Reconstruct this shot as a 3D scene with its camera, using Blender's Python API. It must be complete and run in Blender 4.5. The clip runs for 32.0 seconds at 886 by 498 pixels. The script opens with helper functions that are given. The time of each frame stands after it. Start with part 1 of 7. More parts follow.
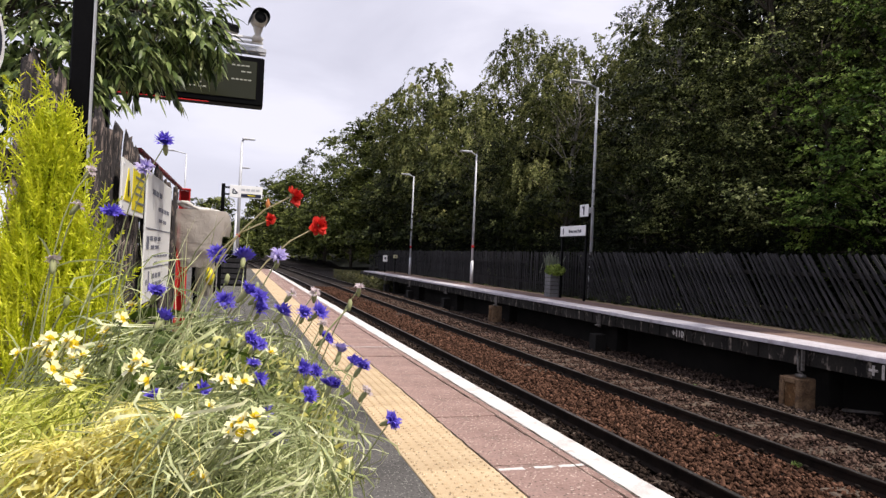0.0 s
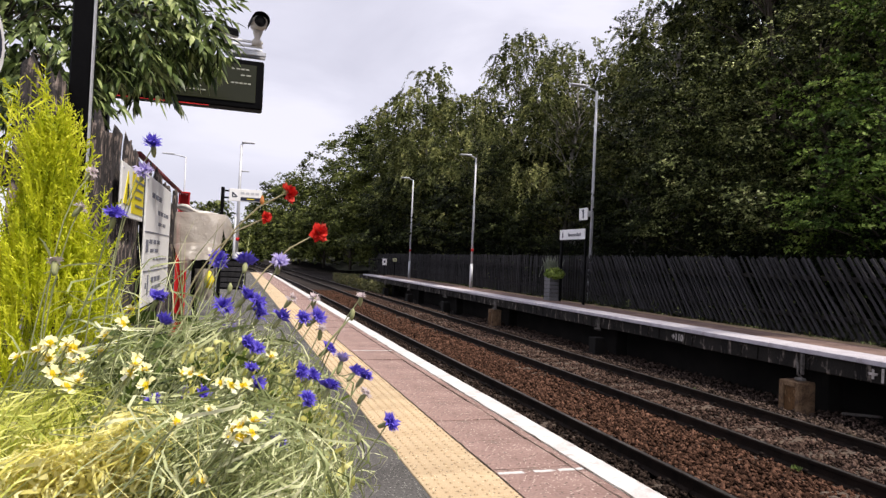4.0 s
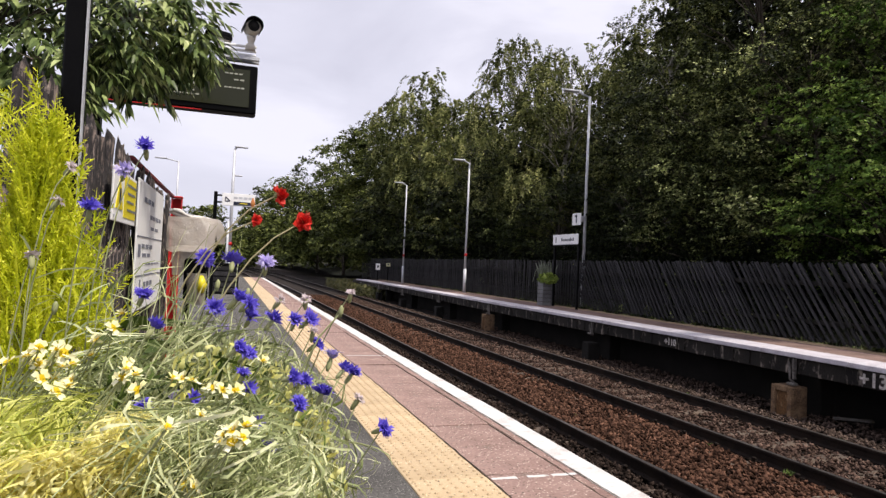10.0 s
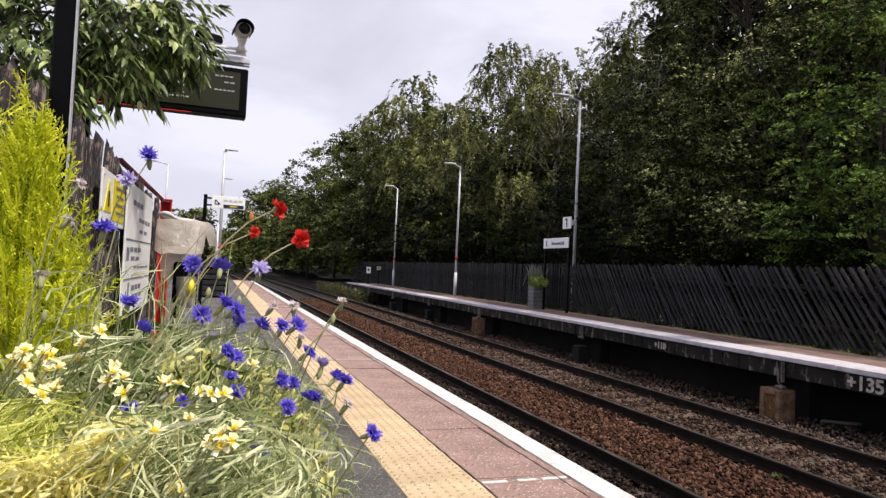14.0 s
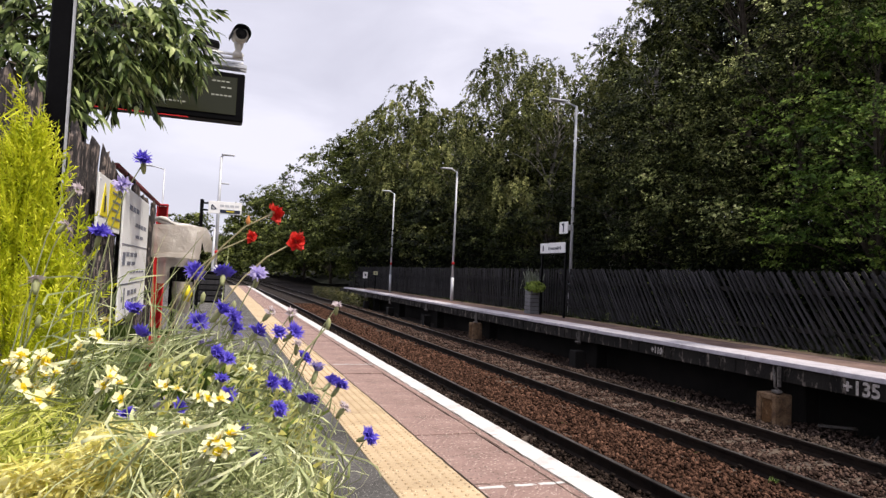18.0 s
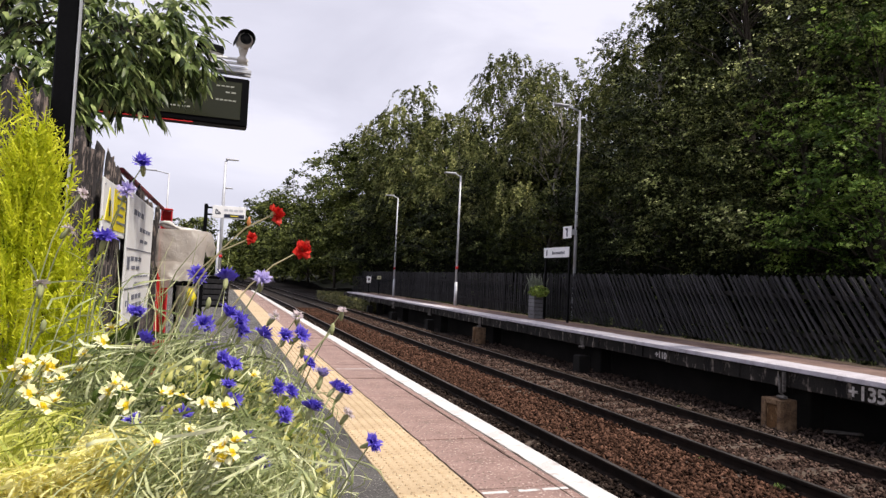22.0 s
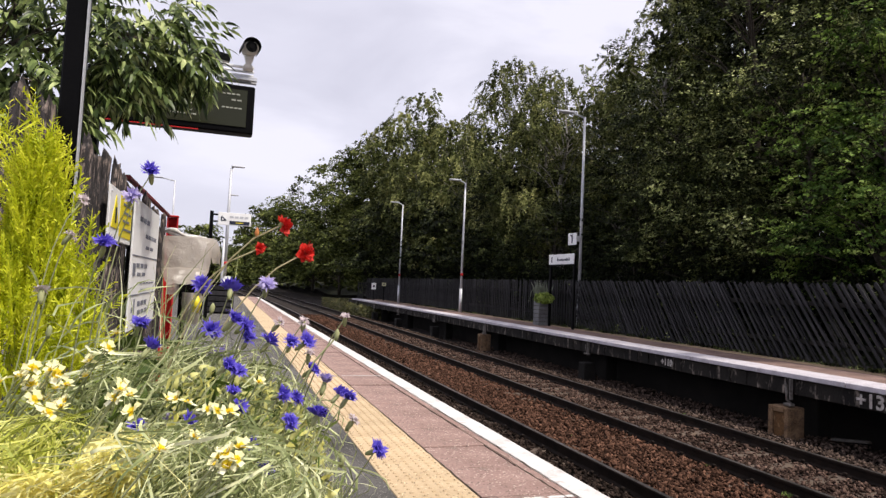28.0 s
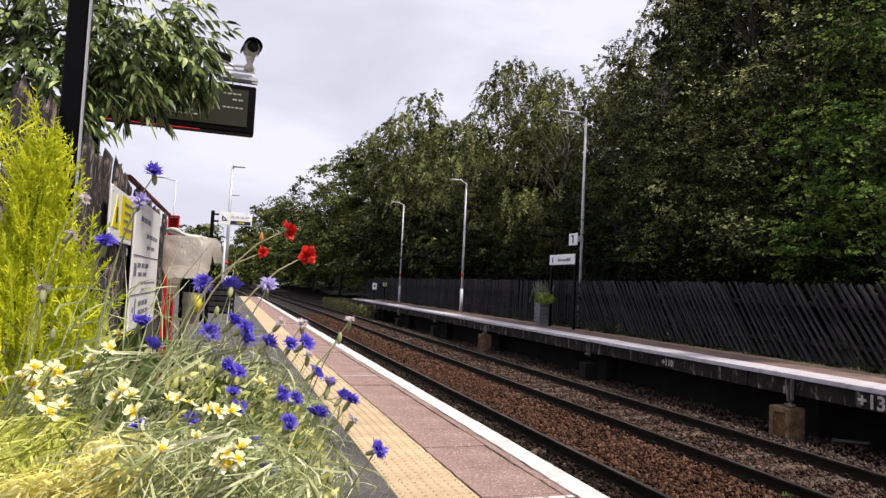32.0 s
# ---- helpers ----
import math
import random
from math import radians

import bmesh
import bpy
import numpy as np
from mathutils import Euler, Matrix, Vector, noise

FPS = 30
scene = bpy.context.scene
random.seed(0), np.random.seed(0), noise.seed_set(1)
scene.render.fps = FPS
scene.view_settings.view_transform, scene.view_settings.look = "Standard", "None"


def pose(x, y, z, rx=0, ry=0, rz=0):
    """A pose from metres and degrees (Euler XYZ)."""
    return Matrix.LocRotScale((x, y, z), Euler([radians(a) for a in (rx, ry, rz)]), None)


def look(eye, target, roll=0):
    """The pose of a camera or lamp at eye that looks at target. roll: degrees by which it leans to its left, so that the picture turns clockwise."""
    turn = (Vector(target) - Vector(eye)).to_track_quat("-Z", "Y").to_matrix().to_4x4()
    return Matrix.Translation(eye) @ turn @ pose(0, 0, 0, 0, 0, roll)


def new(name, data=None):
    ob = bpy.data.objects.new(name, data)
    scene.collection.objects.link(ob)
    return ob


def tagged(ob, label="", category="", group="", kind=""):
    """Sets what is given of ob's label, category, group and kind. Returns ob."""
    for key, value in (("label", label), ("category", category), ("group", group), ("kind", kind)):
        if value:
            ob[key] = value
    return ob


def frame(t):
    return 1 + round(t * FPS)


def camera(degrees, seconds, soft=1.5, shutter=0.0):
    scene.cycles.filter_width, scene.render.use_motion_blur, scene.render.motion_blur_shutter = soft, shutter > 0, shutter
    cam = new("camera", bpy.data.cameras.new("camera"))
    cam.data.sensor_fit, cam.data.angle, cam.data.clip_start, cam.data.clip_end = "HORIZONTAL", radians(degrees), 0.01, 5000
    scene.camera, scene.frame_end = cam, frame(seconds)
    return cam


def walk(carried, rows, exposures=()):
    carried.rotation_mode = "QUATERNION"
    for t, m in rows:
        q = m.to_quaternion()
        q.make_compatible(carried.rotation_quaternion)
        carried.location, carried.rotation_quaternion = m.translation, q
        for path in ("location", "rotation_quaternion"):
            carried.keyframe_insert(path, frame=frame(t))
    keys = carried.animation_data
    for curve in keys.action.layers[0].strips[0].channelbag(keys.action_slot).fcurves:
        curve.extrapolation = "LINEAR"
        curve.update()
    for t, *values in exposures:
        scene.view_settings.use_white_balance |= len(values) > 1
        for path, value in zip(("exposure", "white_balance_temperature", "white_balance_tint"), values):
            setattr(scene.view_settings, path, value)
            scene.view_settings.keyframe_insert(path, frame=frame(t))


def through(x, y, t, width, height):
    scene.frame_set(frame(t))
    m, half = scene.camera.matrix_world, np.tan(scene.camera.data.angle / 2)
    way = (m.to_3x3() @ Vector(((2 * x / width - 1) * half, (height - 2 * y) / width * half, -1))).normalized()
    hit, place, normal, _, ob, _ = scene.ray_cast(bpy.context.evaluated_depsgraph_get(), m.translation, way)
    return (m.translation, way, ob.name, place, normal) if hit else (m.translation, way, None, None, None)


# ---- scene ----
EYE = (0.0, 0.0, 1.23)
cam = camera(68.5, 32.0, soft=1.4)
# seconds, then the turn of the propped camera in degrees
TURNS = (
    (0, 90.782, -2.504, -17.750),
    (0.5, 90.833, -2.515, -17.726),
    (1, 90.864, -2.513, -17.966),
    (1.5, 90.911, -2.543, -17.934),
    (2, 90.923, -2.517, -17.885),
    (2.5, 90.996, -2.508, -17.849),
    (3, 91.039, -2.509, -17.808),
    (3.5, 91.062, -2.508, -17.775),
    (5.5, 91.184, -2.537, -17.976),
    (6, 91.219, -2.572, -17.967),
    (6.5, 91.267, -2.564, -17.901),
    (7, 91.305, -2.600, -18.259),
    (7.5, 91.345, -2.549, -18.278),
    (8, 91.384, -2.539, -18.223),
    (8.5, 91.383, -2.602, -18.196),
    (9, 91.452, -2.596, -18.169),
    (9.5, 91.507, -2.560, -18.115),
    (10, 91.542, -2.547, -18.378),
    (10.5, 91.591, -2.582, -18.373),
    (11, 91.614, -2.586, -18.321),
    (11.5, 91.646, -2.591, -18.654),
    (12, 91.694, -2.593, -18.622),
    (12.5, 91.758, -2.585, -18.597),
    (13, 91.812, -2.582, -19.057),
    (13.5, 91.831, -2.564, -19.036),
    (14, 91.883, -2.601, -19.197),
    (14.5, 91.951, -2.606, -19.299),
    (16.5, 92.141, -2.551, -19.590),
    (17, 92.222, -2.559, -19.568),
    (17.5, 92.274, -2.550, -19.520),
    (18, 92.329, -2.575, -19.478),
    (18.5, 92.364, -2.577, -19.443),
    (19, 92.419, -2.593, -19.407),
    (19.5, 92.483, -2.627, -19.374),
    (20, 92.505, -2.591, -19.333),
    (20.5, 92.578, -2.580, -19.291),
    (21, 92.627, -2.600, -19.246),
    (21.5, 92.646, -2.586, -19.224),
    (22, 92.712, -2.609, -19.165),
    (22.5, 92.758, -2.638, -19.156),
    (23, 92.787, -2.604, -19.099),
    (23.5, 92.860, -2.589, -19.084),
    (24, 92.871, -2.629, -19.032),
    (24.5, 92.933, -2.644, -18.974),
    (25, 92.959, -2.656, -18.958),
    (25.5, 93.011, -2.680, -18.907),
    (27.5, 93.222, -2.665, -18.758),
    (28, 93.286, -2.623, -18.736),
    (28.5, 93.307, -2.644, -18.686),
    (29, 93.366, -2.663, -18.660),
    (29.5, 93.429, -2.662, -18.612),
    (30, 93.453, -2.666, -18.575),
    (30.5, 93.156, -2.682, -18.754),
    (31, 93.207, -2.653, -18.751),
    (31.5, 93.222, -2.690, -18.692),
    (32, 93.291, -2.691, -18.667))
walk(cam, [(t, pose(*EYE, rx, ry, rz)) for t, rx, ry, rz in TURNS], exposures=[(0, 0.0), (32, 0.0)])

# ---- daylight: bright broken cloud, a hazy high sun from the far side ----
SUN_WAY = Vector((0.32, -0.38, 0.86)).normalized()
sun = new("sun", bpy.data.lights.new("sun", "SUN"))
sun.data.energy, sun.data.angle, sun.data.color = 4.95, radians(2.0), (1.0, 0.92, 0.81)
sun.matrix_world = look(SUN_WAY * 60, (0, 0, 0))
world = bpy.data.worlds.new("sky")
scene.world = world
world.use_nodes = True


def sky_nodes(nt):
    nt.nodes.clear()
    add, link = nt.nodes.new, nt.links.new
    sky = add("ShaderNodeTexSky")
    sky.sky_type, sky.sun_disc = "NISHITA", False
    sky.sun_elevation = math.asin(SUN_WAY.z)
    sky.sun_rotation = math.atan2(SUN_WAY.x, SUN_WAY.y)
    blue = add("ShaderNodeVectorMath")
    blue.operation = "SCALE"
    blue.inputs["Scale"].default_value = 0.10
    link(sky.outputs[0], blue.inputs[0])
    co = add("ShaderNodeTexCoord")
    flat = add("ShaderNodeMapping")
    flat.inputs["Scale"].default_value = (1.0, 1.0, 2.6)
    link(co.outputs["Generated"], flat.inputs[0])
    puffs = add("ShaderNodeTexNoise")
    puffs.inputs["Scale"].default_value, puffs.inputs["Detail"].default_value = 3.1, 5.0
    puffs.inputs["Roughness"].default_value, puffs.inputs["Distortion"].default_value = 0.5, 0.4
    link(flat.outputs[0], puffs.inputs["Vector"])
    tone = add("ShaderNodeValToRGB")
    e = tone.color_ramp.elements
    e[0].position, e[0].color = 0.32, (0.665, 0.652, 0.768, 1)
    e[1].position, e[1].color = 0.66, (0.880, 0.857, 0.972, 1)
    mid = e.new(0.5)
    mid.color = (0.750, 0.735, 0.856, 1)
    link(puffs.outputs["Fac"], tone.inputs[0])
    mix = add("ShaderNodeMix")
    mix.data_type = "RGBA"
    mix.inputs["Factor"].default_value = 0.92
    link(blue.outputs[0], mix.inputs["A"])
    link(tone.outputs[0], mix.inputs["B"])
    back = add("ShaderNodeBackground")
    back.inputs["Strength"].default_value = 1.12
    link(mix.outputs["Result"], back.inputs[0])
    out = add("ShaderNodeOutputWorld")
    link(back.outputs[0], out.inputs[0])


sky_nodes(world.node_tree)

# ---- materials ----


def surf(name, dark, light, coarse=2.0, fine=40.0, rough=0.8, bump=0.2, metal=0.0, stain=None, amount=0.0, spec=0.3, vary=0.0, island=0.0, stretch=None, depth=0.01):
    """A surface with grain at two scales, optional stain colour, and a shift of tone from piece to piece."""
    m = bpy.data.materials.new(name)
    m.use_nodes = True
    nt = m.node_tree
    add, link = nt.nodes.new, nt.links.new
    p = nt.nodes["Principled BSDF"]
    p.inputs["Roughness"].default_value, p.inputs["Metallic"].default_value = rough, metal
    p.inputs["Specular IOR Level"].default_value = spec
    co = add("ShaderNodeTexCoord")
    src = co.outputs["Object"]
    if stretch:
        mp = add("ShaderNodeMapping")
        mp.inputs["Scale"].default_value = stretch
        link(src, mp.inputs[0])
        src = mp.outputs[0]
    n1, n2 = add("ShaderNodeTexNoise"), add("ShaderNodeTexNoise")
    n1.inputs["Scale"].default_value, n1.inputs["Detail"].default_value = coarse, 4
    n2.inputs["Scale"].default_value, n2.inputs["Detail"].default_value = fine, 3
    link(src, n1.inputs["Vector"])
    link(src, n2.inputs["Vector"])
    blend = add("ShaderNodeMath")
    blend.operation = "MULTIPLY_ADD"
    blend.inputs[1].default_value = 0.55
    half = add("ShaderNodeMath")
    half.operation = "MULTIPLY"
    half.inputs[1].default_value = 0.45
    link(n2.outputs["Fac"], half.inputs[0])
    link(n1.outputs["Fac"], blend.inputs[0])
    link(half.outputs[0], blend.inputs[2])
    ramp = add("ShaderNodeValToRGB")
    ramp.color_ramp.elements[0].position, ramp.color_ramp.elements[1].position = 0.36, 0.64
    ramp.color_ramp.elements[0].color, ramp.color_ramp.elements[1].color = (*dark, 1), (*light, 1)
    link(blend.outputs[0], ramp.inputs[0])
    colour = ramp.outputs[0]
    if stain:
        n3 = add("ShaderNodeTexNoise")
        n3.inputs["Scale"].default_value, n3.inputs["Detail"].default_value, n3.inputs["Roughness"].default_value = coarse * 1.7 + 0.3, 6, 0.65
        link(src, n3.inputs["Vector"])
        lim = add("ShaderNodeMapRange")
        lim.inputs["From Min"].default_value, lim.inputs["From Max"].default_value = 0.62 - 0.25 * amount, 0.75 - 0.2 * amount
        link(n3.outputs["Fac"], lim.inputs[0])
        mx = add("ShaderNodeMix")
        mx.data_type = "RGBA"
        link(lim.outputs[0], mx.inputs["Factor"])
        link(colour, mx.inputs["A"])
        mx.inputs["B"].default_value = (*stain, 1)
        colour = mx.outputs["Result"]
    if vary or island:
        if vary:
            who = add("ShaderNodeObjectInfo").outputs["Random"]
        else:
            who = add("ShaderNodeNewGeometry").outputs["Random Per Island"]
        sp = vary or island
        r = add("ShaderNodeMapRange")
        r.inputs["To Min"].default_value, r.inputs["To Max"].default_value = 1 - sp, 1 + sp
        link(who, r.inputs[0])
        hs = add("ShaderNodeHueSaturation")
        link(r.outputs[0], hs.inputs["Value"])
        link(colour, hs.inputs["Color"])
        colour = hs.outputs[0]
    link(colour, p.inputs["Base Color"])
    if bump:
        b = add("ShaderNodeBump")
        b.inputs["Strength"].default_value, b.inputs["Distance"].default_value = bump, depth
        link(blend.outputs[0], b.inputs["Height"])
        link(b.outputs[0], p.inputs["Normal"])
    return m


def leafy(name, shades, rough=0.5, through=0.35, spec=0.3, patch=0.6, skew=1.0, drift=0.38):
    """Leaf tissue: each leaf takes its own shade, with slow drifts of tone; light passes through it."""
    m = bpy.data.materials.new(name)
    m.use_nodes = True
    nt = m.node_tree
    add, link = nt.nodes.new, nt.links.new
    p = nt.nodes["Principled BSDF"]
    p.inputs["Roughness"].default_value = rough
    p.inputs["Specular IOR Level"].default_value = spec
    geo = add("ShaderNodeNewGeometry")
    co = add("ShaderNodeTexCoord")
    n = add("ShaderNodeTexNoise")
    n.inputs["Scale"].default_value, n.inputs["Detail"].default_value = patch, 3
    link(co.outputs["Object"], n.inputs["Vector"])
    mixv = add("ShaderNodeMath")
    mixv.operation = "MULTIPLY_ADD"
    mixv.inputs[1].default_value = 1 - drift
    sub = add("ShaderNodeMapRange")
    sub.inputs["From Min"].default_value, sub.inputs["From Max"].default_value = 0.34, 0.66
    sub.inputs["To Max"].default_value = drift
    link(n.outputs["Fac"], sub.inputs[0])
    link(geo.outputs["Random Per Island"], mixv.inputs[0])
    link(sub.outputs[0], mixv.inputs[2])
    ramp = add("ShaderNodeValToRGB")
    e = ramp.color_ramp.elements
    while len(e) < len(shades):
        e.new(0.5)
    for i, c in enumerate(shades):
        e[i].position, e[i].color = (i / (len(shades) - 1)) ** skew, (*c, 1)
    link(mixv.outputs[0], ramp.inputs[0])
    link(ramp.outputs[0], p.inputs["Base Color"])
    if through:
        t = add("ShaderNodeBsdfTranslucent")
        link(ramp.outputs[0], t.inputs["Color"])
        ms = add("ShaderNodeMixShader")
        ms.inputs[0].default_value = through
        link(p.outputs[0], ms.inputs[1])
        link(t.outputs[0], ms.inputs[2])
        link(ms.outputs[0], nt.nodes["Material Output"].inputs["Surface"])
    return m


def plain(name, c, rough=0.6, metal=0.0, glow=None, alpha=None, spec=0.4, coat=0.0):
    m = surf(name, tuple(v * 0.88 for v in c), c, 6.0, 120.0, rough, 0.05, metal, spec=spec, depth=0.003)
    p = m.node_tree.nodes["Principled BSDF"]
    p.inputs["Coat Weight"].default_value = coat
    if glow:
        p.inputs["Emission Color"].default_value, p.inputs["Emission Strength"].default_value = (*glow[:3], 1), glow[3]
    return m


def speckle(m, scale, pale, share, size=0.25):
    """Scatters pale and dark grit over a surface."""
    nt = m.node_tree
    p = nt.nodes["Principled BSDF"]
    was = p.inputs["Base Color"].links[0].from_socket
    co = nt.nodes.new("ShaderNodeTexCoord")
    for k, (sc, col) in enumerate(((scale, pale), (scale * 0.8, tuple(c * 0.12 for c in pale)))):
        vo = nt.nodes.new("ShaderNodeTexVoronoi")
        vo.inputs["Scale"].default_value = sc
        shift = nt.nodes.new("ShaderNodeMapping")
        shift.inputs["Location"].default_value = (k * 3.7, k * 1.9, 0.3)
        nt.links.new(co.outputs["Object"], shift.inputs[0])
        nt.links.new(shift.outputs[0], vo.inputs["Vector"])
        near = nt.nodes.new("ShaderNodeMath")
        near.operation = "LESS_THAN"
        near.inputs[1].default_value = size
        nt.links.new(vo.outputs["Distance"], near.inputs[0])
        part_of = nt.nodes.new("ShaderNodeSeparateColor")
        nt.links.new(vo.outputs["Color"], part_of.inputs[0])
        few = nt.nodes.new("ShaderNodeMath")
        few.operation = "LESS_THAN"
        few.inputs[1].default_value = share
        nt.links.new(part_of.outputs[0], few.inputs[0])
        both = nt.nodes.new("ShaderNodeMath")
        both.operation = "MULTIPLY"
        nt.links.new(near.outputs[0], both.inputs[0])
        nt.links.new(few.outputs[0], both.inputs[1])
        mx = nt.nodes.new("ShaderNodeMix")
        mx.data_type = "RGBA"
        nt.links.new(both.outputs[0], mx.inputs["Factor"])
        nt.links.new(was, mx.inputs["A"])
        mx.inputs["B"].default_value = (*col, 1)
        was = mx.outputs["Result"]
    nt.links.new(was, p.inputs["Base Color"])


ASPHALT = surf("asphalt", (0.050, 0.048, 0.047), (0.145, 0.138, 0.133), 1.3, 75.0, 1.0, 0.9, stain=(0.20, 0.185, 0.17), amount=0.15, depth=0.008, spec=0.12)
PINK_PAVER = surf("pink_paving", (0.185, 0.114, 0.100), (0.358, 0.242, 0.212), 2.2, 60.0, 0.85, 0.35, stain=(0.22, 0.16, 0.14), amount=0.25, vary=0.035, depth=0.003)
TACTILE = surf("buff_tactile", (0.42, 0.31, 0.19), (0.60, 0.465, 0.305), 2.5, 110.0, 0.8, 0.25, stain=(0.42, 0.31, 0.17), amount=0.2, vary=0.06, depth=0.003)
WHITE_LINE = surf("worn_white_paint", (0.48, 0.46, 0.45), (0.70, 0.685, 0.68), 3.0, 90.0, 0.7, 0.25, stain=(0.34, 0.29, 0.27), amount=0.28, depth=0.002)
FAR_WHITE = surf("dirty_white_paint", (0.38, 0.35, 0.39), (0.60, 0.57, 0.61), 3.0, 60.0, 0.7, 0.25, stain=(0.34, 0.31, 0.33), amount=0.25, depth=0.003)
RAIL_RUST = surf("rusty_rail_steel", (0.006, 0.0045, 0.004), (0.024, 0.016, 0.012), 4.0, 60.0, 0.85, 0.3, 0.0, spec=0.12, depth=0.003)
RAIL_TOP = surf("worn_rail_head", (0.10, 0.09, 0.088), (0.30, 0.28, 0.27), 2.0, 90.0, 0.34, 0.1, 0.85, depth=0.001)
BALLAST = surf("ballast_stone", (0.013, 0.008, 0.007), (0.116, 0.075, 0.059), 9.0, 120.0, 1.0, 0.3, island=0.75, spec=0.05, depth=0.004)
DARK_BALLAST = surf("dark_ballast_stone", (0.008, 0.006, 0.005), (0.046, 0.032, 0.026), 9.0, 120.0, 1.0, 0.3, island=0.75, spec=0.05, depth=0.004)
GREY_BALLAST = surf("grey_ballast_stone", (0.011, 0.008, 0.007), (0.112, 0.080, 0.065), 9.0, 120.0, 1.0, 0.3, island=0.75, spec=0.05, depth=0.004)
BROWN_BALLAST = surf("rusty_ballast_stone", (0.012, 0.006, 0.004), (0.130, 0.068, 0.046), 9.0, 120.0, 1.0, 0.3, island=0.75, spec=0.05, depth=0.004)
DARK_DECK = surf("dark_asphalt", (0.030, 0.026, 0.025), (0.080, 0.068, 0.064), 1.5, 120.0, 0.95, 0.4, spec=0.12, depth=0.004)
# darkened to put the shade between the loose stones into the colour
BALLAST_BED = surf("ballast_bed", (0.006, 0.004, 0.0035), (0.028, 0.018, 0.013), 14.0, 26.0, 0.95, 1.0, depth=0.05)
SLEEPER = surf("weathered_sleeper", (0.045, 0.033, 0.026), (0.125, 0.094, 0.074), 2.0, 70.0, 0.9, 0.4, stain=(0.10, 0.07, 0.05), amount=0.4, vary=0.15, depth=0.004)
DARK_CONCRETE = surf("dark_concrete", (0.010, 0.009, 0.009), (0.042, 0.037, 0.034), 2.2, 45.0, 0.9, 0.4, stain=(0.22, 0.20, 0.185), amount=0.12, vary=0.12, depth=0.004)
# dark base holds the shade on this face; the pale streaks are stains
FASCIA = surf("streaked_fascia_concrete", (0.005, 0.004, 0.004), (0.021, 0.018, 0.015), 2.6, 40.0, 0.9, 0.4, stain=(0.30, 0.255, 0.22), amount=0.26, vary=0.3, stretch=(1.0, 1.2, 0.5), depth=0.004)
PIER_CONCRETE = surf("rust_stained_concrete", (0.060, 0.030, 0.014), (0.27, 0.175, 0.10), 5.0, 55.0, 0.9, 0.5, stain=(0.08, 0.05, 0.035), amount=0.45, depth=0.005)
SOIL = surf("dark_soil", (0.020, 0.015, 0.010), (0.060, 0.045, 0.030), 3.0, 40.0, 0.95, 0.8, depth=0.03)
BANK = surf("dark_bank_floor", (0.012, 0.014, 0.007), (0.045, 0.045, 0.022), 1.2, 20.0, 0.95, 0.8, depth=0.04)
# the wide tone spread stands in for lit edges on the fence palings
TARRED = surf("dark_stained_timber", (0.004, 0.004, 0.005), (0.038, 0.036, 0.040), 2.0, 50.0, 0.75, 0.4, vary=0.55, stretch=(6, 6, 0.6), depth=0.004)
OLD_WOOD = surf("weathered_dark_paling", (0.010, 0.009, 0.010), (0.056, 0.049, 0.050), 11.0, 70.0, 0.9, 1.0, stain=(0.34, 0.27, 0.235), amount=0.40, vary=0.3, stretch=(1.6, 1.6, 0.6), depth=0.008)
GALV = surf("galvanised_steel", (0.44, 0.45, 0.48), (0.62, 0.63, 0.67), 3.0, 50.0, 0.45, 0.05, 0.2, depth=0.002)
BLACK_PAINT = surf("black_gloss_paint", (0.0015, 0.0015, 0.002), (0.004, 0.004, 0.0045), 3.0, 80.0, 0.5, 0.08, spec=0.06, depth=0.002)
BARK = surf("dark_bark", (0.025, 0.020, 0.015), (0.085, 0.070, 0.055), 4.0, 30.0, 0.95, 0.8, stretch=(2, 2, 0.5), depth=0.02)
BIRCH_BARK = surf("pale_birch_bark", (0.10, 0.09, 0.08), (0.42, 0.40, 0.37), 2.5, 30.0, 0.85, 0.4, depth=0.01)
speckle(ASPHALT, 85.0, (0.30, 0.285, 0.27), 0.25, 0.34)
speckle(PINK_PAVER, 60.0, (0.60, 0.49, 0.43), 0.20, 0.33)
speckle(TACTILE, 70.0, (0.78, 0.66, 0.46), 0.10, 0.3)
SIGN_WHITE = plain("white_sign_enamel", (0.88, 0.88, 0.88), 0.4)
SIGN_BLUE = plain("dark_navy_lettering", (0.012, 0.016, 0.040), 0.5)
SIGN_YELLOW = plain("yellow_sign_enamel", (0.78, 0.66, 0.02), 0.4)
RED_PAINT = surf("faded_red_paint", (0.42, 0.012, 0.015), (0.62, 0.028, 0.030), 4.0, 60.0, 0.5, 0.1, depth=0.002)
# tree ramps put dark gaps and sunlit leaves into the leaf colours
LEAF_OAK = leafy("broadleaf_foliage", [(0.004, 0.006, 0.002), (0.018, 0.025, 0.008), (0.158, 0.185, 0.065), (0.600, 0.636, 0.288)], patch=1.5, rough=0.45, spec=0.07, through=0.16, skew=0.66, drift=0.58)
# brighter copy of the broadleaf colours, painted as if sunlit
LEAF_OAK_LIT = leafy("lit_broadleaf_foliage", [(0.004, 0.007, 0.002), (0.028, 0.038, 0.013), (0.315, 0.357, 0.131), (0.840, 0.850, 0.420)], patch=1.5, rough=0.45, spec=0.07, through=0.24, skew=0.66, drift=0.55)
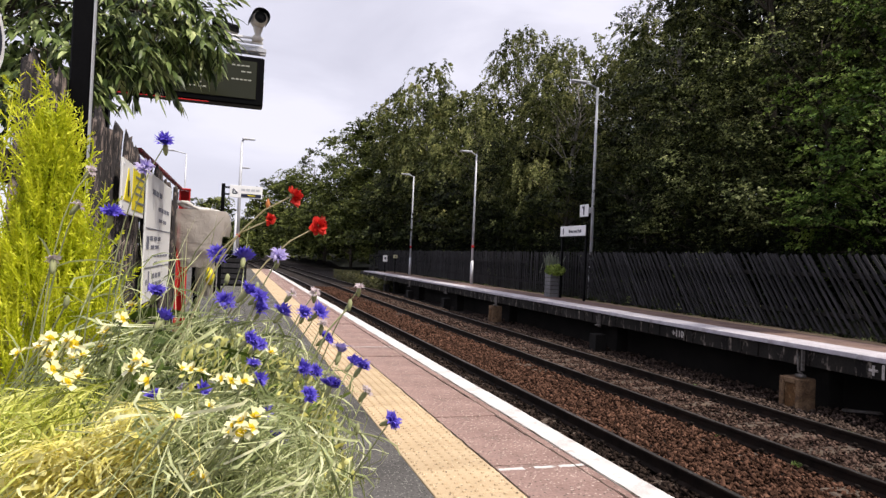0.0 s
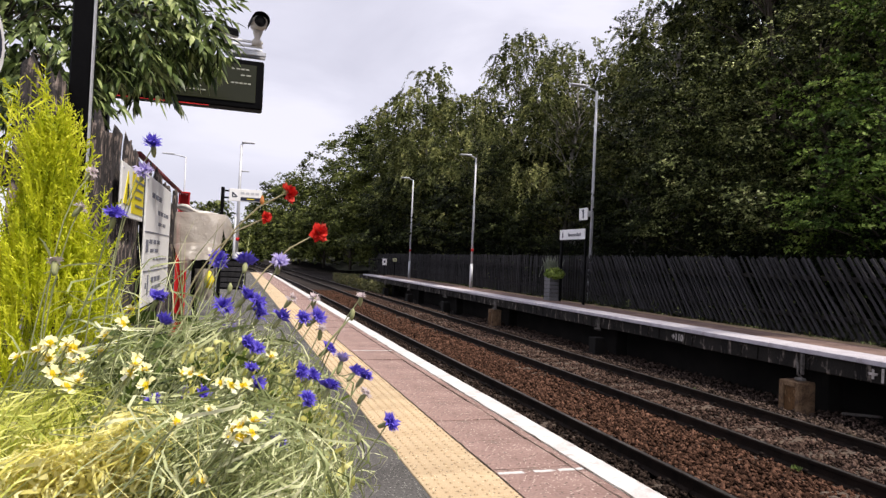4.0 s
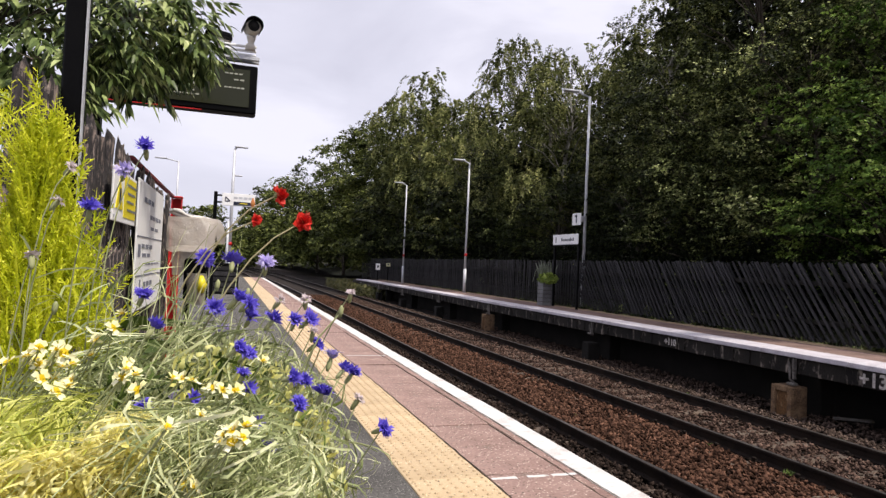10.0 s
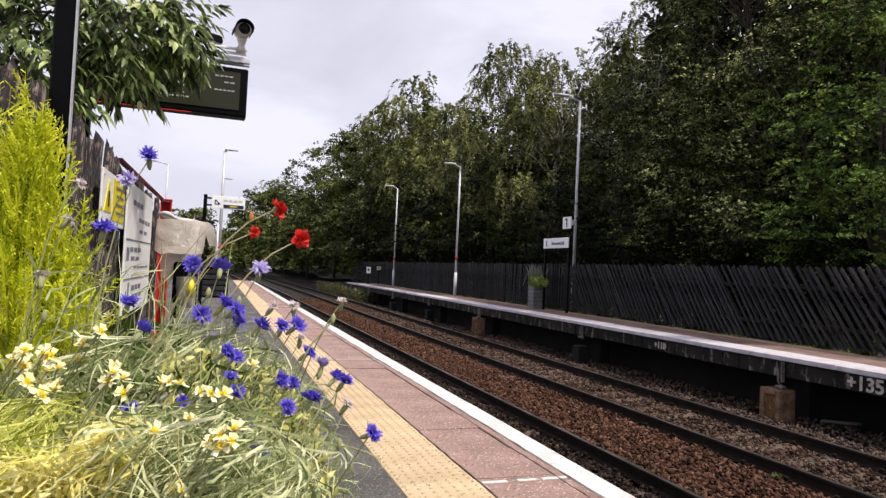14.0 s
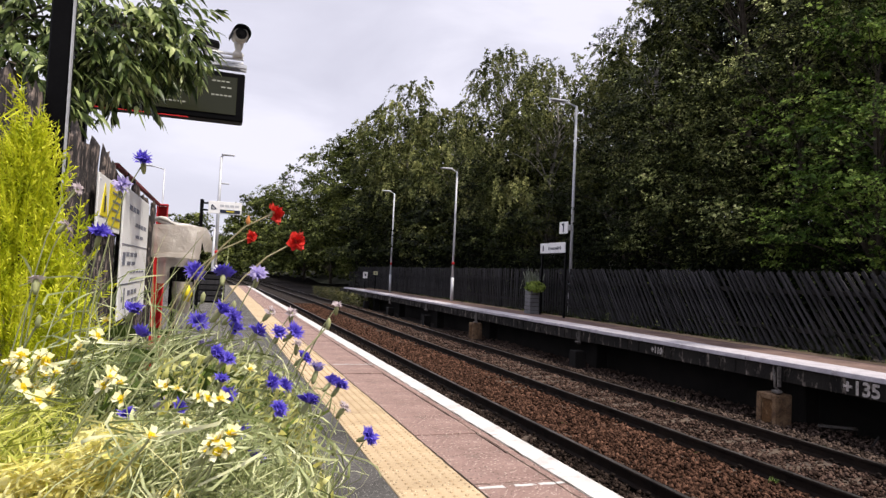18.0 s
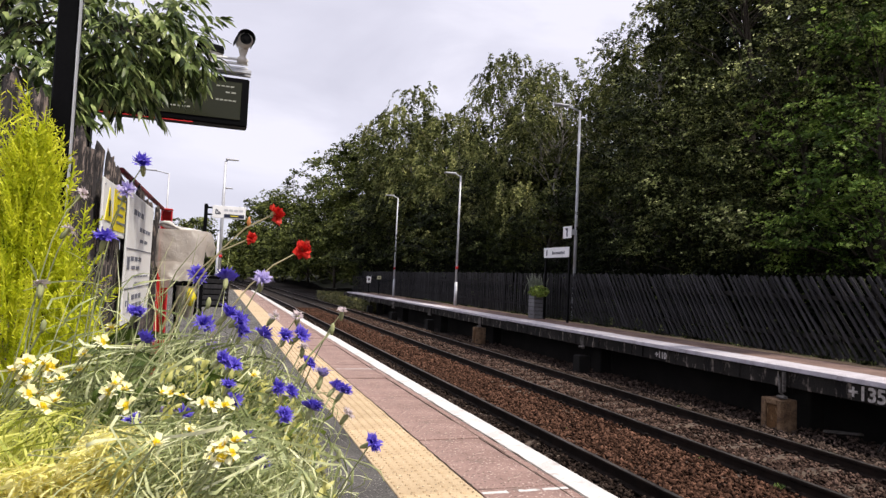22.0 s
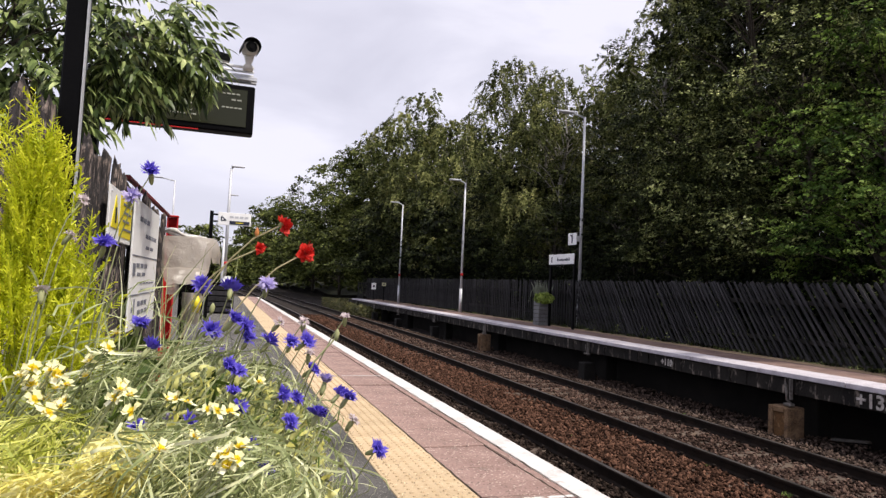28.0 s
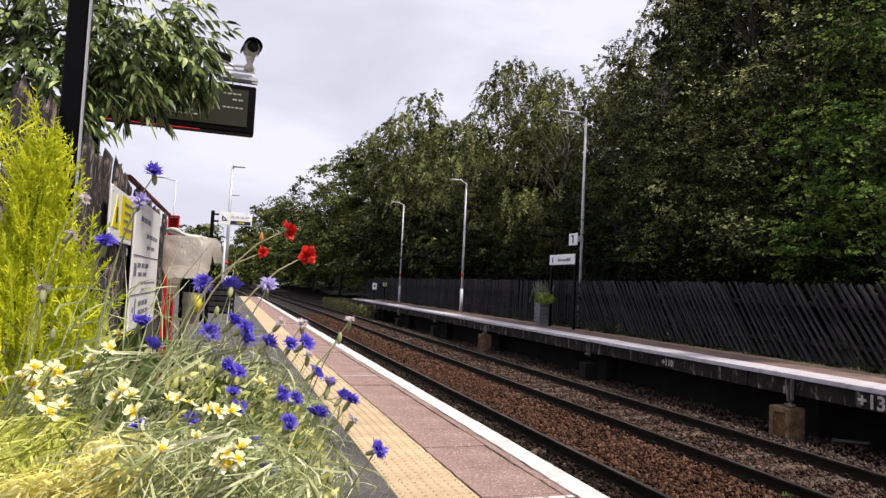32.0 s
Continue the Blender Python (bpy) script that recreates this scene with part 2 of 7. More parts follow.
# darker copy of the broadleaf colours, painted as if in shade
LEAF_SHADED = leafy("shaded_foliage", [(0.004, 0.006, 0.002), (0.013, 0.018, 0.006), (0.081, 0.100, 0.034), (0.308, 0.330, 0.138)], patch=1.3, rough=0.5, spec=0.07, through=0.22, skew=0.60, drift=0.66)
# near-black leaves with the wood's deep shade put into their colour
LEAF_DEEP_SHADE = leafy("deep_shade_foliage", [(0.003, 0.005, 0.002), (0.007, 0.010, 0.004), (0.017, 0.023, 0.008)], patch=0.8, through=0.05, drift=0.5, spec=0.07)
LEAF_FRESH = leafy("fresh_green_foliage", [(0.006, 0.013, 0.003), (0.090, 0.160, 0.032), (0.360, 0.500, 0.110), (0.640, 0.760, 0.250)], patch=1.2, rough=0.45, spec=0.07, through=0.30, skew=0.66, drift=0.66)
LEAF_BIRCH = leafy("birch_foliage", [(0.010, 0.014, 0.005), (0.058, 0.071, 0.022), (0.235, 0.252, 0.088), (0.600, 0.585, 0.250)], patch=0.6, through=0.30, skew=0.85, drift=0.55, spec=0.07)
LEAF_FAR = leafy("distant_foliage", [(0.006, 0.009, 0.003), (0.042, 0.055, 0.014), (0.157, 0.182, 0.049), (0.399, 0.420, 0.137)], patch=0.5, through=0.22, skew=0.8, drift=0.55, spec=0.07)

# ---- mesh helpers ----


def part(name, bm, material, parent=None, label="", smooth=False):
    """Links a bmesh as one mesh object, under a thing or a part where one is given."""
    me = bpy.data.meshes.new(name)
    bm.to_mesh(me)
    bm.free()
    for m in material if isinstance(material, (list, tuple)) else (material,):
        me.materials.append(m)
    if smooth:
        for q in me.polygons:
            q.use_smooth = True
    ob = new(name, me)
    ob.parent = parent
    if label:
        ob["label"] = label
    return ob


def shared(name, me, parent, m=None):
    """One more object on a mesh that exists."""
    ob = new(name, me)
    ob.parent = parent
    if m is not None:
        ob.matrix_basis = m
    return ob


def thing(name, label, category, at=(0, 0, 0), group="", kind="", turn=0.0):
    ob = new(name)
    ob.empty_display_size = 0.1
    ob.matrix_basis = pose(*at, 0, 0, turn)
    return tagged(ob, label, category, group, kind)


def box(bm, x0, x1, y0, y1, z0, z1, bevel=0.0, m=None, mat=0):
    made = bmesh.ops.create_cube(bm, size=1.0, matrix=Matrix.Translation(((x0 + x1) / 2, (y0 + y1) / 2, (z0 + z1) / 2)) @ Matrix.Diagonal((x1 - x0, y1 - y0, z1 - z0, 1)))
    verts = made["verts"]
    faces = {f for v in verts for f in v.link_faces}
    if bevel:
        es = list({e for v in verts for e in v.link_edges})
        got = bmesh.ops.bevel(bm, geom=es, offset=bevel, segments=1, affect="EDGES", clamp_overlap=True)
        faces = set(got["faces"]) | {f for v in got["verts"] for f in v.link_faces}
        verts = list({v for f in faces for v in f.verts})
    for f in faces:
        f.material_index = mat
    if m is not None:
        bmesh.ops.transform(bm, matrix=m, verts=verts)
    return verts


def boxed(*a, **k):
    bm = bmesh.new()
    box(bm, *a, **k)
    return bm


def tube(bm, pts, radii, n=6, cap=True, mat=0):
    """A tapered tube through points."""
    pts = [Vector(p) for p in pts]
    if not isinstance(radii, (list, tuple)):
        radii = [radii] * len(pts)
    rings = []
    side = None
    for i, p in enumerate(pts):
        d = (pts[min(i + 1, len(pts) - 1)] - pts[max(i - 1, 0)]).normalized()
        if side is None:
            side = d.cross(Vector((0, 0, 1)) if abs(d.z) < 0.9 else Vector((1, 0, 0))).normalized()
        side = (side - d * side.dot(d)).normalized()
        up = d.cross(side)
        rings.append([bm.verts.new(p + (side * math.cos(2 * math.pi * k / n) + up * math.sin(2 * math.pi * k / n)) * radii[i]) for k in range(n)])
    for a, b in zip(rings, rings[1:]):
        for k in range(n):
            f = bm.faces.new((a[k], a[(k + 1) % n], b[(k + 1) % n], b[k]))
            f.material_index = mat
            f.smooth = n > 4
    if cap:
        for r in (list(reversed(rings[0])), rings[-1]):
            bm.faces.new(r).material_index = mat
    return rings


def tubed(pts, radii, n=6):
    bm = bmesh.new()
    tube(bm, pts, radii, n)
    bmesh.ops.recalc_face_normals(bm, faces=bm.faces)
    return bm


def raw(name, verts, faces, material, parent=None, label="", smooth=False):
    """A mesh from arrays that were computed."""
    me = bpy.data.meshes.new(name)
    verts, faces = np.asarray(verts, np.float32), np.asarray(faces, np.int32)
    k = faces.shape[1]
    me.vertices.add(len(verts))
    me.vertices.foreach_set("co", verts.ravel())
    me.loops.add(faces.size)
    me.loops.foreach_set("vertex_index", faces.ravel())
    me.polygons.add(len(faces))
    me.polygons.foreach_set("loop_start", np.arange(0, faces.size, k, dtype=np.int32))
    me.polygons.foreach_set("loop_total", np.full(len(faces), k, np.int32))
    if smooth:
        me.polygons.foreach_set("use_smooth", np.ones(len(faces), bool))
    me.update(calc_edges=True)
    me.materials.append(material)
    ob = new(name, me)
    ob.parent = parent
    if label:
        ob["label"] = label
    return ob


def letters(name, text, size, material, parent, m, label="", depth=0.002, bold=0.0):
    """Lettering in the built-in face, as a mesh; it lies in the local xy plane."""
    cu = bpy.data.curves.new(name, "FONT")
    cu.body, cu.size, cu.extrude, cu.align_x, cu.align_y = text, size, depth, "CENTER", "CENTER"
    cu.offset = bold
    tmp = bpy.data.objects.new("lettering", cu)
    me = bpy.data.meshes.new_from_object(tmp)
    bpy.data.objects.remove(tmp)
    me.materials.clear()
    me.materials.append(material)
    ob = new(name, me)
    ob.parent = parent
    ob.matrix_basis = m
    if label:
        ob["label"] = label
    return ob

def leaves(r, at, out, size, droop=0.3, scatter=0.55):
    """Folded four-cornered leaves at points, facing roughly outwards."""
    n = len(at)
    nrm = out * 0.7 + r.normal(0, scatter, (n, 3)) + np.array([0, 0, 0.45])
    nrm /= np.linalg.norm(nrm, axis=1)[:, None]
    d = r.normal(0, 1, (n, 3)) - np.array([0, 0, droop * 2])
    d -= nrm * (d * nrm).sum(1)[:, None]
    d /= np.linalg.norm(d, axis=1)[:, None] + 1e-9
    s = np.cross(nrm, d)
    L = (size * r.uniform(0.6, 1.35, n))[:, None]
    wd = L * r.uniform(0.30, 0.48, n)[:, None]
    v = np.stack([at - d * L * 0.5, at + s * wd + nrm * L * 0.10, at + d * L * 0.55, at - s * wd + nrm * L * 0.10], 1)
    return v.reshape(-1, 3), np.arange(n * 4).reshape(n, 4)


# ---- ground and track ----
EDGE, FAR_EDGE = 2.308, 9.45          # platform edges across the line
RAILS = (3.11, 4.62, 6.50, 8.05)     # rail centres
RAIL_Z, BED_Z = -0.885, -1.045
END_NEAR, END_FAR = 43.5, 49.2

bm = bmesh.new()
bmesh.ops.create_grid(bm, x_segments=60, y_segments=60, size=900)
for v in bm.verts:
    v.co.z = -1.25
ground = tagged(part("ground", bm, SOIL), "dark bare earth beside the railway", "ground", kind="structure")


def sheet(name, xs, ys, height, material):
    gx, gy = np.meshgrid(xs, ys)
    z = np.array([[height(x, y) for x in xs] for y in ys])
    verts = np.stack([gx.ravel(), gy.ravel(), z.ravel()], 1)
    w, n = len(xs), len(ys)
    i = (np.arange(n - 1)[:, None] * w + np.arange(w - 1)[None]).ravel()
    return raw(name, verts, np.stack([i, i + 1, i + w + 1, i + w], 1), material, smooth=True)


def rough_z(x, y, a, s):
    return a * noise.noise(Vector((x * s, y * s, 3.1)))


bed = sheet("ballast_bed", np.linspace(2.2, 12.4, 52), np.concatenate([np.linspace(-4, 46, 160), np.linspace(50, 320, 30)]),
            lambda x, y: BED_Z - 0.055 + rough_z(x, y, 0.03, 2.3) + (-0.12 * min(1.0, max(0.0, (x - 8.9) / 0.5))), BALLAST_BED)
tagged(bed, "dark brown ballast bed under the tracks, shade between stones in its colour", "ballast", kind="structure")


def stones(name, n, x0, x1, y0, y1, size, seed, lift=0.0, power=1.0, stone=BALLAST):
    """Loose broken stones, each an uneven octahedron, thicker towards y0."""
    r = np.random.default_rng(seed)
    x = r.uniform(x0, x1, n)
    y = y0 + (y1 - y0) * r.random(n) ** power
    keep = np.ones(n, bool)
    for rail in RAILS:
        keep &= np.abs(x - rail) > 0.075
    x, y = x[keep], y[keep]
    n = len(x)
    s = size * r.uniform(0.6, 1.35, n)
    z = BED_Z - 0.02 + lift + r.uniform(-0.025, 0.03, n)
    base = np.array([[1, 0, 0], [0, 1, 0], [-1, 0, 0], [0, -1, 0], [0, 0, 1], [0, 0, -1]], float)
    v = base[None] * r.uniform(0.55, 1.2, (n, 6, 1)) + r.normal(0, 0.22, (n, 6, 3))
    a = r.uniform(0, 6.28, n)
    ca, sa = np.cos(a)[:, None], np.sin(a)[:, None]
    vx, vy = v[..., 0] * ca - v[..., 1] * sa, v[..., 0] * sa + v[..., 1] * ca
    tilt = r.normal(0, 0.5, (n, 1))
    vz = v[..., 2] * 0.75 + vx * tilt
    out = np.stack([vx, vy, vz], 2) * s[:, None, None] * 0.62
    out += np.stack([x, y, z], 1)[:, None]
    f = np.array([[0, 1, 4], [1, 2, 4], [2, 3, 4], [3, 0, 4], [1, 0, 5], [2, 1, 5], [3, 2, 5], [0, 3, 5]])
    faces = (np.arange(n)[:, None, None] * 6 + f[None]).reshape(-1, 3)
    return raw(name, out.reshape(-1, 3), faces, stone)


for x0, x1, n, far_n, stone, label in ((3.3, 4.58, 12500, 6500, DARK_BALLAST, "dark ballast stones between the near rails"), (4.66, 6.46, 19000, 9500, BROWN_BALLAST, "rust-brown ballast stones between the two tracks"),
                                      (6.54, 8.02, 11500, 7000, BALLAST, "brown-grey ballast stones between the far rails"), (8.12, 9.05, 9500, 4500, GREY_BALLAST, "grey-brown ballast stones beside the far rail")):
    tagged(stones("ballast_stones", n, x0, x1, 2.4, 16, 0.056, int(x0 * 10), -0.006 if x0 == 6.54 else 0.0, 1.15, stone), label, "ballast", kind="stuff")
    tagged(stones("ballast_stones", 4200, x0, x1, -4.5, 2.4, 0.055, int(x0 * 10) + 2, stone=stone), label, "ballast", kind="stuff")
    tagged(stones("ballast_stones", far_n, x0, x1, 16, 44, 0.075, int(x0 * 10) + 1, power=1.3, stone=stone), label, "ballast", kind="stuff")
pile3 = stones("ballast_stones", 6500, 9.0, 10.3, 2.4, 26, 0.06, 8, -0.05, stone=GREY_BALLAST)
tagged(pile3, "grey-brown ballast stones below the far platform", "ballast", kind="stuff")


def rail_profile():
    """Half-inch true outline of a flat-bottomed rail, base at zero."""
    half = [(0.070, 0.0), (0.070, 0.011), (0.012, 0.030), (0.009, 0.110), (0.035, 0.122), (0.035, 0.150), (0.028, 0.158)]
    return half + [(-x, z) for x, z in reversed(half)]


def rail(track, x):
    bm = bmesh.new()
    prof = rail_profile()
    ys = (-6, 20, 46, 90, 140, 220, 320)
    rings = [[bm.verts.new((bend(y) + px, y, RAIL_Z - 0.158 + pz)) for px, pz in prof] for y in ys]
    k = len(prof)
    for a, b in zip(rings, rings[1:]):
        for i in range(k):
            f = bm.faces.new((a[i], b[i], b[(i + 1) % k], a[(i + 1) % k]))
            f.material_index = 1 if i in (5, 6) else 0
    bm.faces.new(rings[0])
    bmesh.ops.recalc_face_normals(bm, faces=bm.faces)
    ob = part("rail", bm, (RAIL_RUST, RAIL_TOP), track, "rusty steel rail with a worn head")
    ob.location = (x, 0, 0)
    return ob


def bend(y):
    """The line swings gently to the left in the distance."""
    return -0.00030 * max(0.0, y - 45) ** 2


sleeper_me = None
clip_me = None
for name, a, b, label in (("railway_track", 0, 1, "near railway track of rusty rails on sleepers"), ("railway_track", 2, 3, "far railway track of rusty rails on half-buried sleepers")):
    track = thing(name, label, "railway track", kind="structure")
    rail(track, RAILS[a])
    rail(track, RAILS[b])
    mid = (RAILS[a] + RAILS[b]) / 2
    r = random.Random(a + 4)
    for i in range(74):
        y = -4.0 + i * 0.66
        if sleeper_me is None:
            first = part("sleeper", boxed(-1.25, 1.25, -0.125, 0.125, -0.14, 0.0, bevel=0.02), SLEEPER, track)
            sleeper_me = first.data
            bmc = bmesh.new()
            box(bmc, -0.10, 0.10, -0.09, 0.09, 0.0, 0.022, 0.006)
            box(bmc, -0.115, -0.072, -0.03, 0.03, 0.02, 0.055, 0.01)
            box(bmc, 0.072, 0.115, -0.03, 0.03, 0.02, 0.055, 0.01)
            clip = part("rail_clip", bmc, RAIL_RUST, track)
            clip_me = clip.data
            first.location = (mid, y, BED_Z + 0.004)
            clip.location = (RAILS[b], y, BED_Z + 0.004)
        else:
            shared("sleeper", sleeper_me, track, pose(mid, y, BED_Z - 0.006 + r.uniform(-0.014, 0.004), 0, r.uniform(-0.6, 0.6), r.uniform(-1, 1)))
            if i < 44:
                for q in ((b,) if a == 0 else (a, b)):
                    shared("rail_clip", clip_me, track, pose(RAILS[q], y, BED_Z + 0.006))

# small weeds between the far rails
WEED = leafy("weed_leaf", [(0.05, 0.09, 0.02), (0.12, 0.18, 0.04), (0.20, 0.26, 0.08)], patch=4)


def tuft(n, spread, height, seed, width=0.012):
    """Blades or small leaves springing from one root."""
    r = np.random.default_rng(seed)
    a = r.uniform(0, 6.28, n)
    lean = r.uniform(0.1, 0.9, n)
    h = height * r.uniform(0.5, 1.0, n)
    w = width * r.uniform(0.6, 1.3, n)
    root = np.stack([r.normal(0, spread * 0.3, n), r.normal(0, spread * 0.3, n), np.zeros(n)], 1)
    d = np.stack([np.cos(a), np.sin(a), np.zeros(n)], 1)
    side = np.stack([-np.sin(a), np.cos(a), np.zeros(n)], 1)
    up = np.array([0, 0, 1.0])
    mid = root + d * (lean * spread * 0.4)[:, None] + up * (h * 0.65)[:, None]
    tip = root + d * (lean * spread)[:, None] + up * h[:, None]
    v = np.stack([root - side * w[:, None] * 0.4, root + side * w[:, None] * 0.4, mid + side * w[:, None], tip, mid - side * w[:, None]], 1)
    quads = np.arange(n)[:, None] * 5
    tri = np.concatenate([quads + np.array([[0, 1, 2]]), quads + np.array([[0, 2, 4]]), quads + np.array([[4, 2, 3]])])
    return v.reshape(-1, 3), tri


for i, (x, y, s) in enumerate(((6.42, 6.0, 0.12), (6.40, 7.3, 0.07), (8.5, 7.1, 0.10), (8.55, 10.5, 0.09), (5.4, 9.2, 0.05))):
    v, f = tuft(16, s, s, 40 + i, 0.010)
    weed = raw("weed", v, f, WEED)
    weed.location = (x, y, BED_Z - 0.02)
    tagged(weed, "small green weed growing in the ballast", "weed", "weeds in the ballast", "stuff")

# ---- near platform ----
MORTAR = surf("brown_mortar", (0.07, 0.05, 0.042), (0.16, 0.118, 0.10), 4.0, 60.0, 0.95, 0.4, depth=0.004)
platform = thing("platform_near", "asphalt platform with buff tactile strip and pink coping slabs", "platform", kind="structure")
ASPH_X = 1.032
part("asphalt_surface", boxed(-9.0, ASPH_X, -6.0, END_NEAR, -0.35, 0.0), ASPHALT, platform, "dark grey worn asphalt")
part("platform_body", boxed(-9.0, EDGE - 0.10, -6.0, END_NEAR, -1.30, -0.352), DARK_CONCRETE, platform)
part("bedding", boxed(ASPH_X + 0.002, EDGE - 0.06, -6.0, END_NEAR, -0.35, -0.0105), MORTAR, platform, "brown joint mortar")

COPE_X0, COPE_X1 = 1.52, 2.033
bm = boxed(COPE_X0 + 0.004, COPE_X1 - 0.004, 0.002, 0.598, -0.06, 0.0, bevel=0.003)
slab = part("paving_slab", bm, PINK_PAVER, platform)
slab_me = slab.data
slab.location = (0, -6.0, 0)
rs = random.Random(2)
for i in range(1, 83):
    shared("paving_slab", slab_me, platform, pose(0, -6.0 + i * 0.6, rs.uniform(-0.003, 0.001), 0, rs.uniform(-0.15, 0.15), 0))
part("edge_strip", boxed(COPE_X1 + 0.004, EDGE - 0.194, -6.0, END_NEAR, -0.06, -0.002, bevel=0.003), PINK_PAVER, platform, "narrow strip of coping between the joint and the white line")
bm = boxed(EDGE - 0.192, EDGE, 0.002, 0.898, -0.075, 0.0, bevel=0.006)
nose = part("edge_slab", bm, WHITE_LINE, platform, "coping edge painted white")
nose_me = nose.data
nose.location = (0, -6.0, 0)
for i in range(1, 55):
    shared("edge_slab", nose_me, platform, pose(rs.uniform(-0.004, 0.004), -6.0 + i * 0.9, rs.uniform(-0.002, 0.002)))


def blister_slab():
    """A buff warning slab with six by six flat-topped blisters."""
    bm = boxed(0.003, 0.482, 0.003, 0.397, -0.05, 0.0, bevel=0.004)
    for i in range(7):
        for j in range(6):
            cx, cy = 0.034 + i * 0.0695, 0.033 + j * 0.0667
            low = [bm.verts.new((cx + 0.0155 * math.cos(k * 1.0472), cy + 0.0155 * math.sin(k * 1.0472), 0.0005)) for k in range(6)]
            top = [bm.verts.new((cx + 0.010 * math.cos(k * 1.0472), cy + 0.010 * math.sin(k * 1.0472), 0.0085)) for k in range(6)]
            for k in range(6):
                bm.faces.new((low[k], low[(k + 1) % 6], top[(k + 1) % 6], top[k]))
            bm.faces.new(top)
    return bm


tac = part("tactile_slab", blister_slab(), TACTILE, platform)
tac_me = tac.data
bm = boxed(0.003, 0.482, 0.003, 0.397, -0.05, 0.0, bevel=0.004)
far_tac = part("tactile_slab", bm, TACTILE, platform)
far_me = far_tac.data
for i in range(124):
    y = -6.0 + i * 0.4
    if y > END_NEAR - 0.4:
        break
    m = pose(ASPH_X + 0.004, y, rs.uniform(-0.0015, 0.0015))
    if i == 0:
        tac.matrix_basis = m
    elif i == 1:
        far_tac.matrix_basis = pose(ASPH_X + 0.004, END_NEAR - 0.4, 0)
        shared("tactile_slab", tac_me, platform, m)
    else:
        shared("tactile_slab", tac_me if 1.0 < y < 15 else far_me, platform, m)


def dashes(y, spans):
    """A worn white line of paint across the slabs."""
    for k, (a, b) in enumerate(spans):
        bm = bmesh.new()
        r = random.Random(int(y * 10) + k)
        n = 9
        up, lo = [], []
        for i in range(n):
            x = a + (b - a) * i / (n - 1)
            up.append(bm.verts.new((x, y + 0.020 + r.uniform(-0.007, 0.005), 0.0042)))
            lo.append(bm.verts.new((x, y - 0.020 + r.uniform(-0.005, 0.007), 0.0042)))
        for i in range(n - 1):
            bm.faces.new((lo[i], lo[i + 1], up[i + 1], up[i]))
        part("paint_mark", bm, WHITE_LINE, platform, "worn white painted line across the coping")


r = random.Random(31)
for x in (COPE_X0 - 0.004, COPE_X1 + 0.001, EDGE - 0.196):
    crack = bmesh.new()
    y, side = -5.0, []
    while y < END_NEAR - 1:
        w = r.uniform(0.002, 0.007)
        c = x + r.uniform(-0.006, 0.006)
        side.append((crack.verts.new((c - w, y, 0.0045)), crack.verts.new((c + w, y, 0.0045))))
        y += r.uniform(0.05, 0.16)
    for a, b in zip(side, side[1:]):
        crack.faces.new((a[0], a[1], b[1], b[0]))
    part("crack", crack, SOIL, platform, "dirt-filled ragged joint")
for i in range(0, 46):
    if i % 3 == 1:
        continue
    y = 2.4 + i * 0.6
    crack = bmesh.new()
    n, side = 9, []
    a, b = COPE_X0 + 0.01 + r.uniform(0, 0.2) * (i % 2), COPE_X1 - 0.01 - r.uniform(0, 0.25) * (i % 3 == 0)
    for k in range(n):
        w = r.uniform(0.0008, 0.0035)
        c = y + r.uniform(-0.006, 0.006)
        x = a + (b - a) * k / (n - 1)
        side.append((crack.verts.new((x, c - w, 0.0043)), crack.verts.new((x, c + w, 0.0043))))
    for u, v in zip(side, side[1:]):
        crack.faces.new((u[0], v[0], v[1], u[1]))
    part("crack", crack, SOIL, platform, "dirt-filled ragged joint")
dashes(3.53, ((1.53, 1.69), (1.76, 1.90), (1.92, 2.09)))
dashes(8.54, ((1.55, 2.08),))
for x, w in ((0.24, 0.012), (-0.9, 0.02)):
    part("seam", boxed(x - w / 2, x + w / 2, 0.5, END_NEAR - 1, -0.01, 0.0042), DARK_CONCRETE, platform, "tarred seam in the asphalt")

# ---- far platform ----
FAR_TACTILE = surf("grimy_tactile", (0.23, 0.165, 0.10), (0.42, 0.31, 0.19), 2.0, 60.0, 0.85, 0.3, vary=0.12, depth=0.003)
far_platform = thing("platform_far", "far platform on concrete beams with a white-painted edge", "platform", kind="structure")
FAR_BACK = 12.6
FAR_COPE = surf("dirty_pink_coping", (0.11, 0.072, 0.063), (0.26, 0.175, 0.150), 1.8, 50.0, 0.9, 0.3, vary=0.06, depth=0.003)
BRACKET = surf("pale_weathered_bracket", (0.06, 0.055, 0.05), (0.22, 0.20, 0.185), 3.0, 50.0, 0.8, 0.3, stain=(0.05, 0.04, 0.03), amount=0.3, depth=0.003)
PAINT_MARK = surf("flaking_white_paint", (0.30, 0.27, 0.25), (0.62, 0.58, 0.55), 9.0, 60.0, 0.8, 0.2, stain=(0.05, 0.045, 0.04), amount=0.35, depth=0.002)
RUST = surf("rust_brown_face", (0.050, 0.024, 0.010), (0.190, 0.098, 0.038), 6.0, 60.0, 0.9, 0.5, stain=(0.30, 0.20, 0.11), amount=0.25, stretch=(1, 1, 0.5), depth=0.004)
# near-black that stands in for shade under the deck and behind the palings
SHADE_BLACK = surf("shade_black", (0.004, 0.0035, 0.003), (0.016, 0.014, 0.012), 2.0, 40.0, 0.95, 0.4, depth=0.004)
part("deck", boxed(FAR_EDGE + 2.145, FAR_BACK, -3.0, END_FAR, -0.16, -0.002), DARK_DECK, far_platform, "dark worn asphalt deck")
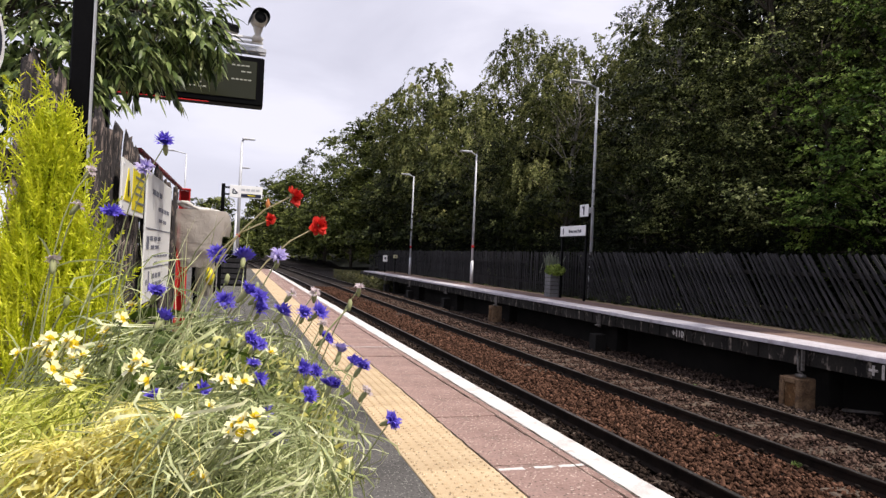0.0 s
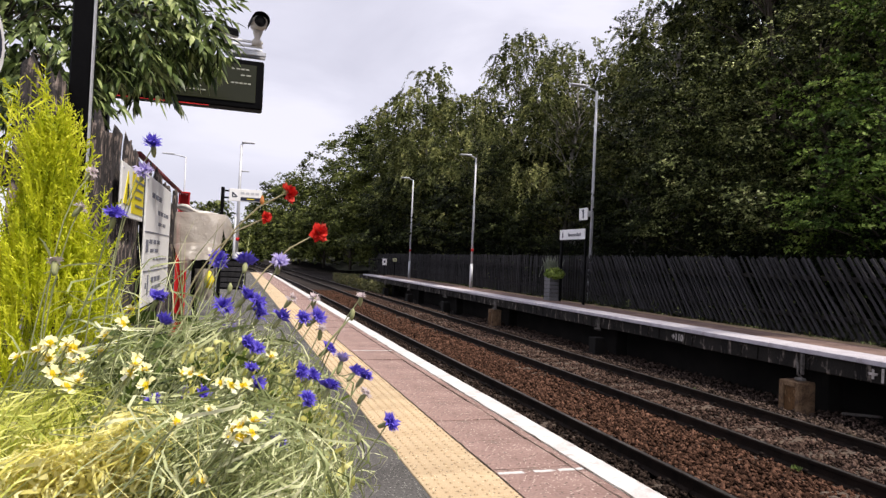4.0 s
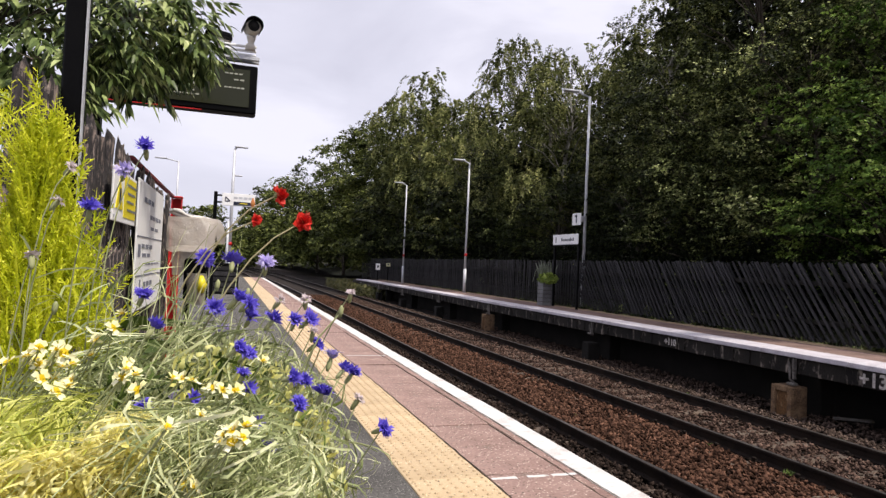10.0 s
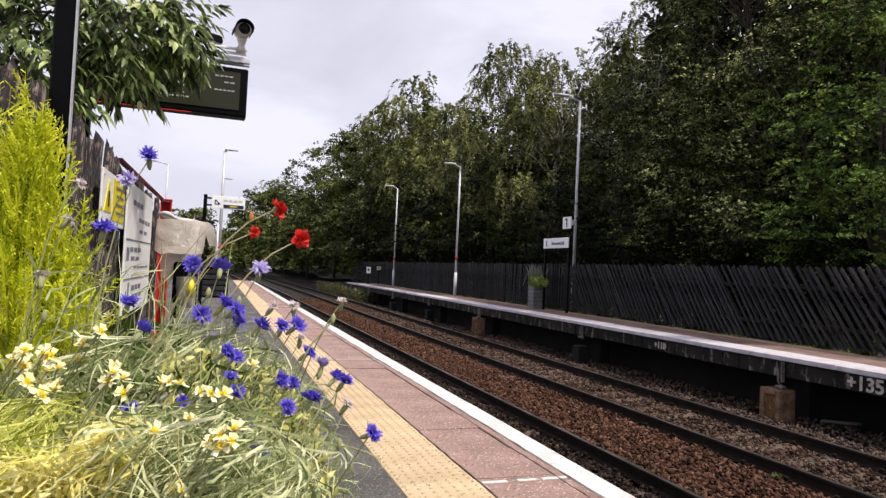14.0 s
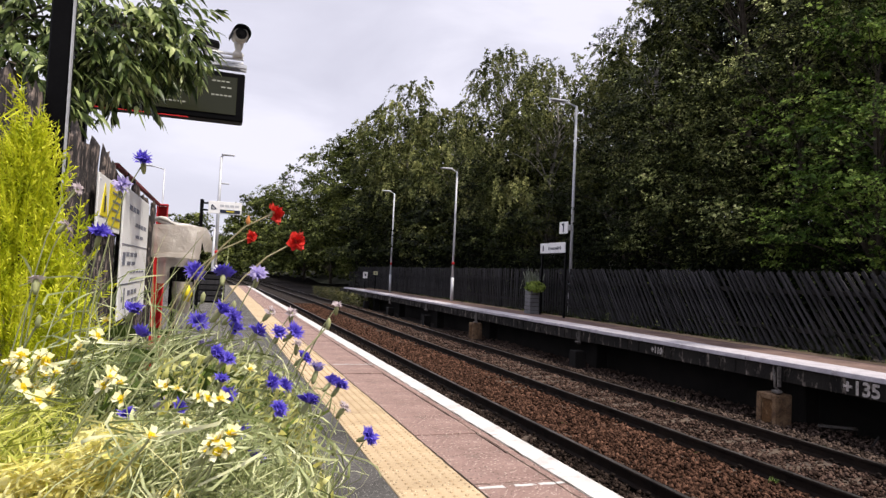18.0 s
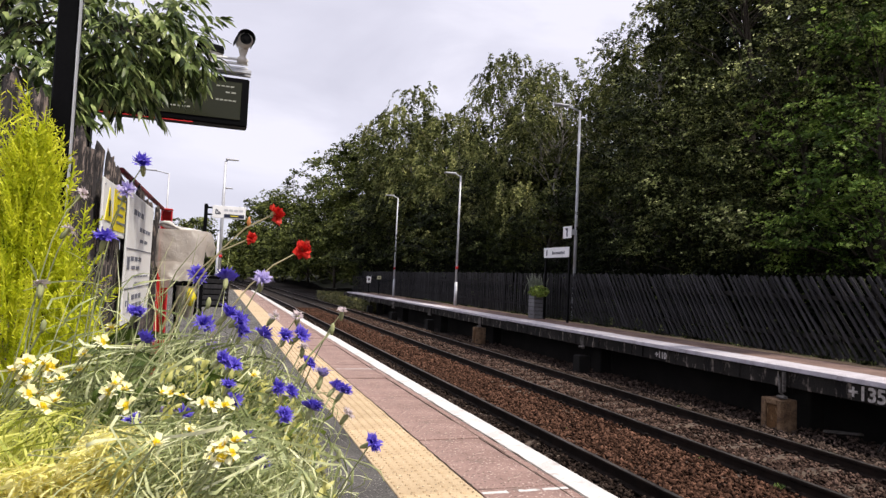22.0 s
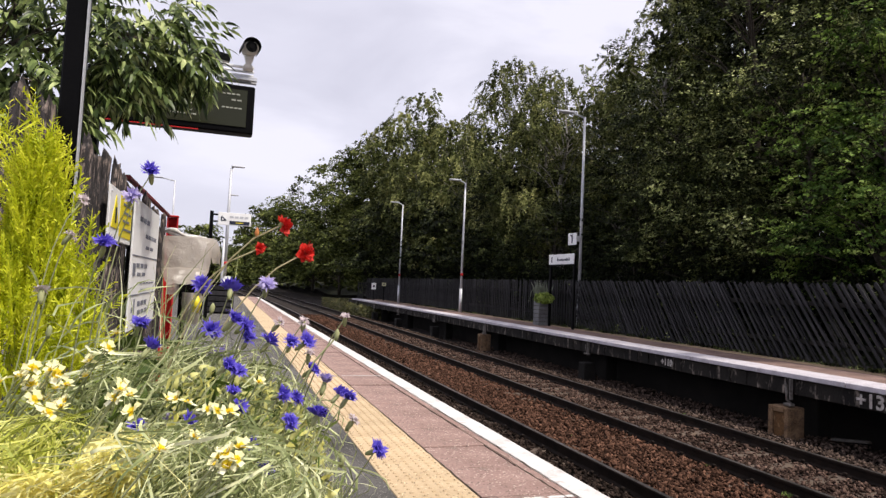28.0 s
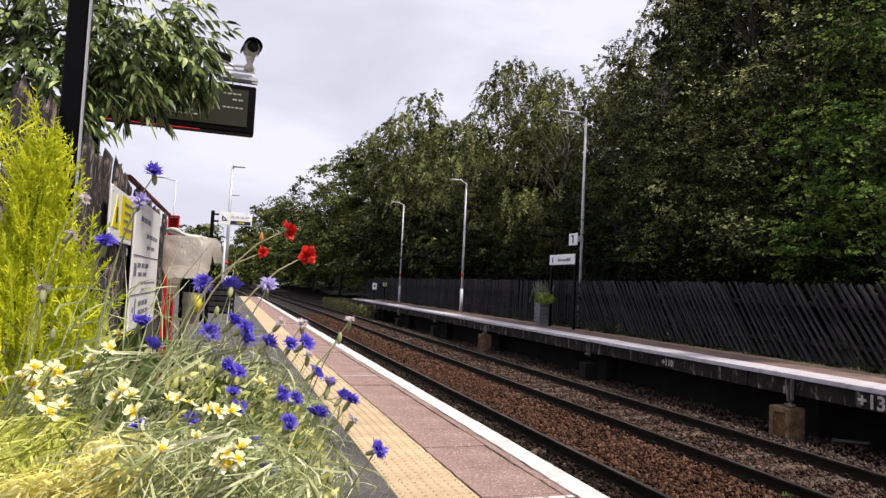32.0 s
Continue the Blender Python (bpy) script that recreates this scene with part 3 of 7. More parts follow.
cope = part("coping_slab", boxed(0.0, 1.03, 0.006, 1.794, -0.075, 0.0, bevel=0.006), FAR_COPE, far_platform)
cope.location = (FAR_EDGE + 0.705, -3.0, 0)
bm = boxed(-0.012, 0.115, 0.003, 1.797, -0.082, 0.005, bevel=0.010)
box(bm, 0.135, 0.70, 0.003, 1.797, -0.06, 0.004, 0.006)
box(bm, 0.110, 0.140, 0.004, 1.796, -0.06, -0.012)
edge = part("white_edge", bm, FAR_WHITE, far_platform, "white-painted platform edge, dirty along its lower lip")
edge.location = (FAR_EDGE, -3.0, 0)
strip = part("tactile_strip", boxed(0.0, 0.40, 0.006, 1.794, -0.06, 0.006, bevel=0.004), FAR_TACTILE, far_platform, "buff warning strip")
strip.location = (FAR_EDGE + 1.739, -3.0, 0)
beam_bm = bmesh.new()
box(beam_bm, 0.0, 0.16, 0.01, 2.99, -0.375, -0.085, 0.015)
for i in (0.9, 1.32, 2.75):
    box(beam_bm, -0.022, 0.01, i, i + 0.05, -0.35, -0.10, 0.008)
beam = part("edge_beam", beam_bm, FASCIA, far_platform, "streaked ribbed concrete edge beam, its shaded face put into the dark colour")
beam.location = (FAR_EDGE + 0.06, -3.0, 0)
for i in range(1, 31):
    y = -3.0 + i * 1.8
    if y + 1.8 > END_FAR + 0.5:
        break
    w = rs.uniform(-0.008, 0.008)
    shared("coping_slab", cope.data, far_platform, pose(FAR_EDGE + 0.705, y, 0))
    shared("white_edge", edge.data, far_platform, pose(FAR_EDGE + w, y, rs.uniform(-0.006, 0.004)))
    shared("tactile_strip", strip.data, far_platform, pose(FAR_EDGE + 1.739, y, 0))
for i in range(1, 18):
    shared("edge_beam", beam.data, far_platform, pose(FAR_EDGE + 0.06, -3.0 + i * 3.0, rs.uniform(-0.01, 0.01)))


def pier(y, main, w, z0):
    """A support: a stained concrete block with a bracket stub above it, a leg behind."""
    bm = boxed(FAR_EDGE - 0.10, FAR_EDGE + 0.24, y - w / 2, y + w / 2, -1.32, z0 if main else z0 - 0.2, bevel=0.02)
    if main:
        for ya, yb, za, zb in ((-w / 2, -w / 2 + 0.09, -1.2, z0 - 0.002), (w / 2 - 0.10, w / 2, -1.2, z0 - 0.002), (-w / 2 + 0.091, w / 2 - 0.101, z0 - 0.10, z0 - 0.002)):
            box(bm, FAR_EDGE - 0.14, FAR_EDGE - 0.09, y + ya, y + yb, za, zb, 0.014)
    block = part("pier_block", bm, PIER_CONCRETE if main else SHADE_BLACK, far_platform, "rust-stained concrete support block" if main else "concrete support block coloured near-black for the shade under the deck")
    if main:
        part("rust_panel", boxed(FAR_EDGE - 0.106, FAR_EDGE - 0.1005, y - w / 2 + 0.095, y + w / 2 - 0.105, -1.18, z0 - 0.104, bevel=0.002), RUST, block, "rust-brown recessed face")
    bm = bmesh.new()
    tube(bm, [(FAR_EDGE + 0.10, y - 0.05, z0 - 0.01), (FAR_EDGE + 0.05, y - 0.08, z0 + 0.07), (FAR_EDGE + 0.0, y - 0.05, z0 + 0.12), (FAR_EDGE - 0.02, y - 0.07, -0.36), (FAR_EDGE - 0.01, y - 0.03, -0.16)], [0.030, 0.022, 0.018, 0.022, 0.014], 7)
    box(bm, FAR_EDGE - 0.03, FAR_EDGE + 0.05, y - 0.15, y - 0.12, -0.46, -0.10, 0.008)
    box(bm, FAR_EDGE - 0.08, FAR_EDGE + 0.04, y - 0.20, y - 0.05, z0 + 0.02, z0 + 0.07, 0.012)
    part("bracket", bm, BRACKET, far_platform, "grey steel bracket under the beam")
    part("leg", boxed(FAR_EDGE + 0.55, FAR_EDGE + 0.90, y - 0.2, y + 0.2, -1.25, -0.162, bevel=0.02), SHADE_BLACK, far_platform)


for y, main, w, z0 in ((2.4, False, 0.4, -0.5), (8.98, True, 0.44, -0.585), (15.6, False, 0.34, -0.45), (22.9, True, 0.42, -0.50), (29.0, False, 0.4, -0.45), (35.6, False, 0.48, -0.50), (41.6, False, 0.4, -0.45), (47.6, False, 0.4, -0.42)):
    pier(y, main, w, z0)
# wall added to make the shaded void under the deck black
part("shade_wall", boxed(10.7, 11.9, -3.0, END_FAR - 0.26, -1.30, -0.162), SHADE_BLACK, far_platform, "near-black wall added to stand for the shade under the deck")
part("end_wall", boxed(FAR_EDGE + 0.2, 11.9, END_FAR - 0.25, END_FAR, -1.25, -0.162), DARK_CONCRETE, far_platform)
for y, txt in ((12.22, "+110"), (7.33, "+135")):
    face = Matrix(((0, 0, -1, FAR_EDGE + 0.028), (-1, 0, 0, y), (0, 1, 0, -0.235), (0, 0, 0, 1)))
    letters("painted_number", txt, 0.19 if y > 8 else 0.30, PAINT_MARK, far_platform, face, "white painted distance mark", bold=0.008)
stick = tubed([(9.6, 7.30, -1.2), (9.68, 7.18, -0.92)], 0.016)
tagged(part("metal_stake", stick, DARK_CONCRETE), "thin grey stake leaning under the platform", "stake")

plank = boxed(-0.30, 0.30, -0.045, 0.045, 0.0, 0.04, bevel=0.008)
plank_ob = tagged(part("timber_offcut", plank, BRACKET), "grey weathered timber offcut lying on the ballast", "timber")
plank_ob.matrix_basis = pose(10.2, 8.3, BED_Z - 0.03, 0, 0, -32)

# ---- far fence ----
FENCE_X, FENCE_H = 11.62, 1.60
fence = thing("paling_fence", "black-stained timber fence of slanting palings", "fence")
# rails and posts coloured near-black to vanish in the shade behind the palings
for k, z in enumerate((0.42, 1.22)):
    part("rail", boxed(FENCE_X + 0.03, FENCE_X + 0.10, 4.0, END_FAR + 6, z - 0.05, z + 0.05, bevel=0.008), SHADE_BLACK, fence)
post_bm = boxed(-0.06, 0.06, -0.06, 0.06, -0.3, 1.52, bevel=0.01)
fence_post = part("post", post_bm, SHADE_BLACK, fence)
fence_post.location = (FENCE_X + 0.20, 4.2, 0)
for i in range(1, 21):
    shared("post", fence_post.data, fence, pose(FENCE_X + 0.20, 4.2 + i * 2.4, 0, 0, rs.uniform(-1, 1), 0))
LEAN = 35.0
sl_bm = boxed(-0.011, 0.011, -0.031, 0.031, 0.0, FENCE_H / math.cos(radians(LEAN)), bevel=0.004)
slat = part("paling", sl_bm, TARRED, fence)
slat.matrix_basis = pose(FENCE_X, 5.0, 0.05, -LEAN, 0, 0)
y = 5.0
while y < END_FAR + 5:
    step = 0.180
    y += step
    lean = LEAN if y < 19.5 else 0.0
    m = pose(FENCE_X + rs.uniform(-0.006, 0.006), y, 0.04 + rs.uniform(-0.03, 0.03), -lean + rs.uniform(-1.2, 1.2), rs.uniform(-0.8, 0.8), 0)
    if not lean:
        m = m @ Matrix.Diagonal((1, 1, math.cos(radians(LEAN)), 1))
    shared("paling", slat.data, fence, m)
    m = pose(FENCE_X + 0.125 + rs.uniform(-0.006, 0.006), y + 0.09, 0.04 + rs.uniform(-0.03, 0.03), -lean + rs.uniform(-1.2, 1.2), rs.uniform(-0.8, 0.8), 0)
    if not lean:
        m = m @ Matrix.Diagonal((1, 1, math.cos(radians(LEAN)), 1))
    shared("paling", slat.data, fence, m)

# ---- lamps and signs of the far platform ----


def street_lamp(x, y, height, label, arm=(-1, 0), reach=0.75, radius=0.06, group="lamp columns of the far platform", band=True, foot=1.3):
    lamp = thing("street_lamp", label, "street lamp", (x, y, 0), group)
    part("base", tubed([(0, 0, 0), (0, 0, 1.15)], [radius * foot, radius * foot], 10), GALV, lamp, "thicker galvanised base")
    part("column", tubed([(0, 0, 1.15), (0, 0, height * 0.6), (0, 0, height)], [radius, radius * 0.85, radius * 0.7], 10), GALV, lamp)
    if band:
        part("band", tubed([(0, 0, 1.78), (0, 0, 1.92)], radius * 1.16, 10), RED_PAINT, lamp, "red band round the column")
    ax, ay = arm
    part("arm", tubed([(0, 0, height - 0.03), (ax * reach * 0.5, ay * reach * 0.5, height + 0.05), (ax * reach, ay * reach, height + 0.10)], radius * 0.5, 8), GALV, lamp)
    bm = bmesh.new()
    box(bm, -0.30, 0.30, -0.11, 0.11, -0.045, 0.045, 0.03)
    for v in bm.verts:
        if v.co.x < 0:
            v.co.y *= 0.8
            v.co.z *= 0.7
    head = part("lantern", bm, GALV, lamp, "flat grey lantern")
    head.matrix_basis = Matrix.Translation((ax * (reach + 0.2), ay * (reach + 0.2), height + 0.11)) @ Matrix.Rotation(math.atan2(ay, ax) + math.pi, 4, "Z")
    return lamp


tall = street_lamp(11.78, 19.97, 7.41, "tall galvanised lamp column behind the fence beside the name board", reach=0.55, band=False, foot=1.05)

street_lamp(11.15, 30.1, 6.4, "galvanised lamp column with a red band near the fence", reach=0.35)
street_lamp(11.05, 41.6, 6.52, "galvanised lamp column with a red band at the platform's far end", reach=0.35)

board = thing("name_board", "white station name board on two black posts", "sign", (11.0, 19.9, 0))
part("panel", boxed(-0.02, 0.02, -0.86, 0.86, 2.17, 2.52, bevel=0.006), SIGN_WHITE, board, "white enamel panel")
for k, y in enumerate((-0.82, 0.82)):
    part("post", boxed(0.022, 0.09, y - 0.04, y + 0.04, 0, 2.52, bevel=0.008), BLACK_PAINT, board)
part("lower_rail", boxed(-0.022, 0.022, -0.86, 0.86, 2.13, 2.168, bevel=0.004), BLACK_PAINT, board)
for k in range(10):
    part("lettering_bar", boxed(-0.026, -0.021, -0.60 + k * 0.088, -0.545 + k * 0.088, 2.28, 2.36 + 0.03 * (k in (0, 2, 9))), SIGN_BLUE, board, "dark name lettering")
part("lettering_bar", boxed(-0.026, -0.021, 0.60, 0.66, 2.24, 2.44), SIGN_BLUE, board, "small dark mark")
num = thing("platform_number_sign", "square white platform number sign on the lamp column", "sign", (11.58, 20.2, 0))
part("panel", boxed(-0.015, 0.015, -0.285, 0.285, 2.89, 3.31, bevel=0.006), SIGN_WHITE, num)
part("clamp", boxed(0.016, 0.14, -0.28, -0.20, 3.0, 3.2, bevel=0.006), GALV, num)
bm = bmesh.new()
box(bm, -0.024, -0.0165, -0.045, 0.025, 2.95, 3.255)
box(bm, -0.0235, -0.0163, -0.04, 0.04, -0.02, 0.02, m=pose(0, 0.055, 3.205, 38, 0, 0) @ Matrix.Diagonal((1, 1.5, 1.2, 1)))
part("numeral", bm, SIGN_BLUE, num, "dark navy numeral one")

tub = thing("planter", "weathered grey slatted planter filled with bright green leaves", "planter", (10.95, 21.12, 0))
GREY_WOOD = surf("grey_planter_timber", (0.10, 0.10, 0.105), (0.20, 0.20, 0.205), 3.0, 50.0, 0.85, 0.4, depth=0.003)
part("liner", boxed(-0.18, 0.18, -0.18, 0.18, 0.0, 0.80), SOIL, tub)
for i in range(6):
    part("slat", boxed(-0.22, 0.22, -0.22, 0.22, i * 0.14, i * 0.14 + 0.125, bevel=0.01), GREY_WOOD, tub)
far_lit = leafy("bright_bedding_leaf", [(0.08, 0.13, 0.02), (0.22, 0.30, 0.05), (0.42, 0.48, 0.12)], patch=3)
rp = np.random.default_rng(9)
u = rp.normal(0, 1, (420, 3))
u /= np.linalg.norm(u, axis=1)[:, None]
v, f = leaves(rp, u * np.array([0.34, 0.42, 0.22]) * rp.uniform(0.6, 1.0, (420, 1)) + np.array([-0.05, -0.18, 0.15]), u, 0.11)
plant = raw("foliage", v, f, far_lit, tub, "bright green leaves")
plant.location = (0, -0.05, 0.82)
pale = leafy("grey_green_leaf", [(0.14, 0.16, 0.12), (0.34, 0.36, 0.28)], patch=3)
v, f = tuft(90, 0.35, 0.85, 10, 0.025)
plant = raw("tall_stems", v, f, pale, tub, "pale grey-green stems")
plant.location = (0, 0.15, 0.82)

PALE_YELLOW = plain("faded_yellow_enamel", (0.62, 0.60, 0.36), 0.5)
for x, y, z, w, h, mt, label in ((10.35, 46.0, 0.78, 0.32, 0.46, SIGN_WHITE, "small white notice at the platform end"), (11.1, 46.0, 1.06, 0.30, 0.24, PALE_YELLOW, "small pale yellow notice at the platform end")):
    s = thing("notice", label, "sign", (x, y, 0), "notices at the platform end")
    part("panel", boxed(-w / 2, w / 2, -0.012, 0.012, z, z + h, bevel=0.004), mt, s)
    part("post", boxed(-0.03, 0.03, 0.013, 0.06, 0 if y < END_FAR else -1.25, z + h, bevel=0.005), BLACK_PAINT, s)
    part("mark", boxed(-0.06, 0.06, -0.017, -0.0125, z + h * 0.35, z + h * 0.7), SIGN_BLUE, s)
gate = thing("barrier", "dark slatted barrier across the platform's end", "barrier", (0, END_FAR - 0.6, 0))
for i in range(14):
    part("bar", boxed(9.75 + i * 0.13, 9.79 + i * 0.13, -0.02, 0.02, 0, 1.25, bevel=0.005), TARRED, gate)
part("top_rail", boxed(9.7, 11.55, -0.065, -0.021, 1.1, 1.18, bevel=0.005), TARRED, gate)

# weeds along the foot of the far fence
r = np.random.default_rng(12)
vs, fs, base = [], [], 0
for i in range(260):
    v, f = tuft(12, 0.13, r.uniform(0.04, 0.13), 200 + i, 0.012)
    v = v + np.array([FENCE_X - r.uniform(0.02, 0.16), r.uniform(5.5, 40), 0.0])
    vs.append(v)
    fs.append(f + base)
    base += len(v)
hedge = raw("weeds", np.concatenate(vs), np.concatenate(fs), LEAF_OAK)
tagged(hedge, "green weeds along the foot of the black fence", "weeds", kind="stuff")

r = np.random.default_rng(14)
spot = r.uniform(5.5, 24, 60)
c = r.integers(0, 60, 1500)
yy = spot[c] + r.normal(0, 0.35, 1500)
zz = np.abs(r.normal(0, 0.32, 1500)) + 0.04
top = 1.5 * r.random(60) ** 2 + 0.2
at = np.stack([FENCE_X + 0.05 - 0.10 * r.random(1500), yy, np.minimum(zz * (0.5 + top[c]), 1.5)], 1)
v, f = leaves(r, at, np.tile([-1.0, -0.2, 0.3], (1500, 1)), 0.055)
tagged(raw("ivy", v, f, LEAF_SHADED), "ivy leaves creeping through the black fence", "ivy", kind="stuff")

# ---- the wooded bank ----
# bank added as a dark backdrop for the gaps between the trees
wood_bank = sheet("bank", np.linspace(13.0, 70, 24), np.concatenate([np.linspace(-10, 60, 40), np.linspace(66, 330, 30)]),
                  lambda x, y: -0.2 + min(5.0, max(0.0, (x - 13.0) * 0.32)) + rough_z(x, y, 0.5, 0.2), BANK)
tagged(wood_bank, "dark wooded bank added as a backdrop behind the trees", "bank", kind="structure")


def tree(x, y, z0, height, spread, seed, n, size, material, label, bark, habit="round", lobes=46, category="tree", low=0.16):
    """A tapered trunk, limbs, and a crown of many small leaves in uneven clumps. habit: round or weeping."""
    r = np.random.default_rng(seed)
    pr = random.Random(seed)
    t = thing("birch_tree" if habit == "weeping" else "tree", label, category, (x, y, z0))
    # clump centres in a rough crown
    cs, rad = [], []
    while len(cs) < lobes:
        u = r.random()
        h = low + (1 - low) * u
        if habit == "weeping":
            wide = spread * (0.35 + 0.75 * math.sin(math.pi * min(1, (1 - u) * 0.80 + 0.14)))
            wide *= 1 - 0.55 * u ** 2.2
        else:
            wide = spread * math.sqrt(max(0.05, 1 - ((u - 0.42) / 0.62) ** 2))
        a = r.uniform(0, 6.283)
        q = wide * math.sqrt(r.uniform(0.25, 1.0)) * r.uniform(0.8, 1.12)
        cs.append((q * math.cos(a), q * math.sin(a), h * height))
        rad.append(spread * r.uniform(0.17, 0.36) * (1.15 - 0.55 * u))
    cs, rad = np.array(cs), np.array(rad)
    cs[0] = (r.normal(0, 0.2), r.normal(0, 0.2), height - rad[0] * 0.9)
    # wood
    top = height * 0.82
    spine = [Vector((pr.uniform(-0.02, 0.02) * height * f, pr.uniform(-0.02, 0.02) * height * f, top * f)) for f in (0, 0.2, 0.42, 0.64, 0.84, 1.0)]
    spine[0] = Vector((0, 0, -0.4))
    g = 0.016 * height + 0.05
    part("trunk", tubed(spine, [g, g * 0.85, g * 0.66, g * 0.46, g * 0.28, g * 0.10], 8), bark, t, "trunk", True)
    bm = bmesh.new()
    for i in range(0, lobes, 2):
        c = Vector(cs[i])
        s = min(0.92, max(0.14, c.z / top - 0.22))
        k = s * 5
        i0 = min(4, int(k))
        p0 = spine[i0].lerp(spine[i0 + 1], k - i0)
        mid = p0.lerp(c, 0.55) + Vector((0, 0, 0.06 * height * (1 - s)))
        tube(bm, [p0, mid, c], [g * 0.30 * (1.1 - s), g * 0.18 * (1.1 - s), 0.012], 5, cap=False)
    part("branchwork", bm, bark, t, "branching limbs", True)
    # twigs: hanging strands on a birch, arching sprays with rosettes of leaves on the others
    big = max(1.0, size / 0.10) ** 0.75
    per = 56
    k = max(60, n // per)
    w = rad ** 2
    lobe = r.choice(lobes, k, p=w / w.sum())
    u = r.normal(0, 1, (k, 3))
    u[:, 2] = np.abs(u[:, 2]) * 0.8 - 0.25
    u += cs[lobe] * np.array([1, 1, 0]) / spread * 0.9
    u /= np.linalg.norm(u, axis=1)[:, None]
    start = cs[lobe] + u * (rad[lobe] * r.uniform(0.55, 1.0, k))[:, None] * np.array([1, 1, 0.7])
    a = np.arctan2(u[:, 1], u[:, 0]) + r.normal(0, 0.35, k)
    da = np.stack([np.cos(a), np.sin(a), 0 * a], 1)
    sa = np.stack([-np.sin(a), np.cos(a), 0 * a], 1)
    who = np.repeat(np.arange(k), per)
    n = len(who)
    if habit == "weeping":
        reach, fall = r.uniform(0.20, 0.75, k), r.uniform(0.35, 1.75, k)
        s = r.random(n) ** 0.9
        q = r.normal(0, 0.045, n) * big
        at = start[who] + da[who] * (reach[who] * s ** 0.8 * big)[:, None] + sa[who] * q[:, None] + r.normal(0, 0.035 * big, (n, 3))
        at[:, 2] += (0.30 * s - (fall[who] + 0.30) * s ** 1.8) * big
        face = da[who] * 0.5 + u[who] * 0.7 + np.array([0, 0, 0.20])
        droop, loose = 1.3, 0.45
    else:
        far = y > 45
        reach, fall = r.uniform(0.4, 1.0, k), r.uniform(0.1, 0.55, k) * (1.6 if far else 1.0)
        node = np.repeat(np.arange(k * 8), 7)
        sn = (np.tile(np.arange(8), k) + r.uniform(0.1, 0.9, k * 8)) / 8
        qn = r.normal(0, 0.26, k * 8) * np.sin(np.pi * (0.15 + 0.75 * sn)) * big
        on = np.repeat(np.arange(k), 8)
        knot = start[on] + da[on] * (reach[on] * sn * big)[:, None] + sa[on] * qn[:, None]
        knot[:, 2] += (0.22 * sn - fall[on] * sn ** 2) * big + qn * r.normal(0, 0.5, k)[on] + sn * reach[on] * big * r.normal(0, 0.4, k)[on]
        at = knot[node] + r.normal(0, 0.62 * size, (n, 3)) * np.array([1, 1, 0.55])
        face = u[who] * 0.8 + np.array([0, 0, 0.45])
        droop, loose = 0.35, 0.42
    keep = at[:, 2] > 0.02 * height
    if x > 12:      # nothing grows through the platform fence
        keep &= (at[:, 0] + x > 12.85) | (at[:, 2] + z0 > 2.3)
    v, f = leaves(r, at[keep], face[keep], size, droop, loose)
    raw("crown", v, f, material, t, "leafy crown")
    return t


OAK, BIR = "dark green broadleaved tree on the shady bank", "drooping pale green birch on the railway bank"
NEAR_TREES = (
    # x, y, base, height, spread, leaves, leaf size, kind
    (16.7, 17.3, 0.3, 15.0, 4.5, 100000, 0.088, "oak"),
    (17.6, 8.8, 0.3, 13.5, 4.0, 74000, 0.082, "oak"),
    (14.1, 10.6, 0.2, 7.8, 2.0, 34000, 0.078, "fresh"),
    (17.7, 23.2, 0.6, 14.0, 2.9, 40000, 0.110, "birch"),
    (15.0, 13.6, 0.2, 9.0, 3.0, 56000, 0.078, "oak_lit"),
    (14.4, 16.6, 0.2, 6.8, 2.4, 38000, 0.076, "oak_lit"),
    (14.8, 21.0, 0.2, 7.5, 2.8, 42000, 0.080, "oak_shaded"),
    (16.0, 29.0, 0.4, 12.0, 3.3, 34000, 0.115, "birch"),
    (17.0, 32.6, 0.4, 12.4, 3.2, 32000, 0.120, "birch"),
    (17.8, 26.4, 0.5, 12.2, 3.0, 30000, 0.110, "birch"),
    (16.3, 36.2, 0.4, 14.9, 3.2, 38000, 0.13, "birch"),
    (15.2, 33.0, 0.3, 8.0, 2.8, 28000, 0.13, "oak"),
    (14.6, 27.0, 0.1, 5.5, 2.2, 20000, 0.11, "oak"),
)
FAR_TREES = (
    (16.0, 43.0, 0.4, 11.0, 3.6, 22000, 0.22, "birch"),
    (16.8, 50.0, 0.4, 14.3, 4.4, 24000, 0.26, "birch"),
    (16.4, 58.0, 0.4, 18.8, 4.7, 32000, 0.26, "birch"),
    (16.0, 66.0, 0.4, 16.4, 4.4, 18000, 0.34, "far"),
    (16.0, 74.0, 0.4, 17.8, 4.8, 18000, 0.36, "far"),
    (15.9, 87.0, 0.4, 17.8, 5.2, 15000, 0.42, "far"),
    (15.2, 101.0, 0.4, 19.4, 5.8, 13000, 0.50, "far"),
    (13.5, 122.0, 0.2, 20.0, 6.5, 12000, 0.58, "far"),
    (12.0, 148.0, 0.0, 19.0, 7.0, 11000, 0.65, "far"),
    (10.5, 178.0, 0.0, 19.0, 7.5, 10000, 0.75, "far"),
    (7.5, 205.0, -0.5, 16.5, 7.5, 9000, 0.85, "far"),
    (2.5, 225.0, -0.8, 11.0, 8.0, 8000, 0.85, "far"),
)
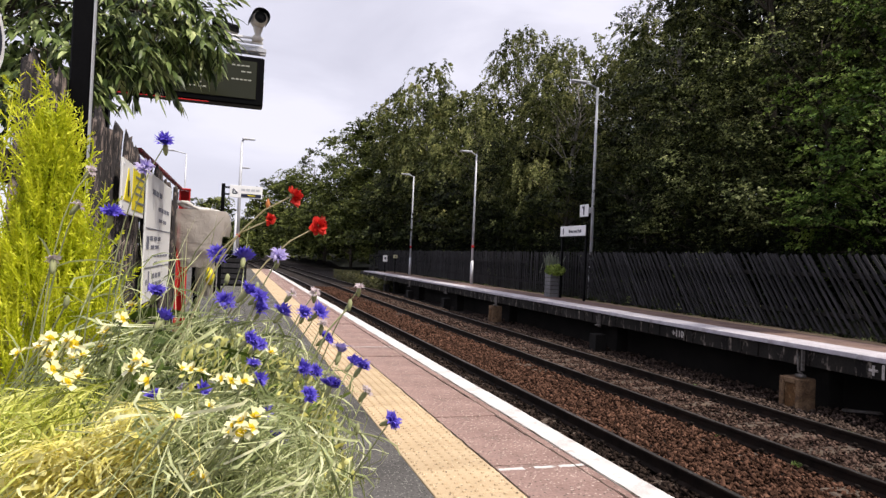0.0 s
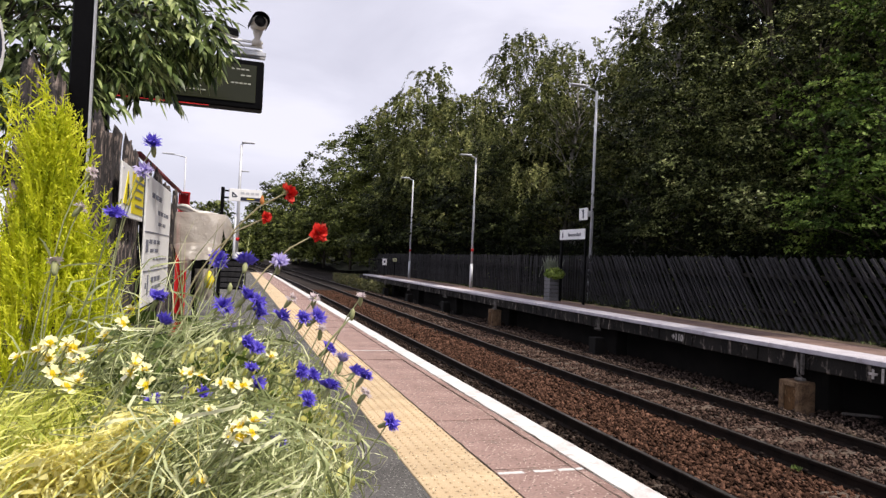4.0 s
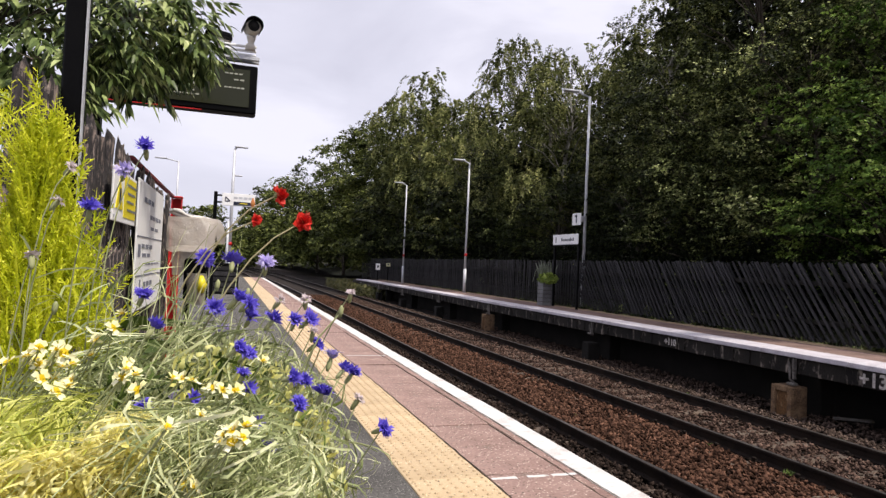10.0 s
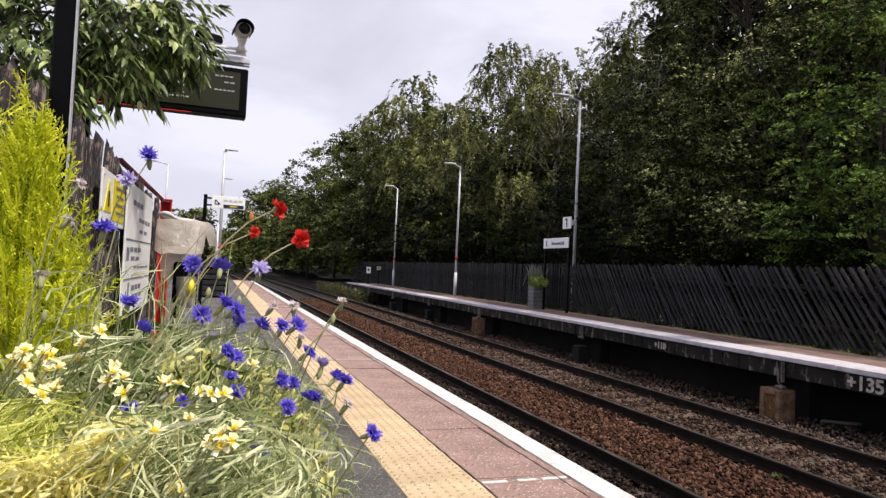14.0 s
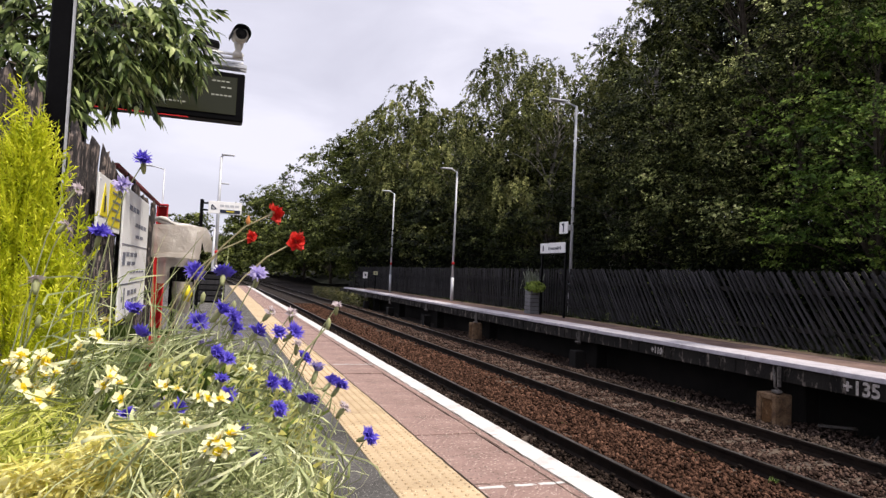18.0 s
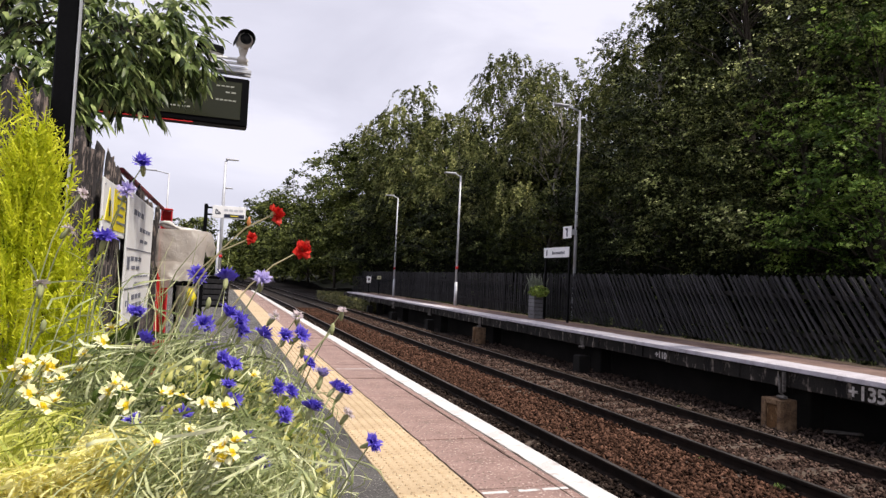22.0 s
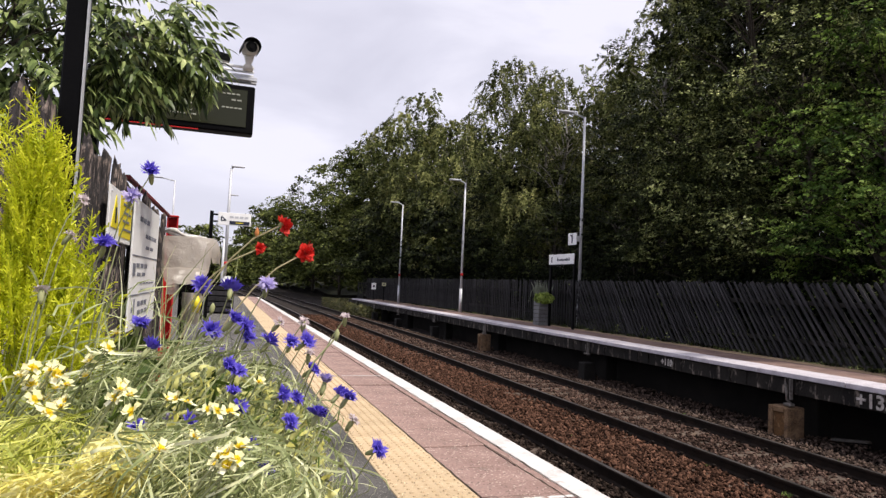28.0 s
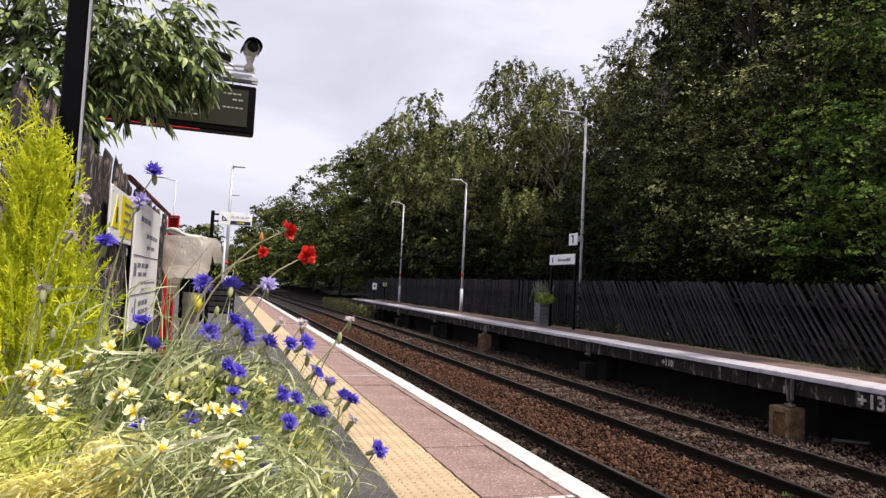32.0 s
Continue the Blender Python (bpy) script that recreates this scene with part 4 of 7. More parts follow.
LOW_TREES = (
    (14.4, 38.5, 0.1, 6.5, 2.6, 14000, 0.19, "oak"),
    (14.2, 47.0, 0.1, 7.5, 3.0, 12000, 0.24, "oak"),
    (14.0, 55.0, 0.1, 8.0, 3.2, 11000, 0.27, "oak"),
    (13.5, 64.0, 0.1, 8.0, 3.6, 9000, 0.34, "far"),
    (13.0, 76.0, 0.1, 9.0, 4.0, 8000, 0.40, "far"),
    (12.0, 92.0, 0.0, 9.0, 4.5, 7000, 0.48, "far"),
    (10.5, 112.0, 0.0, 9.0, 5.0, 6000, 0.55, "far"),
    (9.0, 140.0, -0.4, 9.0, 6.0, 6000, 0.62, "far"),
)
BACK_TREES = (
    (20.5, 8.0, 1.5, 10.5, 4.2, 12000, 0.28, "oak"),
    (21.5, 15.0, 1.8, 15.0, 4.6, 16000, 0.28, "oak"),
    (22.6, 22.0, 1.9, 17.0, 4.0, 40000, 0.17, "oak"),
    (21.0, 31.0, 1.8, 11.5, 4.2, 12000, 0.28, "oak"),
    (21.5, 40.0, 1.8, 11.0, 4.4, 11000, 0.32, "oak"),
    (21.5, 50.0, 1.8, 13.0, 5.0, 10000, 0.36, "oak"),
    (21.5, 63.0, 1.8, 15.0, 5.5, 9000, 0.42, "far"),
)
for i, (x, y, z0, hgt, sp, n, size, kind) in enumerate(NEAR_TREES + FAR_TREES + LOW_TREES + BACK_TREES):
    if kind == "birch" and y < 40:
        n, size = int(n * 1.25), size * 0.86
    if y > 40:
        n, size = int(n * 1.35), size * 0.78
    if y > 60:
        sp *= 0.78
        n, size = int(n * 0.85), size * 1.0
    if x > 20:
        n = int(n * 0.9)
    # low trees farther off take the darker, shade-painted leaf colours
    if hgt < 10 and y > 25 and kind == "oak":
        kind = "oak_shaded"
    mt = {"oak_shaded": LEAF_SHADED, "fresh": LEAF_FRESH, "oak": LEAF_OAK, "oak_lit": LEAF_OAK_LIT, "birch": LEAF_BIRCH, "far": LEAF_FAR}[kind]
    tree(x, y, z0, hgt, sp, 100 + i, n, size, mt, BIR if kind == "birch" else OAK if kind in ("oak", "fresh", "oak_shaded", "oak_lit") else "tall green tree beside the distant line",
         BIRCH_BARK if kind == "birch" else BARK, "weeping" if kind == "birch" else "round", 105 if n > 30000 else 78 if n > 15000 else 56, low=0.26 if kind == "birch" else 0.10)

# the depth of the wood and the brambles behind the fence, near-black leaves painted as shade
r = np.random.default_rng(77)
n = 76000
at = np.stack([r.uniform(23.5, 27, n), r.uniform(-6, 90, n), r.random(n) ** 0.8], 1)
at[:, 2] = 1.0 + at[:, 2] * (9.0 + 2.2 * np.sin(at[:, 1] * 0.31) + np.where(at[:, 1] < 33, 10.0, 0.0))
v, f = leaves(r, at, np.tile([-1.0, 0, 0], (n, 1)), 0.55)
deep = raw("woodland", v, f, LEAF_DEEP_SHADE)
tagged(deep, "dense woodland backing the nearer trees, its shade put into the leaf colour", "woodland", kind="stuff")
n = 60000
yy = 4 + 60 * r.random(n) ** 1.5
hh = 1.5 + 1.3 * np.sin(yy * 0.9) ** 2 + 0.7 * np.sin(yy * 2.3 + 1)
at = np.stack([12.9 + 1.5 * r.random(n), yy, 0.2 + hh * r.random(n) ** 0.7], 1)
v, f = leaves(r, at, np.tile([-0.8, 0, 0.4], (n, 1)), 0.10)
scrub = raw("undergrowth", v, f, LEAF_DEEP_SHADE)
tagged(scrub, "brambles and saplings behind the black fence, their shade put into the leaf colour", "undergrowth", kind="stuff")
n = 9000
yy = r.uniform(42, 62, n)
at = np.stack([8.9 + 3.0 * r.random(n), yy, -1.2 + 0.9 * r.random(n)], 1)
v, f = leaves(r, at, np.tile([-0.3, -0.5, 0.6], (n, 1)), 0.16)
DRY = leafy("dry_lineside_grass", [(0.05, 0.06, 0.02), (0.12, 0.12, 0.04), (0.20, 0.17, 0.07)], patch=0.8)
tagged(raw("lineside_grass", v, f, DRY), "olive lineside grass past the platform end", "grass", kind="stuff")

# ---- the near side: old fence, signs, screen, lamps ----


def fence_x(y):
    return -0.60 + 0.0151 * (y - 2.2)


FIRST = ((1.68, 0.13, 1.85), (1.83, 0.13, 1.86), (2.045, 0.17, 1.885), (2.285, 0.16, 1.835), (2.565, 0.14, 1.85), (2.76, 0.13, 1.80), (2.93, 0.13, 1.84), (3.11, 0.13, 1.80))   # top's place, width, height
old_fence = thing("plank_fence", "tall fence of old dark split palings with a red capping", "fence", turn=0)
rf = random.Random(21)
y = 1.35
i = 0
while y < 6.95:
    w = FIRST[i][1] if i < len(FIRST) else rf.uniform(0.085, 0.15)
    top = (1.865 if y < 4.2 else 1.815) + rf.uniform(-0.05, 0.04)
    if i < len(FIRST):
        y, top = FIRST[i][0] - w / 2, FIRST[i][2]
    bm = bmesh.new()
    box(bm, -0.014, 0.014, -w / 2, w / 2, 0.0, top, 0.006)
    bmesh.ops.subdivide_edges(bm, edges=[e for e in bm.edges if abs(e.verts[0].co.z - e.verts[1].co.z) > 0.5], cuts=7)
    for v in bm.verts:
        if v.co.z > top - 0.03:
            v.co.z += rf.uniform(-0.05, 0.02) - abs(v.co.y) * 0.45
        v.co.y += 0.010 * noise.noise(Vector((v.co.z * 2.2, i * 7.1, 0.5 if v.co.y > 0 else 4.0)))
        v.co.x += 0.006 * noise.noise(Vector((v.co.z * 3.0, i * 3.3, 9.0)))
    ob = part("paling", bm, OLD_WOOD, old_fence)
    ob.matrix_basis = pose(fence_x(y + w / 2) - 0.028 + rf.uniform(-0.010, 0.010), y + w / 2 - 0.235, 0, rf.uniform(-9, -6), rf.uniform(-0.5, 0.5), rf.uniform(-4, 4))
    y += w + rf.uniform(0.004, 0.03)
    i += 1
for z in (0.45, 1.45):
    bm = boxed(-0.04, 0.0, 1.2, 7.15, z - 0.05, z + 0.05, bevel=0.008)
    for v in bm.verts:
        v.co.x += fence_x(v.co.y) - 0.052
    part("rail", bm, OLD_WOOD, old_fence)
for y in (1.6, 4.4, 7.1):
    bm = boxed(-0.19, -0.095, y - 0.05, y + 0.05, 0, 1.7, bevel=0.01)
    for v in bm.verts:
        v.co.x += fence_x(v.co.y)
    part("post", bm, OLD_WOOD, old_fence)
bm = boxed(-0.085, -0.050, 4.7, 7.54, 1.838, 1.870, bevel=0.006)
for v in bm.verts:
    v.co.x += fence_x(v.co.y)
part("capping", bm, surf("dull_red_paint", (0.10, 0.018, 0.022), (0.24, 0.040, 0.045), 5.0, 60.0, 0.7, 0.2, depth=0.002), old_fence, "dull red-painted capping board")
red_post = thing("red_post", "faded red channel post at the end of the plank fence", "post", (-0.545, 7.60, 0))
bm = bmesh.new()
box(bm, -0.055, -0.042, -0.05, 0.05, 0, 1.84, 0.003)
box(bm, 0.042, 0.055, -0.05, 0.05, 0, 1.84, 0.003)
box(bm, -0.0418, 0.0418, 0.036, 0.05, 0, 1.84, 0.003)
part("channel", bm, RED_PAINT, red_post)
part("cap", boxed(-0.06, 0.06, -0.055, 0.055, 1.842, 1.86, bevel=0.004), RED_PAINT, red_post)


def wall_sign(name, label, y0, y1, z0, z1, sheet_mat, category="sign"):
    """A thin sign fixed flat to the old fence, facing the line."""
    t = thing(name, label, category, (fence_x((y0 + y1) / 2) + 0.036, (y0 + y1) / 2, 0), turn=-0.87)
    part("panel", boxed(-0.006, 0.006, -(y1 - y0) / 2, (y1 - y0) / 2, z0, z1, bevel=0.003), sheet_mat, t)
    for sy in (-1, 1):
        for z in (z0 + 0.03, z1 - 0.03):
            part("screw", tubed([(0.006, sy * ((y1 - y0) / 2 - 0.03), z), (0.010, sy * ((y1 - y0) / 2 - 0.03), z)], 0.008, 6), GALV, t)
    return t


def bar(t, ya, yb, za, zb, material, name="lettering_bar", x=0.0065):
    return part(name, boxed(x, x + 0.0025, ya, yb, za, zb), material, t)


PRINT = plain("grey_blue_print", (0.16, 0.17, 0.22), 0.5)
warn = wall_sign("warning_sign", "white sign with a yellow warning panel on the old fence", 3.50, 4.22, 1.385, 1.655, SIGN_WHITE)
bar(warn, -0.06, 0.33, 1.415, 1.635, SIGN_YELLOW, "yellow_panel")
tri = bmesh.new()
for a, b, x in ((0.105, 0.12, 0.0066),):
    p3 = [tri.verts.new((x, -0.20 - a, 1.45)), tri.verts.new((x, -0.20 + a, 1.45)), tri.verts.new((x, -0.20, 1.45 + 0.17))]
    q3 = [tri.verts.new((x + 0.003, v.co.y, v.co.z)) for v in p3]
    tri.faces.new(p3)
    tri.faces.new(q3)
    for k in range(3):
        tri.faces.new((p3[k], p3[(k + 1) % 3], q3[(k + 1) % 3], q3[k]))
bmesh.ops.recalc_face_normals(tri, faces=tri.faces)
part("warning_triangle", tri, SIGN_YELLOW, warn, "yellow warning triangle")
bar(warn, -0.215, -0.185, 1.475, 1.555, SIGN_BLUE, "exclamation_bar", 0.0105)
for k in range(4):
    bar(warn, 0.02 + 0.02 * (k % 2), 0.32 - 0.04 * (k % 3), 1.590 - k * 0.045, 1.602 - k * 0.045, PRINT, x=0.0095)
info = wall_sign("direction_panel", "tall white information panel with dark lettering on the old fence", 4.335, 5.68, 0.865, 1.69, SIGN_WHITE)
for z in (1.335, 1.085):
    bar(info, -0.655, 0.655, z - 0.004, z + 0.004, PRINT, "divider")
for ya, yb, za, zb in ((-0.42, 0.10, 1.555, 1.60), (-0.10, 0.55, 1.46, 1.50), (-0.05, 0.42, 1.385, 1.42), (-0.45, 0.12, 1.255, 1.295), (-0.40, 0.05, 1.20, 1.235),
                       (-0.25, 0.55, 1.145, 1.17), (-0.20, 0.40, 1.10, 1.125), (-0.30, 0.20, 1.00, 1.045), (-0.28, 0.25, 0.945, 0.985)):
    n = max(2, int((yb - ya) / 0.16))
    for k in range(n):
        bar(info, ya + (yb - ya) * k / n, ya + (yb - ya) * (k + 0.7) / n, za + 0.006, zb - 0.006, PRINT)
bar(info, -0.47, -0.43, 0.93, 1.06, PRINT, "symbol")
bar(info, -0.56, -0.52, 0.975, 1.01, PRINT, "symbol")
bar(info, -0.60, -0.50, 1.205, 1.285, PRINT, "symbol")
badge = thing("round_badge", "small white rounded badge on the fence top", "sign", (fence_x(1.9) + 0.0, 1.872, 0.025))
part("disc", tubed([(0.0, 0, 1.70), (0.012, 0, 1.70)], 0.085, 16), SIGN_WHITE, badge)
part("ring", tubed([(0.0125, 0, 1.70), (0.015, 0, 1.70)], 0.055, 16), SIGN_BLUE, badge)

mast = thing("black_post", "square black-painted steel post in front of the plank fence", "post", (-0.546, 2.60, 0))
part("shaft", boxed(-0.033, 0.033, -0.04, 0.04, 0, 4.2, bevel=0.006), BLACK_PAINT, mast)
# pale strip added to paint the light caught on the post's right edge
part("edge_strip", boxed(0.0335, 0.0375, -0.040, -0.004, 0, 4.2, bevel=0.0015), GALV, mast, "pale grey strip added for the post's sunlit edge")
part("foot_plate", boxed(-0.10, 0.10, -0.10, 0.10, 0, 0.015, bevel=0.003), BLACK_PAINT, mast)

# passenger screen on its own column behind the branches
SCREEN_GLASS = plain("dark_screen_glass", (0.026, 0.028, 0.014), 0.16, spec=0.25)
SCREEN_TEXT = plain("pale_screen_text", (0.34, 0.34, 0.28), 0.5, glow=(0.9, 0.9, 0.7, 0.05))
screen = thing("departure_screen", "black passenger information screen with a red lower edge", "display", (-0.46, 6.2, 0))
part("column", boxed(-0.78, -0.66, 0.16, 0.28, 0, 3.05, bevel=0.01), BLACK_PAINT, screen)
part("beam", boxed(-0.72, 0.45, 0.10, 0.18, 2.94, 3.02, bevel=0.008), BLACK_PAINT, screen)
case = part("case", boxed(-0.64, 0.64, -0.07, 0.10, 2.53, 2.97, bevel=0.012), BLACK_PAINT, screen)
part("glass", boxed(-0.57, 0.575, -0.078, -0.0705, 2.585, 2.925, bevel=0.002), SCREEN_GLASS, screen, "dark glossy screen")
part("red_strip", boxed(-0.63, 0.18, -0.069, -0.055, 2.521, 2.5292, bevel=0.002), RED_PAINT, screen, "red strip along the lower edge")
for x0, x1, z in ((0.36, 0.52, 2.878), (0.36, 0.54, 2.752), (0.44, 0.54, 2.825), (0.10, 0.20, 2.752), (-0.10, 0.12, 2.690), (-0.10, 0.16, 2.655)):
    n = max(2, int((x1 - x0) / 0.035))
    for k in range(n):
        part("lettering_bar", boxed(x0 + (x1 - x0) * k / n, x0 + (x1 - x0) * (k + 0.75) / n, -0.0805, -0.0785, z - 0.006, z + 0.006), SCREEN_TEXT, screen)
rack = thing("camera_rack", "white slatted bracket above the screen", "bracket", (-0.46, 6.2, 0))
for k in range(4):
    part("slat", boxed(0.30, 0.65, -0.06 + k * 0.05, -0.035 + k * 0.05, 3.025 + 0.012 * (k % 2), 3.06, bevel=0.004), GALV, rack)
for z in (3.085, 3.125, 3.165):
    part("cross_bar", boxed(0.34, 0.62, -0.02, 0.02, z - 0.012, z + 0.006, bevel=0.004), SIGN_WHITE, rack)
part("upright", boxed(0.30, 0.335, -0.02, 0.02, 3.06, 3.18, bevel=0.004), GALV, rack)
CREAM = plain("cream_plastic", (0.62, 0.58, 0.52), 0.45)


def cctv(x, y, z, turn, label, size=1.0, shell=None):
    t = thing("security_camera", label, "camera", (x, y, z), "security cameras over the screen", turn=turn)
    k = size
    part("stem", tubed([(0, 0.02, -0.20 * k), (0, 0.02, -0.15 * k), (0, 0.01, -0.13 * k), (0, 0, -0.09 * k), (0, 0, -0.05 * k)], [0.050 * k, 0.048 * k, 0.028 * k, 0.042 * k, 0.050 * k], 10), CREAM, t, "cream ball stem", True)
    bm = bmesh.new()
    rings = []
    for yy, w, lo, hi in ((-0.12, 0.070, -0.060, 0.060), (-0.05, 0.078, -0.066, 0.070), (0.04, 0.074, -0.062, 0.070), (0.10, 0.050, -0.040, 0.050)):
        rings.append([bm.verts.new((w * k * math.cos(a), yy * k, ((hi + lo) / 2 + (hi - lo) / 2 * math.sin(a)) * k)) for a in [q * math.pi / 8 for q in range(16)]])
    for u, v in zip(rings, rings[1:]):
        for q in range(16):
            bm.faces.new((u[q], u[(q + 1) % 16], v[(q + 1) % 16], v[q]))
    bm.faces.new(rings[-1])
    bm.faces.new(list(reversed(rings[0])))
    bmesh.ops.recalc_face_normals(bm, faces=bm.faces)
    part("housing", bm, CREAM, t, "rounded cream housing", True)
    part("window", tubed([(0, -0.121 * k, 0.004 * k), (0, -0.128 * k, 0.004 * k)], [0.056 * k, 0.050 * k], 14), BLACK_PAINT, t, "black front window")
    bm = bmesh.new()
    hood = []
    for yy in (-0.165, 0.09):
        hood.append([bm.verts.new((0.086 * k * math.cos(a), yy * k, (0.004 + 0.082 * math.sin(a)) * k)) for a in [(-0.12 + 1.24 * q / 10) * math.pi for q in range(11)]])
    for q in range(10):
        bm.faces.new((hood[0][q], hood[0][q + 1], hood[1][q + 1], hood[1][q]))
    bmesh.ops.solidify(bm, geom=bm.faces[:], thickness=0.006)
    part("hood", bm, BLACK_PAINT, t, "dark sun hood", True)
    part("lens", tubed([(0, -0.129 * k, 0.004 * k), (0, -0.137 * k, 0.004 * k)], 0.026 * k, 10), BLACK_PAINT, t)
    return t


cctv(0.108, 6.15, 3.305, 8, "cream security camera with a dark hood above the screen", 0.92)
cctv(-0.15, 6.30, 3.235, -62, "smaller security camera with a dark hood beside the branch tips", 0.8)

# finger sign, lamps and clutter farther along
finger = thing("finger_sign", "white direction sign with an arrow on a black post", "sign", (0.0, 16.0, 0))
part("post", boxed(-0.36, -0.28, -0.04, 0.04, 0, 2.74, bevel=0.008), BLACK_PAINT, finger)
part("panel", boxed(-0.18, 0.56, -0.02, 0.02, 2.43, 2.72, bevel=0.006), SIGN_WHITE, finger)
for z in (2.50, 2.66):
    part("bracket", boxed(-0.28, -0.18, -0.015, 0.015, z - 0.02, z + 0.02, bevel=0.003), BLACK_PAINT, finger)
part("dark_strip", boxed(0.08, 0.53, -0.026, -0.021, 2.45, 2.53), SIGN_BLUE, finger, "dark lower strip")
part("strip_lettering", boxed(0.22, 0.39, -0.029, -0.0265, 2.482, 2.502), SIGN_YELLOW, finger)
for k in range(4):
    part("lettering_bar", boxed(0.08 + k * 0.11, 0.165 + k * 0.11, -0.025, -0.021, 2.595, 2.645), GALV, finger)
bm = bmesh.new()
box(bm, -0.075, 0.075, -0.025, -0.021, -0.012, 0.012, m=pose(-0.05, 0, 2.58, 0, 45, 0))
box(bm, -0.115, -0.02, -0.0255, -0.0212, 2.518, 2.540)
box(bm, -0.115, -0.093, -0.0258, -0.0214, 2.541, 2.62)
part("arrow", bm, SIGN_BLUE, finger, "dark arrow")
street_lamp(0.09, 32.0, 6.3, "slim galvanised lamp column on the near platform", arm=(1, 0), reach=0.10, radius=0.085, group="lamp columns of the near platform")
street_lamp(0.06, 42.5, 6.2, "slim galvanised lamp column far along the near platform", arm=(1, 0), reach=0.10, group="lamp columns of the near platform")
street_lamp(-2.75, 38.0, 6.3, "galvanised lamp column behind the plank fence", arm=(-1, 0), reach=0.7, group="lamp columns of the near platform")
tag = thing("lamp_tag", "small white tag sign fixed to a lamp column", "sign", (0.20, 30.0, 0))
part("plate", boxed(-0.12, 0.14, -0.01, 0.01, 0.92, 1.24, bevel=0.004), SIGN_WHITE, tag)
part("stake", boxed(-0.02, 0.02, 0.011, 0.04, 0, 1.1, bevel=0.004), GALV, tag)
part("mark", boxed(-0.02, 0.06, -0.014, -0.0105, 1.0, 1.14), SIGN_BLUE, tag)
pole2 = thing("slim_post", "slim grey steel post on the near platform", "post", (-0.02, 26.0, 0))
part("shaft", tubed([(0, 0, 0), (0, 0, 2.6)], 0.045, 8), GALV, pole2)
grit = thing("storage_box", "black slatted box standing on the platform", "box", (-0.02, 23.0, 0))
part("body", boxed(-0.42, 0.42, -0.40, 0.40, 0.0, 0.95, bevel=0.02), BLACK_PAINT, grit)
for k in range(5):
    part("slat", boxed(-0.40, 0.40, -0.425, -0.401, 0.06 + k * 0.18, 0.20 + k * 0.18, bevel=0.008), TARRED, grit)
    part("bolt", tubed([(0.34, -0.425, 0.13 + k * 0.18), (0.34, -0.437, 0.13 + k * 0.18)], 0.018, 6), GALV, grit)
part("lid", boxed(-0.45, 0.45, -0.44, 0.43, 0.951, 1.02, bevel=0.015), BLACK_PAINT, grit)

# ---- clear litter bags on their hoop stand ----
FILM = bpy.data.materials.new("clear_bag_film")
FILM.use_nodes = True
nt = FILM.node_tree
p = nt.nodes["Principled BSDF"]
p.inputs["Base Color"].default_value = (0.58, 0.52, 0.465, 1)
p.inputs["Roughness"].default_value = 0.28
p.inputs["Specular IOR Level"].default_value = 0.6
see = nt.nodes.new("ShaderNodeBsdfTransparent")
soft_light = nt.nodes.new("ShaderNodeBsdfTranslucent")
soft_light.inputs["Color"].default_value = (0.60, 0.54, 0.48, 1)
m1, m2 = nt.nodes.new("ShaderNodeMixShader"), nt.nodes.new("ShaderNodeMixShader")
m1.inputs[0].default_value, m2.inputs[0].default_value = 0.45, 0.20
nt.links.new(p.outputs[0], m1.inputs[1])
nt.links.new(soft_light.outputs[0], m1.inputs[2])
nt.links.new(m1.outputs[0], m2.inputs[1])
nt.links.new(see.outputs[0], m2.inputs[2])
nt.links.new(m2.outputs[0], nt.nodes["Material Output"].inputs["Surface"])
wr = nt.nodes.new("ShaderNodeTexNoise")
wr.inputs["Scale"].default_value, wr.inputs["Detail"].default_value, wr.inputs["Distortion"].default_value = 13.0, 3.0, 2.4
tc = nt.nodes.new("ShaderNodeTexCoord")
nt.links.new(tc.outputs["Object"], wr.inputs["Vector"])
bp = nt.nodes.new("ShaderNodeBump")
bp.inputs["Strength"].default_value, bp.inputs["Distance"].default_value = 0.5, 0.02
nt.links.new(wr.outputs["Fac"], bp.inputs["Height"])
nt.links.new(bp.outputs[0], p.inputs["Normal"])

ROLLED_FILM = surf("bunched_film", (0.52, 0.48, 0.44), (0.80, 0.77, 0.73), coarse=20, fine=90, rough=0.35, bump=0.3, spec=0.5)
BAG_Y, HOOP_Z = 6.45, 1.575
stand = thing("litter_stand", "litter stand with clear plastic bags hanging from hoops", "litter bin", (-0.325, BAG_Y, 0))
part("post", tubed([(-0.02, 0.34, 0), (-0.02, 0.34, 1.62)], 0.025, 8), BLACK_PAINT, stand)
part("foot", boxed(-0.2, 0.2, 0.16, 0.5, 0, 0.02, bevel=0.004), BLACK_PAINT, stand)
part("hoop", tubed([(0.215 * math.cos(a), 0.17 + 0.16 * math.sin(a), HOOP_Z + 0.004 * math.sin(3 * a)) for a in [k * math.pi / 12 for k in range(25)]], 0.010, 6), CREAM, stand, "pale steel hoop")


